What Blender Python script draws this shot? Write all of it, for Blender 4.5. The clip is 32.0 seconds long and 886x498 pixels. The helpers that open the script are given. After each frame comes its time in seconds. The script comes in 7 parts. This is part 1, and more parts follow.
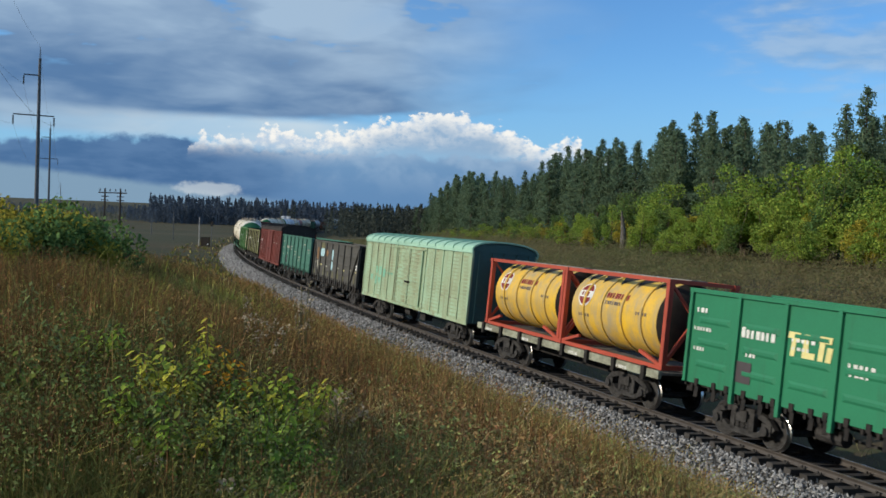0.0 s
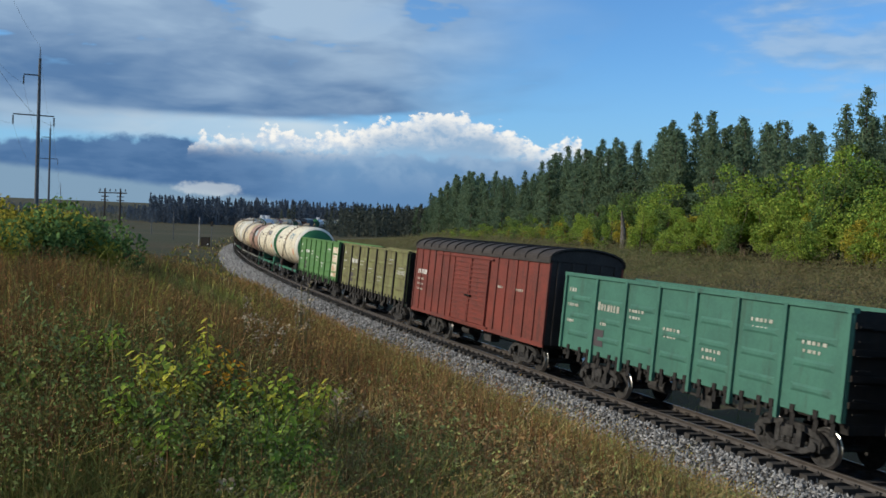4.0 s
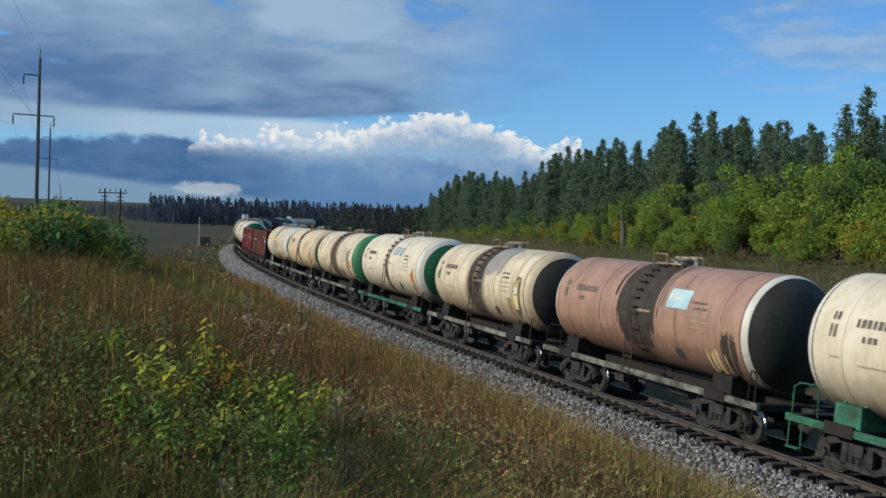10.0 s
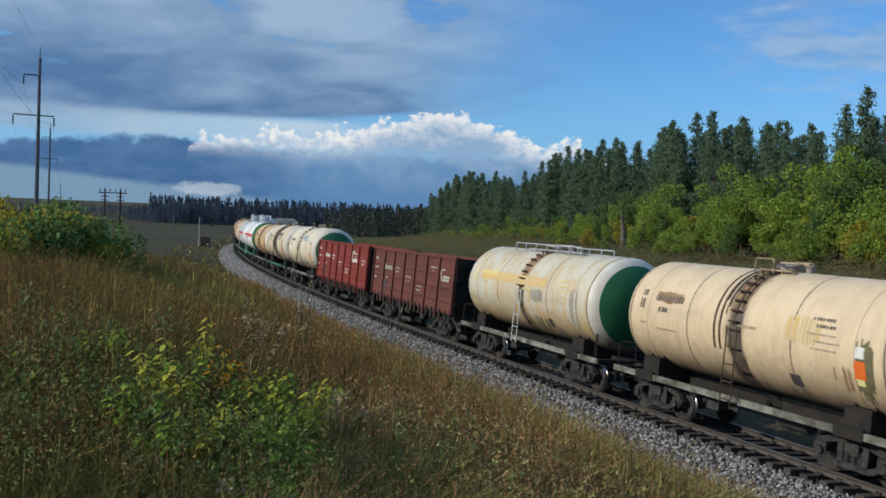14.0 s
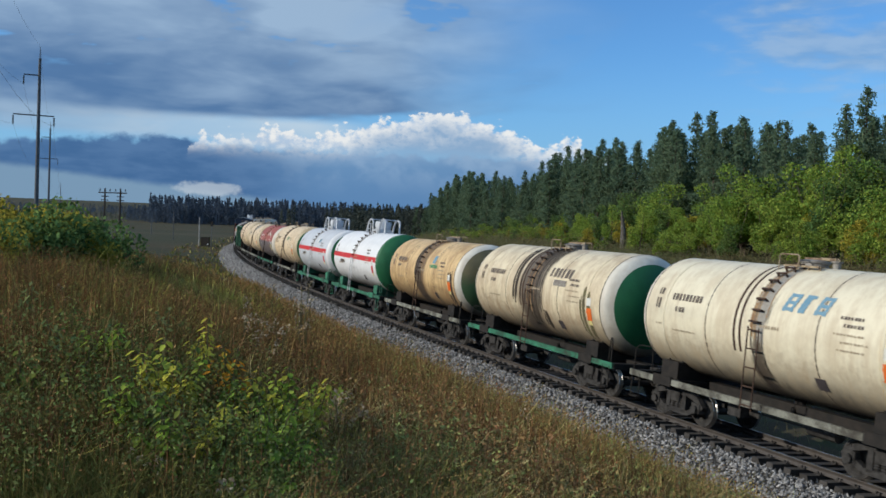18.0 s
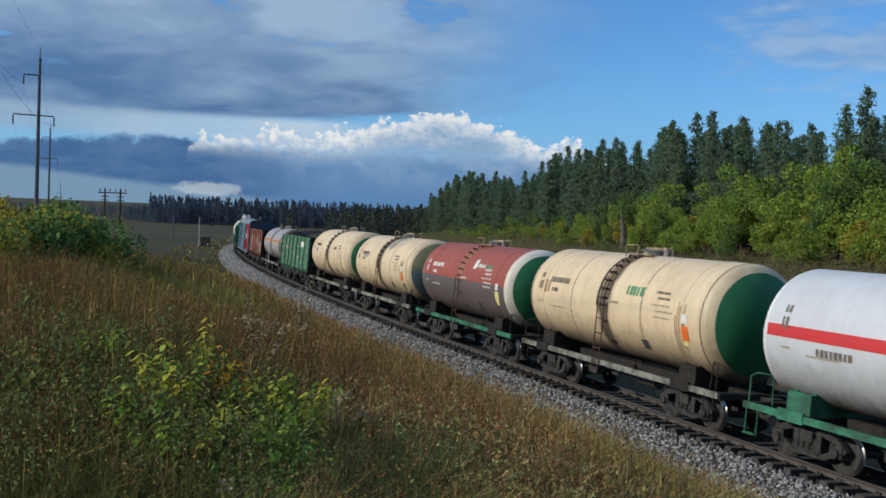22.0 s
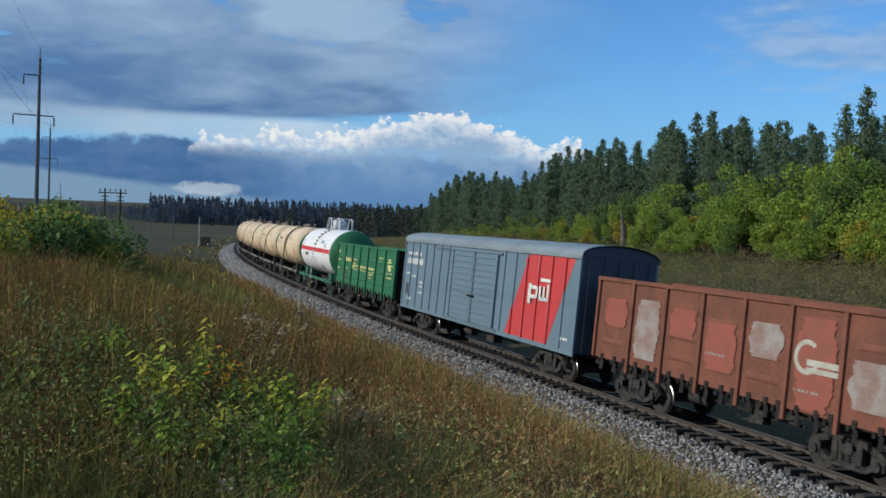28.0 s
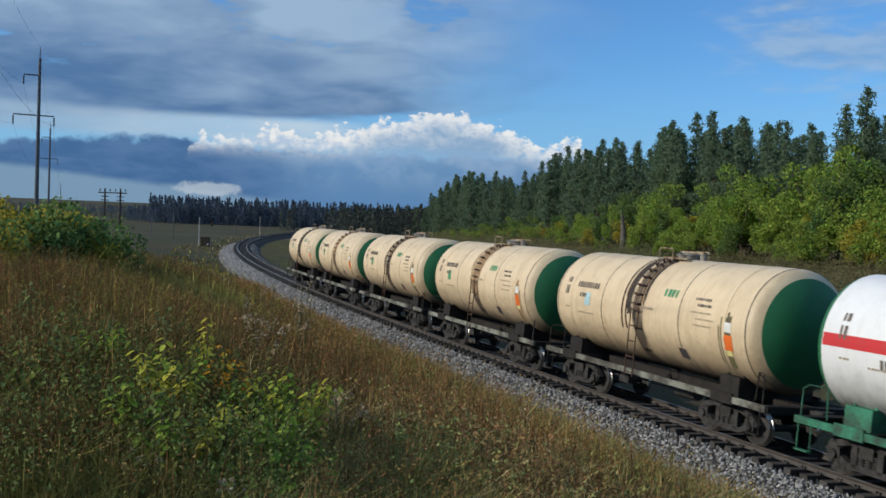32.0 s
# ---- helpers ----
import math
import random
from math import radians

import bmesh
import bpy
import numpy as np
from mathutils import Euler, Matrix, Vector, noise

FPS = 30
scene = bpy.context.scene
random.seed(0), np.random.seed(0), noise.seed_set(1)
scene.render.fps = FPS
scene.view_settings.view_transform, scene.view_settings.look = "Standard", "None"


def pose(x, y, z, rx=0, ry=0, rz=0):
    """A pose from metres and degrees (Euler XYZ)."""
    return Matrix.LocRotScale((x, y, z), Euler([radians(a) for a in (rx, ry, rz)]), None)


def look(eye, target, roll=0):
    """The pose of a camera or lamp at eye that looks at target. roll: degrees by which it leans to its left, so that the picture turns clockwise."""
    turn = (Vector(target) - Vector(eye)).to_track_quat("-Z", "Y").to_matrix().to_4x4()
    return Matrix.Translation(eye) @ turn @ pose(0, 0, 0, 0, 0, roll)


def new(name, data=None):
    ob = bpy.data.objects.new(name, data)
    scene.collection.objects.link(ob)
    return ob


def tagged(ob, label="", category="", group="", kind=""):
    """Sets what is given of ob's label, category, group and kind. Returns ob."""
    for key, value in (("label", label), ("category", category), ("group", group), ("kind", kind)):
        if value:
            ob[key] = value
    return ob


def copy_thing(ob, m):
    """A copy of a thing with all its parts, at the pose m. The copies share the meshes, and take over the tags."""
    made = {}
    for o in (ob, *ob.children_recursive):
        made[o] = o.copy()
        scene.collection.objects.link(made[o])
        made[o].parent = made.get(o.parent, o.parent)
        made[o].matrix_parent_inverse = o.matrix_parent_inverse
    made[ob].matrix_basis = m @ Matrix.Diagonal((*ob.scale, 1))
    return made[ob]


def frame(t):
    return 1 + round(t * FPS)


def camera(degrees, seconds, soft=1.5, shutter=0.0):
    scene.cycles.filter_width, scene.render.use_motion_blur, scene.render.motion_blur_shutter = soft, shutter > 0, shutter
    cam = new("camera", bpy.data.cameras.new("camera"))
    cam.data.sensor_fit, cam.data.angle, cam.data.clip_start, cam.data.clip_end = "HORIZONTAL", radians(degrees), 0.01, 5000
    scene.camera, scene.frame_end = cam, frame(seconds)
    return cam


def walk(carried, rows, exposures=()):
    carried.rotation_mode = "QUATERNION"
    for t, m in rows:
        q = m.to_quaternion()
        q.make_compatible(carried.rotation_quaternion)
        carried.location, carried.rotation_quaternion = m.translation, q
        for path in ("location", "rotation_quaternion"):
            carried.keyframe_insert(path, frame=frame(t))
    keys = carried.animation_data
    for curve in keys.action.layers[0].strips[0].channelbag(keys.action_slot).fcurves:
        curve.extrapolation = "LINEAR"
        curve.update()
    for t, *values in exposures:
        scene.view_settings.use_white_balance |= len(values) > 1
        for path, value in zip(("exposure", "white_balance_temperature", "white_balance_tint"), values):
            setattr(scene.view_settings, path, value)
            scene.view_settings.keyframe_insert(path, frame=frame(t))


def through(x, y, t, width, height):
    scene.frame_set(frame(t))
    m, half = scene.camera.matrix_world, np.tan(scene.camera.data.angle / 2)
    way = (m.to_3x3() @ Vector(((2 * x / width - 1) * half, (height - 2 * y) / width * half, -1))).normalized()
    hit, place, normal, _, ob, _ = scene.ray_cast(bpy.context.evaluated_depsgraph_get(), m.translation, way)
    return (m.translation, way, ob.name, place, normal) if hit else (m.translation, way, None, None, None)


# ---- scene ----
# ---------------------------------------------------------------- camera
EYE_H = 5.51
cam = camera(50.92, 32.0, soft=1.6, shutter=0.12)
aim = look((0, 0, EYE_H), (0, 100, EYE_H - 100 * math.tan(radians(1.65))), 2.214)
# the clip's automatic exposure and white balance drift a little as the bright tanks pass
walk(cam, [(0.0, aim), (32.0, aim)],
    [(0.0, 0.12, 6850, 10), (3.0, 0.13, 6850, 10), (8.0, 0.12, 6850, 10), (10.0, -0.01, 6600, 10), (13.0, -0.02, 6500, 10),
     (19.0, -0.01, 6500, 10), (22.0, -0.06, 6500, 10), (24.5, -0.06, 6500, 10), (28.0, 0.0, 6450, 10), (30.0, 0.0, 6500, 10), (32.0, -0.03, 6550, 10)])

# ---------------------------------------------------------------- light
SUN_AZ, SUN_EL = 256.0, 25.0          # compass degrees from +y towards +x, and above the horizon
scene.view_settings.exposure = 0.0
sun_way = Vector((math.sin(radians(SUN_AZ)) * math.cos(radians(SUN_EL)),
                  math.cos(radians(SUN_AZ)) * math.cos(radians(SUN_EL)), math.sin(radians(SUN_EL))))
sun = new("sun", bpy.data.lights.new("sun", "SUN"))
sun.data.energy, sun.data.angle, sun.data.color = 3.5, radians(0.6), (1.0, 0.94, 0.83)
sun.matrix_world = look(sun_way * 100, (0, 0, 0))


class Net:
    """Short names for building a node tree."""

    def __init__(self, tree):
        self.t = tree

    def n(self, kind):
        return self.t.nodes.new(kind)

    def put(self, sock, v):
        if isinstance(v, bpy.types.NodeSocket):
            self.t.links.new(v, sock)
        else:
            sock.default_value = v

    def math(self, op, a, b=0.0, c=0.0, clamp=False):
        nd = self.n("ShaderNodeMath")
        nd.operation, nd.use_clamp = op, clamp
        for s, v in zip(nd.inputs, (a, b, c)):
            self.put(s, v)
        return nd.outputs[0]

    def mix(self, f, a, b, blend="MIX"):
        nd = self.n("ShaderNodeMix")
        nd.data_type, nd.blend_type = "RGBA", blend
        self.put(nd.inputs[0], f)
        for s, v in ((nd.inputs[6], a), (nd.inputs[7], b)):
            self.put(s, (*v, 1) if isinstance(v, tuple) and len(v) == 3 else v)
        return nd.outputs[2]

    def step(self, v, a, b):
        nd = self.n("ShaderNodeMapRange")
        nd.interpolation_type = "SMOOTHSTEP"
        self.put(nd.inputs[0], v)
        nd.inputs[1].default_value, nd.inputs[2].default_value = a, b
        if a > b:
            nd.inputs[1].default_value, nd.inputs[2].default_value = b, a
            nd.inputs[3].default_value, nd.inputs[4].default_value = 1, 0
        return nd.outputs[0]

    def noise(self, vec, scale, detail=4.0, rough=0.55, dist=0.0):
        nd = self.n("ShaderNodeTexNoise")
        if vec is not None:
            self.put(nd.inputs["Vector"], vec)
        nd.inputs["Scale"].default_value, nd.inputs["Detail"].default_value = scale, detail
        nd.inputs["Roughness"].default_value, nd.inputs["Distortion"].default_value = rough, dist
        return nd.outputs[0]

    def vec(self, x, y, z):
        nd = self.n("ShaderNodeCombineXYZ")
        for s, v in zip(nd.inputs, (x, y, z)):
            self.put(s, v)
        return nd.outputs[0]

    def scale(self, v, sx, sy, sz):
        nd = self.n("ShaderNodeVectorMath")
        nd.operation = "MULTIPLY"
        self.put(nd.inputs[0], v)
        nd.inputs[1].default_value = (sx, sy, sz)
        return nd.outputs[0]

    def xyz(self, v):
        nd = self.n("ShaderNodeSeparateXYZ")
        self.put(nd.inputs[0], v)
        return nd.outputs


def make_world():
    """Evening sky: clear blue with a grey cloud deck, a dark far bank and sunlit heaps of cumulus on it."""
    w = bpy.data.worlds.new("sky")
    scene.world = w
    w.use_nodes = True
    w.node_tree.nodes.clear()
    N = Net(w.node_tree)
    sky = N.n("ShaderNodeTexSky")
    sky.sky_type, sky.sun_disc = "NISHITA", False
    sky.sun_elevation, sky.sun_rotation = radians(SUN_EL), radians(SUN_AZ)
    sky.air_density, sky.dust_density, sky.ozone_density = 1.0, 0.6, 2.0
    way = N.n("ShaderNodeTexCoord").outputs["Generated"]
    x, y, z = N.xyz(way)
    az = N.math("MULTIPLY", N.math("ARCTAN2", x, y), 57.2958)
    el = N.math("MULTIPLY", N.math("ARCSINE", z), 57.2958)
    S = 10.0

    def c(r, g, b):
        return (r * S, g * S, b * S)

    def curve(x0, x1, pts, top):
        """A height that follows the bearing: stops of (bearing, height)."""
        ramp = N.n("ShaderNodeValToRGB")
        ramp.color_ramp.interpolation = "B_SPLINE"
        N.put(ramp.inputs[0], N.math("DIVIDE", N.math("SUBTRACT", az, x0), x1 - x0))
        el_ = ramp.color_ramp.elements
        while len(el_) < len(pts):
            el_.new(0.5)
        for e, (p, h) in zip(el_, pts):
            e.position = (p - x0) / (x1 - x0)
            e.color = (h / top, h / top, h / top, 1)
        return N.math("MULTIPLY", ramp.outputs[0], top)
    wide = N.vec(az, N.math("MULTIPLY", el, 3.4), 0.0)
    n1 = N.noise(wide, 0.050, 4, 0.5, 0.6)
    n2 = N.noise(wide, 0.13, 4, 0.5, 0.4)
    n3 = N.noise(wide, 0.34, 5, 0.5, 0.15)
    puff = N.noise(N.vec(az, N.math("MULTIPLY", el, 1.25), 7.0), 0.62, 3, 0.5, 0.15)
    fine = N.noise(N.vec(az, N.math("MULTIPLY", el, 1.3), 3.0), 1.9, 4, 0.55)
    base = N.mix(1.0, sky.outputs[0], (0.58, 1.05, 1.55), "MULTIPLY")
    col = N.mix(N.math("MULTIPLY", N.step(el, 11.0, 0.0), 0.6), base, c(0.22, 0.45, 0.78))
    # high soft deck, thick to the west and thinning eastwards
    east = N.math("ADD", az, N.math("MULTIPLY", N.math("SUBTRACT", n1, 0.5), 30.0))
    deck = N.math("MULTIPLY", N.step(east, 9.0, -5.0), N.step(N.math("ADD", N.math("SUBTRACT", el, N.math("MULTIPLY", N.math("ADD", az, 17.0), 0.06)), N.math("ADD", N.math("MULTIPLY", n2, 1.3), N.math("MULTIPLY", n3, 0.9))), 6.35, 6.95))
    hole = N.math("MULTIPLY", N.step(N.math("ADD", N.math("MULTIPLY", n2, 0.6), N.math("MULTIPLY", n3, 0.4)), 0.43, 0.36), N.step(el, 7.5, 9.0))
    deck = N.math("MULTIPLY", deck, N.math("SUBTRACT", 1.0, N.math("MULTIPLY", hole, 0.8)))
    thin = N.math("MULTIPLY", N.step(n1, 0.52, 0.70), N.math("MULTIPLY", N.step(el, 5.5, 8.0), 0.3))
    deck = N.math("MAXIMUM", deck, thin)
    shade = N.step(N.math("ADD", N.math("MULTIPLY", n2, 0.40), N.math("ADD", N.math("MULTIPLY", n1, 0.48), N.math("MULTIPLY", n3, 0.12))), 0.38, 0.64)
    shade = N.math("ADD", N.math("MULTIPLY", shade, 0.8), N.math("SUBTRACT", N.math("MULTIPLY", N.step(el, 7.5, 12.0), 0.50), N.math("MULTIPLY", N.step(el, 9.0, 6.0), 0.15)))
    col = N.mix(N.math("MULTIPLY", deck, 0.95), col, N.mix(shade, c(0.085, 0.18, 0.36), c(0.33, 0.47, 0.645)))
    wisp = N.math("MULTIPLY", N.step(N.math("ADD", az, N.math("MULTIPLY", n3, 8.0)), 19.0, 25.0), N.math("MULTIPLY", N.step(el, 6.4, 8.2), N.step(N.math("ADD", N.math("MULTIPLY", n2, 0.7), N.math("MULTIPLY", n3, 0.3)), 0.38, 0.58)))
    col = N.mix(N.math("MULTIPLY", wisp, 0.6), col, N.mix(N.step(n3, 0.35, 0.65), c(0.22, 0.36, 0.56), c(0.38, 0.50, 0.64)))
    # pale strip under the deck
    strip = N.math("MULTIPLY", N.math("MULTIPLY", N.step(el, 4.0, 4.7), N.step(el, 6.1, 5.5)), N.step(az, -3.0, -9.0))
    col = N.mix(N.math("MULTIPLY", strip, 0.78), col, N.mix(N.step(az, -26.0, -12.0), N.mix(n3, c(0.20, 0.35, 0.54), c(0.36, 0.50, 0.66)), N.mix(N.step(n2, 0.4, 0.6), c(0.42, 0.58, 0.74), c(0.56, 0.67, 0.76))))
    # dark far bank in the west, pale air below it
    rough = N.math("ADD", N.math("MULTIPLY", N.math("SUBTRACT", puff, 0.5), 1.1), N.math("MULTIPLY", N.math("SUBTRACT", fine, 0.5), 0.6))
    bank_top = N.math("ADD", curve(-30, 14, ((-30, 3.9), (-24, 3.9), (-20, 4.35), (-17, 4.6), (-14, 4.3), (-10, 4.2), (14, 4.2)), 8.0), rough)
    bank = N.math("MULTIPLY", N.step(N.math("SUBTRACT", bank_top, el), -0.05, 0.40), N.step(az, 10.5, 7.0))
    under = N.mix(N.step(az, -14.0, -6.0), N.mix(N.step(N.math("ADD", N.math("ADD", el, N.math("MULTIPLY", rough, 0.3)), N.math("MULTIPLY", N.math("ADD", az, 25.5), 0.093)), 2.6, 2.1), N.mix(N.step(n3, 0.35, 0.65), c(0.052, 0.133, 0.30), c(0.085, 0.18, 0.36)), c(0.19, 0.31, 0.45)), N.mix(N.step(el, 4.6, 1.0), N.mix(N.step(puff, 0.35, 0.65), c(0.15, 0.29, 0.50), c(0.27, 0.41, 0.60)), c(0.105, 0.23, 0.44)))
    col = N.mix(N.math("MULTIPLY", bank, 0.96), col, under)
    spot_x = N.math("DIVIDE", N.math("SUBTRACT", az, -14.2), 2.1)
    spot_y = N.math("DIVIDE", N.math("SUBTRACT", el, 1.45), 0.5)
    spot = N.math("ADD", N.math("MULTIPLY", spot_x, spot_x), N.math("MULTIPLY", spot_y, spot_y))
    spot = N.step(N.math("ADD", spot, N.math("MULTIPLY", N.math("SUBTRACT", fine, 0.5), 1.6)), 1.1, 0.3)
    col = N.mix(N.math("MULTIPLY", spot, 0.65), col, c(0.50, 0.58, 0.66))
    # sunlit cumulus standing on the bank
    line = curve(-18, 14, ((-18, 0.0), (-16.2, 1.5), (-15, 5.4), (-13.2, 4.5), (-11.2, 5.6), (-8.5, 4.9), (-6, 5.3), (-4, 6.0), (-0.5, 6.8), (2.5, 6.5), (4.5, 5.4), (6.2, 4.5), (7.8, 5.9), (9.2, 4.8), (12, 2.0)), 8.0)
    line = N.math("ADD", line, N.math("ADD", N.math("MULTIPLY", N.math("SUBTRACT", puff, 0.5), 2.7), N.math("MULTIPLY", N.math("SUBTRACT", fine, 0.5), 1.7)))
    foot = N.math("ADD", 4.1, N.math("MULTIPLY", N.math("SUBTRACT", n2, 0.5), 1.6))
    heap = N.math("MULTIPLY", N.step(N.math("SUBTRACT", line, el), -0.05, 0.3), N.step(N.math("SUBTRACT", el, foot), -1.1, 0.6))
    lit = N.step(N.math("ADD", N.math("MULTIPLY", fine, 0.75), N.math("MULTIPLY", puff, 0.4)), 0.42, 0.70)
    depth = N.math("SUBTRACT", line, el)
    lit = N.math("MULTIPLY", lit, N.step(N.math("ADD", depth, N.math("MULTIPLY", n3, 1.6)), 3.0, 1.2))
    col = N.mix(N.math("MULTIPLY", heap, 0.93), col, N.mix(lit, N.mix(N.step(depth, 1.2, 0.2), c(0.26, 0.40, 0.59), c(0.46, 0.58, 0.74)), c(0.87, 0.875, 0.86)))
    bg = N.n("ShaderNodeBackground")
    N.put(bg.inputs[0], col)
    bg.inputs[1].default_value = 0.10
    out = N.n("ShaderNodeOutputWorld")
    N.t.links.new(bg.outputs[0], out.inputs[0])


make_world()


# ---------------------------------------------------------------- materials
def mat(name, col, rough=0.7, col2=None, grain=3.0, fine=30.0, amount=0.6, metal=0.0, bump=0.15,
        dirt=None, dirt_amt=0.0, streak=0.0, island=0.0, obj=0.0, world=False, spec=0.25, emit=None):
    """Paint, earth, bark: two colours by coarse noise, fine grain, optional dirt, streaks and variation piece by piece."""
    m = bpy.data.materials.new(name)
    m.use_nodes = True
    m.node_tree.nodes.clear()
    N = Net(m.node_tree)
    tc = N.n("ShaderNodeTexCoord")
    v = N.n("ShaderNodeNewGeometry").outputs["Position"] if world else tc.outputs["Object"]
    info = N.n("ShaderNodeObjectInfo")
    if not world:
        ad = N.n("ShaderNodeVectorMath")
        ad.operation = "ADD"
        N.put(ad.inputs[0], v)
        N.put(ad.inputs[1], N.scale(N.vec(info.outputs["Random"], info.outputs["Random"], info.outputs["Random"]), 31, 17, 9))
        v = ad.outputs[0]
    a = N.noise(v, grain, 5, 0.6)
    b = N.noise(v, fine, 4, 0.6)
    if col2 is None:
        col2 = tuple(0.72 * q for q in col)
    f = N.math("MULTIPLY", N.step(N.math("ADD", N.math("MULTIPLY", a, 0.7), N.math("MULTIPLY", b, 0.3)), 0.36, 0.64), amount)
    c = N.mix(f, col, col2)
    if dirt:
        s = N.scale(v, 1.0, 1.0, 0.12 if streak else 1.0)
        d = N.step(N.noise(s, 2.2, 6, 0.66), 0.62 - 0.25 * dirt_amt, 0.72)
        c = N.mix(N.math("MULTIPLY", d, dirt_amt), c, dirt)
    if island or obj:
        r = N.n("ShaderNodeNewGeometry").outputs["Random Per Island"] if island else info.outputs["Random"]
        k = island or obj
        hsv = N.n("ShaderNodeHueSaturation")
        N.put(hsv.inputs["Value"], N.math("ADD", N.math("MULTIPLY", r, 2 * k), 1 - k))
        r2 = N.math("FRACT", N.math("MULTIPLY", r, 7.31))
        N.put(hsv.inputs["Hue"], N.math("ADD", N.math("MULTIPLY", r2, 0.05 * k), 0.5 - 0.025 * k))
        N.put(hsv.inputs["Color"], c)
        c = hsv.outputs[0]
    p = N.n("ShaderNodeBsdfPrincipled")
    N.put(p.inputs["Base Color"], c)
    N.put(p.inputs["Roughness"], N.math("ADD", N.math("MULTIPLY", b, 0.25), rough - 0.12, clamp=True))
    p.inputs["Metallic"].default_value = metal
    p.inputs["Specular IOR Level"].default_value = spec
    if bump:
        bp = N.n("ShaderNodeBump")
        bp.inputs["Strength"].default_value, bp.inputs["Distance"].default_value = bump, 0.02
        N.put(bp.inputs["Height"], N.math("ADD", a, b))
        N.put(p.inputs["Normal"], bp.outputs[0])
    out = N.n("ShaderNodeOutputMaterial")
    N.t.links.new(p.outputs[0], out.inputs[0])
    return m


# ---------------------------------------------------------------- mesh helpers
class Bits:
    """Collects vertices and faces of one mesh."""

    def __init__(self):
        self.v, self.f = [], []

    def box(self, x0, x1, y0, y1, z0, z1, ch=0.0):
        k = len(self.v)
        self.v += [(x, y, z) for x in (x0, x1) for y in (y0, y1) for z in (z0, z1)]
        self.f += [tuple(k + i for i in q) for q in
                   ((0, 1, 3, 2), (4, 6, 7, 5), (0, 4, 5, 1), (2, 3, 7, 6), (0, 2, 6, 4), (1, 5, 7, 3))]
        return self

    def bar(self, p, q, w, h=None, up=(0, 0, 1)):
        """A rectangular bar from p to q."""
        p, q = Vector(p), Vector(q)
        d = (q - p).normalized()
        u = Vector(up)
        s = d.cross(u)
        if s.length < 1e-4:
            s = d.cross(Vector((1, 0, 0)))
        s.normalize()
        u = s.cross(d).normalized()
        s, u = s * w / 2, u * (h or w) / 2
        k = len(self.v)
        self.v += [tuple(e + a * s + b * u) for e in (p, q) for a, b in ((-1, -1), (1, -1), (1, 1), (-1, 1))]
        self.f += [tuple(k + i for i in g) for g in
                   ((0, 3, 2, 1), (4, 5, 6, 7), (0, 1, 5, 4), (1, 2, 6, 5), (2, 3, 7, 6), (3, 0, 4, 7))]
        return self

    def tube(self, p, q, r, r2=None, n=8, caps=True):
        p, q = Vector(p), Vector(q)
        d = (q - p).normalized()
        s = d.orthogonal().normalized()
        u = d.cross(s)
        k = len(self.v)
        for e, rr in ((p, r), (q, r if r2 is None else r2)):
            self.v += [tuple(e + rr * (math.cos(a) * s + math.sin(a) * u)) for a in [2 * math.pi * i / n for i in range(n)]]
        self.f += [(k + i, k + (i + 1) % n, k + n + (i + 1) % n, k + n + i) for i in range(n)]
        if caps:
            self.f += [tuple(k + i for i in reversed(range(n))), tuple(k + n + i for i in range(n))]
        return self

    def path(self, pts, r, n=6):
        """One continuous tube through points."""
        P = [Vector(p) for p in pts]
        k = len(self.v)
        ref = None
        for i, p in enumerate(P):
            d = (P[min(i + 1, len(P) - 1)] - P[max(i - 1, 0)]).normalized()
            if ref is None:
                ref = d.orthogonal().normalized()
            s = (ref - d * ref.dot(d)).normalized()
            ref = s
            u = d.cross(s)
            self.v += [tuple(p + r * (math.cos(a) * s + math.sin(a) * u)) for a in [2 * math.pi * q / n for q in range(n)]]
        for i in range(len(P) - 1):
            b, e = k + i * n, k + (i + 1) * n
            self.f += [(b + q, b + (q + 1) % n, e + (q + 1) % n, e + q) for q in range(n)]
        self.f += [tuple(k + q for q in reversed(range(n))), tuple(k + (len(P) - 1) * n + q for q in range(n))]
        return self

    def lathe(self, prof, axis="x", n=24, at=(0, 0, 0), a0=0.0, a1=2 * math.pi, caps=True):
        """prof: (along, radius); turned about an axis through at."""
        full = abs(a1 - a0 - 2 * math.pi) < 1e-6
        m = n if full else n + 1
        k = len(self.v)
        for t, r in prof:
            for i in range(m):
                a = a0 + (a1 - a0) * i / n
                c, s = r * math.cos(a), r * math.sin(a)
                p = (t, s, c) if axis == "x" else (c, t, s) if axis == "y" else (s, c, t)
                self.v.append((p[0] + at[0], p[1] + at[1], p[2] + at[2]))
        for j in range(len(prof) - 1):
            for i in range(n):
                b, e = k + j * m, k + (j + 1) * m
                i2 = (i + 1) % m
                self.f.append((b + i, b + i2, e + i2, e + i))
        if caps and full:
            if prof[0][1] > 1e-3:
                self.f.append(tuple(k + i for i in range(n)))
            if prof[-1][1] > 1e-3:
                self.f.append(tuple(k + (len(prof) - 1) * m + i for i in reversed(range(n))))
        return self

    def quad(self, a, b, c, d):
        k = len(self.v)
        self.v += [tuple(a), tuple(b), tuple(c), tuple(d)]
        self.f.append((k, k + 1, k + 2, k + 3))
        return self

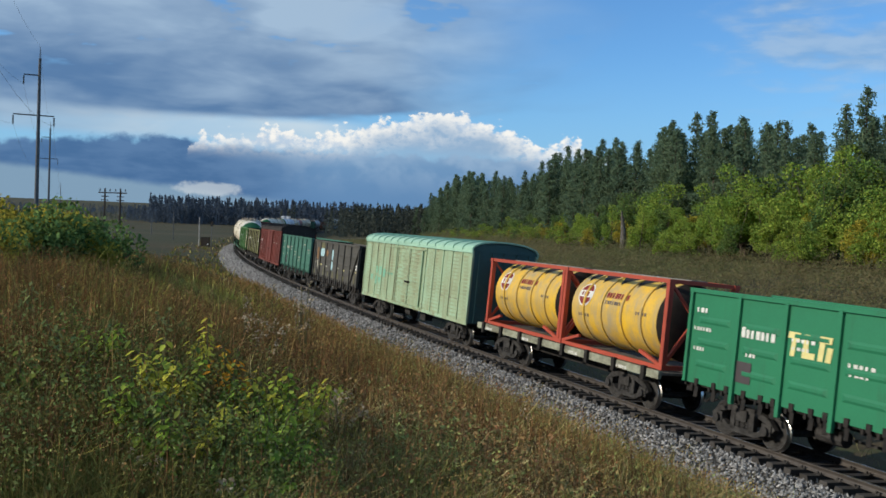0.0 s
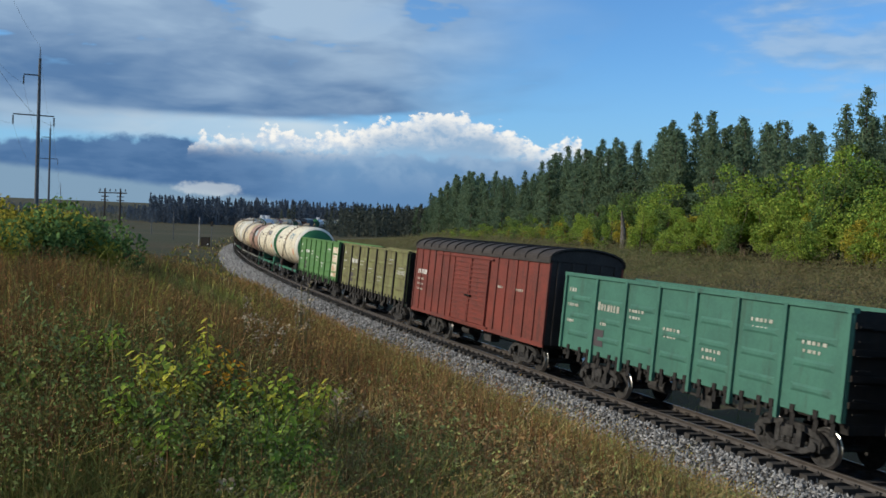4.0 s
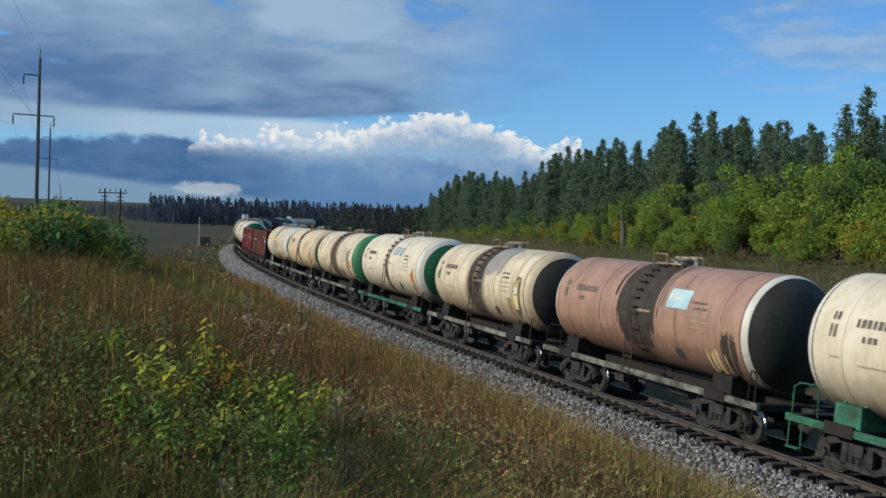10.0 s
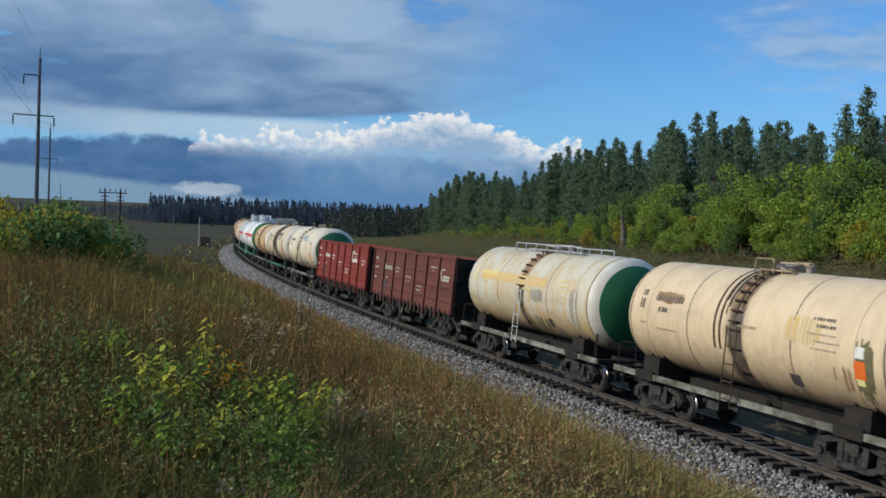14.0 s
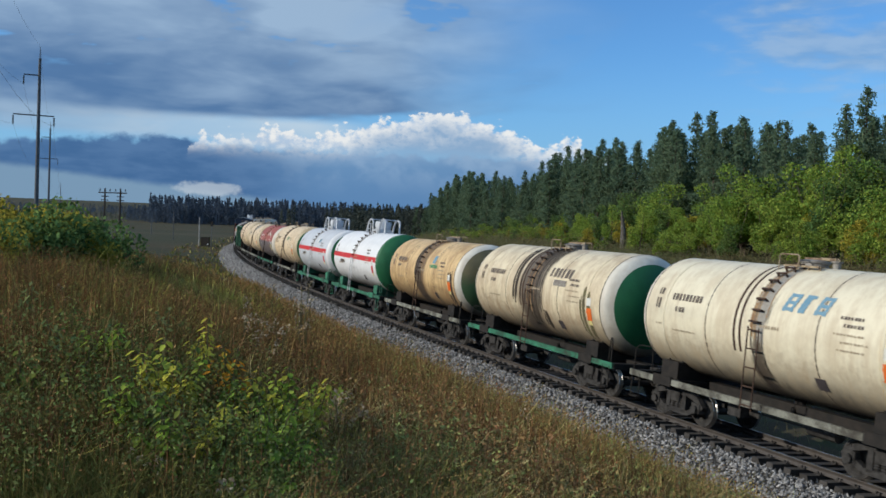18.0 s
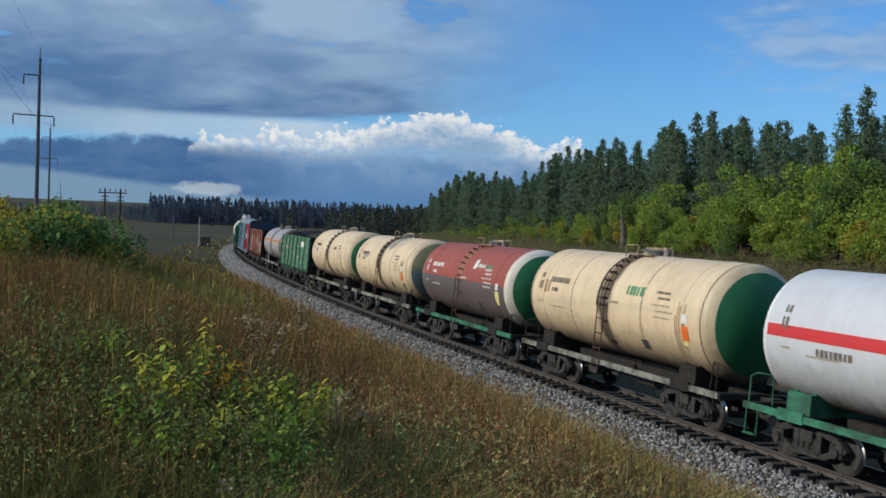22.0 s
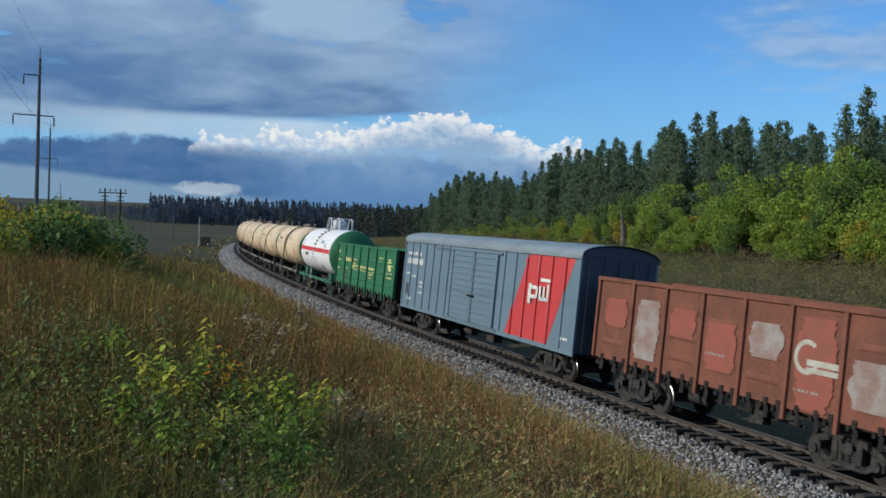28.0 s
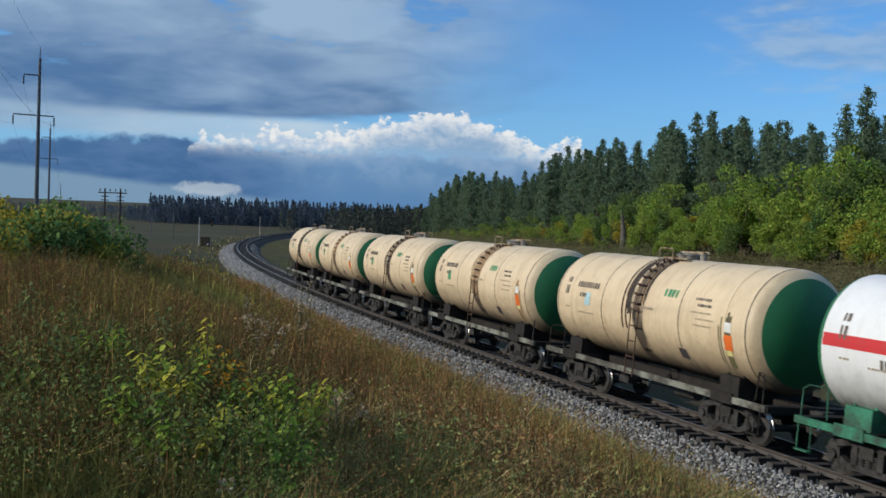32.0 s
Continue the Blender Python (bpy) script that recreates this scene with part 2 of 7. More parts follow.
    def mesh(self, name, m, smooth=False):
        me = bpy.data.meshes.new(name)
        me.from_pydata(self.v, [], self.f)
        me.materials.append(m)
        if smooth:
            me.polygons.foreach_set("use_smooth", [len(p.vertices) < 5 for p in me.polygons])
            me.set_sharp_from_angle(angle=radians(40))
        me.update()
        return me


def part(name, bits, m, parent, label="", at=None, smooth=False):
    """Links bits (or a ready mesh) as one mesh object under a thing or a part."""
    me = bits if isinstance(bits, bpy.types.Mesh) else bits.mesh(name, m, smooth)
    ob = new(name, me)
    ob.parent = parent
    if at is not None:
        ob.matrix_basis = at if isinstance(at, Matrix) else Matrix.Translation(at)
    if label:
        ob["label"] = label
    return ob


def arrays(name, verts, faces, m, smooth=False):
    """A mesh from arrays: verts (n,3), faces (k,3) or (k,4)."""
    me = bpy.data.meshes.new(name)
    verts, faces = np.asarray(verts, np.float32), np.asarray(faces, np.int32)
    k = faces.shape[1]
    me.vertices.add(len(verts))
    me.vertices.foreach_set("co", verts.ravel())
    me.loops.add(faces.size)
    me.loops.foreach_set("vertex_index", faces.ravel())
    me.polygons.add(len(faces))
    me.polygons.foreach_set("loop_start", np.arange(0, faces.size, k, dtype=np.int32))
    if smooth:
        me.polygons.foreach_set("use_smooth", np.ones(len(faces), bool))
    me.materials.append(m)
    me.update(calc_edges=True)
    return me


# ---------------------------------------------------------------- the track's line
CANT = 4.056
K_AT = (-470, -80, -60, 40, 130, 220, 300, 330, 380, 600)
K_OF = (0.0, 0.0, 0.043, -0.1177, -0.1479, -0.1522, -0.03, -0.03, -0.35, -0.35)
S_ = np.arange(-470, 600, 0.25)
_k = np.interp(S_, K_AT, K_OF) * 0.01
_i0 = int(np.searchsorted(S_, 0))
A_ = np.cumsum(_k) * 0.25
A_ = A_ - A_[_i0] + 1.974907
_x, _y = np.cumsum(np.cos(A_)) * 0.25, np.cumsum(np.sin(A_)) * 0.25
X_, Y_ = _x - _x[_i0] + 13.2002, _y - _y[_i0] + 12.9301      # running edge of the rail on the eye's side
_c, _s = math.cos(radians(CANT)), math.sin(radians(CANT))


def on_track(s, l=0.0, z=0.0):
    """Place at s metres along the track, l metres across from its middle (towards the bank), z over the rails."""
    a = float(np.interp(s, S_, A_))
    x, y = float(np.interp(s, S_, X_)), float(np.interp(s, S_, Y_))
    e = l - 0.76
    ll, zz = e * _c - z * _s, z * _c + e * _s
    return Vector((x - math.sin(a) * ll, y + math.cos(a) * ll, zz)), a


def rolling(s):
    """Pose of a wagon whose middle is at s: its x axis points the way the train runs."""
    p, a = on_track(s)
    return pose(p.x, p.y, p.z, -CANT, 0, math.degrees(a) + 180)


def side_of(px, py):
    """For arrays of places: the metres along the track and across it (towards the bank is positive)."""
    px, py = np.asarray(px, float).ravel(), np.asarray(py, float).ravel()
    xs, ys, aa, ss = X_[::8], Y_[::8], A_[::8], S_[::8]
    so, lo = np.empty(len(px)), np.empty(len(px))
    for i in range(0, len(px), 20000):
        dx = px[i:i + 20000, None] - xs[None]
        dy = py[i:i + 20000, None] - ys[None]
        d2 = dx * dx + dy * dy
        j = d2.argmin(1)
        r = np.arange(len(j))
        a = aa[j]
        lo_ = -dx[r, j] * np.sin(a) + dy[r, j] * np.cos(a)
        so[i:i + 20000] = ss[j]
        lo[i:i + 20000] = np.sign(lo_) * np.sqrt(d2[r, j])
    return so, lo + 0.76


def ground_z(px, py):
    """Height of the ground: the line in a shallow cutting, a bank on the eye's side, meadow and wood on the other."""
    shape = np.shape(px)
    px, py = np.asarray(px, float).ravel(), np.asarray(py, float).ravel()
    s, d = side_of(px, py)
    fall = np.interp(s, (-470, 35, 75, 125, 200), (1.0, 1.0, 0.62, 0.14, 0.02))
    near = np.interp(d, (0, 3.0, 4.0, 6.0, 9.0, 13.0, 17.5, 25.0, 60.0), (-1.15, -1.15, -0.95, -0.1, 1.1, 2.7, 3.9, 4.6, 5.0))
    near = np.where(d > 3.0, -0.95 + (near + 0.95) * fall, near)
    far = np.interp(-d, (0, 3.6, 5.0, 14.0, 30.0, 50.0, 80.0, 200.0), (-1.15, -1.15, -1.1, -0.5, 1.2, 2.8, 4.0, 5.0))
    ffall = np.interp(s, (-470, 120, 260, 400), (1.0, 1.0, 0.5, 0.2))
    far = np.where(-d > 3.6, -1.1 + (far + 1.1) * ffall, far)
    z = np.where(d > 0, near, far)
    dist = np.hypot(px, py)
    hill = np.interp(dist, (300, 700, 1500, 3000, 4500), (0, 1.5, 14, 30, 34))
    bump = 0.10 * np.sin(px * 0.9 + 1.3 * np.sin(py * 0.35)) * np.sin(py * 0.8 + np.sin(px * 0.5)) + 0.22 * np.sin(px * 0.23 + 2) * np.sin(py * 0.19)
    amp = np.clip((np.abs(d) - 4.0) / 5.0, 0, 1) * np.clip(1.4 - dist / 200, 0.2, 1)
    return (z + hill + bump * amp).reshape(shape)
# ---------------------------------------------------------------- the train: paints
GRIME = (0.035, 0.03, 0.026)
RUST = (0.16, 0.06, 0.03)
M_STEEL = mat("bogie iron", (0.054, 0.052, 0.050), 0.75, (0.016, 0.015, 0.015), 6, 40, 0.9, bump=0.3)
M_TREAD = mat("bright wheel tread", (0.55, 0.54, 0.52), 0.3, (0.4, 0.38, 0.36), metal=1.0, bump=0.05)
M_BLACK = mat("black underframe paint", (0.013, 0.0125, 0.012), 0.75, (0.034, 0.028, 0.024), 4, 30, 0.7)
# soot on wagon ends; on container fronts this colour holds their shade
M_END = mat("sooty and shaded end", (0.014, 0.013, 0.012), 0.85, (0.03, 0.023, 0.018), 2, 20, 0.8)
M_SILL = mat("pale grey sill paint", (0.240, 0.247, 0.210), 0.7, (0.068, 0.064, 0.053), 1.1, 14, 0.9, dirt=GRIME, dirt_amt=0.85)
M_GSILL = mat("green sill paint", (0.045, 0.22, 0.13), 0.6, (0.02, 0.075, 0.05), 1.2, 18, 0.9, dirt=GRIME, dirt_amt=0.8)
M_WHITE = mat("white lettering", (0.72, 0.72, 0.68), 0.7, (0.5, 0.5, 0.46), 5, 40, 0.8, bump=0)
M_FAINT = mat("faded brown lettering", (0.33, 0.27, 0.19), 0.75, (0.42, 0.35, 0.25), 5, 40, 0.8, bump=0)
M_DARKMARK = mat("dark lettering", (0.10, 0.085, 0.075), 0.7, (0.22, 0.18, 0.14), 5, 40, 0.6, bump=0)
M_PLATE = mat("dark board", (0.07, 0.06, 0.065), 0.7, bump=0)
M_ORANGE = mat("orange hazard plate", (0.75, 0.16, 0.03), 0.6, bump=0)
M_REDBAND = mat("red stripe", (0.55, 0.035, 0.04), 0.55, (0.45, 0.05, 0.05), bump=0)
M_BLUEMARK = mat("grey-blue lettering", (0.13, 0.27, 0.37), 0.65, (0.2, 0.32, 0.4), 6, 40, 0.7, bump=0)
M_GREENMARK = mat("green lettering", (0.08, 0.28, 0.14), 0.6, bump=0)
M_YELLOWMARK = mat("pale yellow lettering", (0.72, 0.66, 0.3), 0.6, (0.6, 0.5, 0.2), bump=0)
M_HATCH = mat("grey hatch metal", (0.3, 0.28, 0.25), 0.6, (0.12, 0.1, 0.08), 5, 30, 0.8)
M_LADDER = mat("rusty brown ladder paint", (0.075, 0.042, 0.029), 0.8, (0.035, 0.024, 0.02), 5, 30, 0.8)
M_RAILING = mat("cream and rust railing", (0.42, 0.34, 0.22), 0.7, (0.12, 0.07, 0.045), 5, 30, 0.95)
M_GALV = mat("galvanised rail", (0.52, 0.54, 0.56), 0.45, (0.45, 0.46, 0.48), metal=0.4)
M_REDWHEEL = mat("red painted wheel", (0.4, 0.05, 0.04), 0.6, RUST, dirt=GRIME, dirt_amt=0.7)


def tank_paint(name, col, stain, amount, band=0.0, over=(0.06, 0.045, 0.035), lower=None, fade=0.0):
    """Shell paint: faded coat, rust-brown runs from the seams, a spill below the dome, belly dark with grime and
    painted-in shade.
    """
    m = bpy.data.materials.new(name)
    m.use_nodes = True
    m.node_tree.nodes.clear()
    N = Net(m.node_tree)
    o = N.n("ShaderNodeTexCoord").outputs["Object"]
    r = N.n("ShaderNodeObjectInfo").outputs["Random"]
    sh = N.n("ShaderNodeVectorMath")
    sh.operation = "ADD"
    N.put(sh.inputs[0], o)
    N.put(sh.inputs[1], N.vec(N.math("MULTIPLY", r, 40.0), 0.0, N.math("MULTIPLY", r, 13.0)))
    v = sh.outputs[0]
    x, y, z = N.xyz(o)
    a = N.noise(v, 0.9, 6, 0.62)
    b = N.noise(v, 14.0, 4, 0.6)
    run = N.noise(N.scale(v, 2.2, 1.0, 0.34), 1.3, 6, 0.68)
    c = N.mix(N.math("MULTIPLY", N.step(a, 0.4, 0.66), min(1.0, 0.25 + amount)), col, tuple(0.82 * q for q in col))
    c = N.mix(N.math("MULTIPLY", b, 0.22), c, tuple(0.6 * q for q in col))
    blot = N.noise(v, 2.6, 5, 0.68, 0.4)
    c = N.mix(N.math("MULTIPLY", N.step(blot, 0.46, 0.72), 0.18 + 0.35 * amount), c, tuple(0.55 * q + 0.25 * k for q, k in zip(col, stain)))
    fine = N.noise(N.scale(v, 7.0, 2.0, 0.5), 1.0, 5, 0.7)
    c = N.mix(N.math("MULTIPLY", N.step(fine, 0.52, 0.78), 0.2 + 0.4 * amount), c, stain)
    # lower flank darkens with height: grime plus underside shade put into the colour
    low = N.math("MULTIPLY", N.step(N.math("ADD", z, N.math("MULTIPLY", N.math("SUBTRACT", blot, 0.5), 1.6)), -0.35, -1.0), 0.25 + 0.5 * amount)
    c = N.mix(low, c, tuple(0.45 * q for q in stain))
    if lower:
        c = N.mix(N.step(N.math("ADD", z, N.math("MULTIPLY", N.math("SUBTRACT", a, 0.5), 3.0 * fade)), fade, -fade - 0.02), c, lower)
    c = N.mix(N.math("MULTIPLY", N.step(N.math("ADD", run, N.math("MULTIPLY", a, 0.35)), 0.62 - 0.1 * amount, 0.82), amount), c, stain)
    if band > 0:
        ax = N.math("ABSOLUTE", N.math("ADD", x, N.math("MULTIPLY", N.math("SUBTRACT", run, 0.5), 1.1)))
        w = N.math("MULTIPLY", N.step(ax, 1.05 * band, 0.45 * band), N.step(N.math("ADD", a, N.math("MULTIPLY", run, 0.9)), 0.42, 0.78))
        c = N.mix(N.math("MULTIPLY", w, 0.92), c, over)
    # belly darker still, its shade painted in along with the grime
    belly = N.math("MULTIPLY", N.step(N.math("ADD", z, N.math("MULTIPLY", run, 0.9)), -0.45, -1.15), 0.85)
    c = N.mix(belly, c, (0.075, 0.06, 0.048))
    p = N.n("ShaderNodeBsdfPrincipled")
    N.put(p.inputs["Base Color"], c)
    N.put(p.inputs["Roughness"], N.math("ADD", N.math("MULTIPLY", a, 0.3), 0.38))
    bp = N.n("ShaderNodeBump")
    bp.inputs["Strength"].default_value, bp.inputs["Distance"].default_value = 0.12, 0.02
    N.put(bp.inputs["Height"], a)
    N.put(p.inputs["Normal"], bp.outputs[0])
    out = N.n("ShaderNodeOutputMaterial")
    N.t.links.new(p.outputs[0], out.inputs[0])
    return m


# ---------------------------------------------------------------- running gear (shared meshes)
def gear_meshes():
    g = {}
    sf = Bits()
    # cast side frame: arched top chord, sagging bottom chord, two columns, journal boxes
    for p, q in zip([(-1.15, 0, .52), (-.9, 0, .74), (-.45, 0, .86), (.45, 0, .86), (.9, 0, .74)],
                    [(-.9, 0, .74), (-.45, 0, .86), (.45, 0, .86), (.9, 0, .74), (1.15, 0, .52)]):
        sf.bar(p, q, 0.15, 0.15)
    for p, q in zip([(-1.0, 0, .55), (-.55, 0, .3), (.55, 0, .3)], [(-.55, 0, .3), (.55, 0, .3), (1.0, 0, .55)]):
        sf.bar(p, q, 0.16, 0.14)
    for x in (-.36, .36):
        sf.box(x - .08, x + .08, -.08, .08, .3, .86)
    for x in (-.925, .925):
        sf.box(x - .17, x + .17, -.11, .1, .38, .66)
        sf.tube((x, -.19, .48), (x, -.1, .48), .12, n=10)
    g["side"] = sf.mesh("side_frame", M_STEEL)
    coil = []
    for k in range(5):
        coil += [(.33 + .07 * k, .07), (.35 + .07 * k, .09), (.38 + .07 * k, .09)]
    g["spring"] = Bits().lathe(coil, "z", 8).mesh("spring", M_STEEL)
    bo = Bits().box(-.2, .2, -1.15, 1.15, .56, .86)
    bo.tube((0, 0, .84), (0, 0, .95), .25, n=12)
    bo.box(-.75, .75, -.06, .06, .42, .52).box(-.6, -.5, -.9, .9, .3, .42).box(.5, .6, -.9, .9, .3, .42)
    g["bolster"] = bo.mesh("bogie", M_STEEL)
    r = 0.475
    ax = Bits().lathe([(-1.1, .07), (-.85, .075), (-.6, .085), (.6, .085), (.85, .075), (1.1, .07)], "y", 12)
    g["axle"] = ax.mesh("axle", M_STEEL, True)
    wh = Bits().lathe([(-.075, .10), (-.08, .14), (-.03, .2), (-.02, .36), (-.065, .40), (-.065, r - .012)], "y", 28, caps=False)
    wh.lathe([(.066, r + .024), (.066, .40), (.02, .36), (.01, .2), (.06, .14), (.06, .10)], "y", 28, caps=False)
    g["wheel"] = wh.mesh("wheel", M_STEEL, True)
    g["redwheel"] = wh.mesh("wheel", M_REDWHEEL, True)
    tr = Bits().lathe([(-.065, r - .012), (-.05, r), (.03, r), (.04, r + .024), (.066, r + .024)], "y", 28, caps=False)
    g["tread"] = tr.mesh("tread", M_TREAD, True)
    # automatic coupler with its yoke
    cp = Bits().box(-.02, .42, -.1, .1, .94, 1.14).box(.36, .60, -.2, .16, .90, 1.18).box(.52, .66, -.26, -.12, .92, 1.16)
    g["coupler"] = cp.mesh("coupler", M_STEEL)
    hose = Bits().path([(.0, .3, .95), (.22, .3, .78), (.42, .28, .62), (.6, .24, .68)], .025)
    g["hose"] = hose.mesh("brake_hose", M_BLACK)
    return g


GEAR = gear_meshes()


def running_gear(w, half, base, red=False):
    """Two bogies, couplers and hoses under a wagon whose body ends at +-half, pivots at +-base."""
    for x in (-base, base):
        b = part("bogie", GEAR["bolster"], None, w, at=(x, 0, 0))
        for y in (-1.02, 1.02):
            part("side_frame", GEAR["side"], None, b, at=pose(0, y, 0, 0, 0, 0 if y < 0 else 180))
            for sx in (-.2, 0, .2):
                part("spring", GEAR["spring"], None, b, at=(sx, y, 0))
        for x2 in (-.925, .925):
            part("axle", GEAR["axle"], None, b, at=(x2, 0, .475))
            for y, rz in ((-.79, 0), (.79, 180)):
                part("wheel", GEAR["redwheel" if red and y < 0 and x2 > 0 else "wheel"], None, b, at=pose(x2, y, .475, 0, 0, rz))
                part("tread", GEAR["tread"], None, b, at=pose(x2, y, .475, 0, 0, rz))
    for sgn, rz in ((1, 0), (-1, 180)):
        part("coupler", GEAR["coupler"], None, w, at=pose(sgn * half, 0, 0, 0, 0, rz))
        part("brake_hose", GEAR["hose"], None, w, at=pose(sgn * half, 0, 0, 0, 0, rz))


WAGONS = []          # (thing, s0 of its middle)
TRUE, FIXED = 0.98, 18.0


def true_s(s):
    """Couplings are listed on a slightly long tape: their true place along the track."""
    return FIXED + TRUE * (s - FIXED)


def thing(name, label, category, group="wagons of the train"):
    return tagged(new(name), label, category, group)


# ---------------------------------------------------------------- open wagons
def disc(w, x, deg, rad, m, name="emblem", out=.012, a0=0.0, a1=360.0, inner=0.0):
    """A round mark (or part of a ring) following the shell."""
    r, zc = w["r"] + out, w["zc"]
    b = Bits()
    n = 24
    for i in range(n):
        p = [radians(a0 + (a1 - a0) * (i + k) / n) for k in (0, 1)]
        c = []
        for a, rr in ((p[0], inner * rad), (p[0], rad), (p[1], rad), (p[1], inner * rad)):
            g = radians(deg) + rr * math.sin(a) / r
            c.append((x + rr * math.cos(a), -r * math.cos(g), zc + r * math.sin(g)))
        b.quad(*c)
    return part(name, b, m, w)


def gondola(front, rear, m, label, n=7, rim=None, dark_posts=False, top=3.90):
    """Four-axle open wagon between two coupling points (metres along the track at the start)."""
    w = thing("open_wagon", label, "freight wagon")
    front, rear = true_s(front), true_s(rear)
    L = rear - front - 1.2
    h = L / 2
    zb, zt, W = 1.28, top, 1.56
    mid = (front + rear) / 2
    rim = rim or m
    for sgn in (-1, 1):
        sd = part("side_wall", Bits().box(-h, h, -.03, .03, zb, zt - .1), m, w, at=(0, sgn * (W - .1), 0))
        bay = (2 * h) / (n + .4)
        xs = [-h + .07] + [-h + bay * (i + .2) for i in range(1, n)] + [h - .07]
        pm = M_BLACK if dark_posts else m
        for i in range(n + 1):
            x = xs[i]
            pw = .075 if 0 < i < n else .07
            part("stanchion", Bits().box(x - pw * .8, x + pw * .8, -.11 if sgn < 0 else .0, 0 if sgn < 0 else .11, zb - (.28 if 0 < i < n else 0), zt - .08), pm, sd)
        rib = Bits()           # shallow pressed swages, one mesh for all bays
        bw = bay / 2 - .2
        o = sgn * .028
        k = len(rib.v)
        rib.v += [(-bw, 0, -.1), (bw, 0, -.1), (bw, 0, .1), (-bw, 0, .1), (-bw + .12, o, -.035), (bw - .12, o, -.035), (bw - .12, o, .035), (-bw + .12, o, .035)]
        rib.f += [(0, 1, 5, 4), (1, 2, 6, 5), (2, 3, 7, 6), (3, 0, 4, 7), (4, 5, 6, 7)]
        rmesh = rib.mesh("panel_rib", m)
        for i in range(n):
            for z in (1.85, 2.45, 3.05):
                part("panel_rib", rmesh, None, sd, at=((xs[i] + xs[i + 1]) / 2, sgn * .03, z))
        part("top_rail", Bits().box(-h - .03, h + .03, -.10, .10, zt - .12, zt), rim, w, at=(0, sgn * (W - .1), 0))
        hg = Bits().box(-.07, .07, sgn * -.16, sgn * .05, -.04, .16).bar((0, sgn * -.02, .06), (.05, sgn * .05, -.34), .10, .08).box(-.22, -.14, sgn * -.1, sgn * .03, -.12, .02)
        hmesh = hg.mesh("hatch_hinge", M_BLACK)
        for i in range(n):
            for f in (.25, .62, .88):
                part("hatch_hinge", hmesh, None, w, at=(xs[i] + (xs[i + 1] - xs[i]) * f, sgn * (W - .08), zb - .02))
    for sgn in (-1, 1):
        ew = part("end_wall", Bits().box(-.03, .03, -W + .1, W - .1, zb - .1, zt - .05), M_END, w, at=(sgn * (h - .04), 0, 0))
        for z in (1.7, 2.3, 2.9, 3.5):
            part("end_beam", Bits().box(min(0, sgn * .1), max(0, sgn * .1), -W + .12, W - .12, z - .07, z + .07), M_END, ew)
        ld = Bits()
        for z in np.arange(1.5, 3.7, .33):
            ld.bar((0, -W + .2, z), (0, -W + .62, z), .03)
        part("ladder", ld, M_BLACK, ew, at=(sgn * .13, 0, 0))
    fr = Bits().box(-h, h, -.25, .25, .95, 1.25).box(-h, h, -1.4, 1.4, 1.22, 1.29)
    for x in (-h + .1, -4.3 * h / 6.4, -1.4, 1.4, 4.3 * h / 6.4, h - .1):
        fr.box(x - .12, x + .12, -1.35, 1.35, 1.02, 1.24)
    part("underframe", fr, M_BLACK, w)
    br = Bits().tube((-1.9, -.7, .78), (-1.1, -.7, .78), .2, n=10).bar((-1, -.6, .8), (2.2, -.4, .74), .06).box(.8, 1.3, -1.0, -.7, .6, .95)
    part("brake_gear", br, M_STEEL, w)
    running_gear(w, h, h - 2.05)
    WAGONS.append((w, mid))
    return w, h


# ---------------------------------------------------------------- tank wagons
def dome_bits(r, depth, a, b, n=40):
    """Zone of a dished end between radii a*r and b*r (outwards along +x)."""
    prof = []
    for i in range(9):
        q = b + (a - b) * i / 8
        prof.append((depth * math.sqrt(max(0.0, 1 - q * q)), r * q))
    return Bits().lathe(prof, "x", n, caps=False)


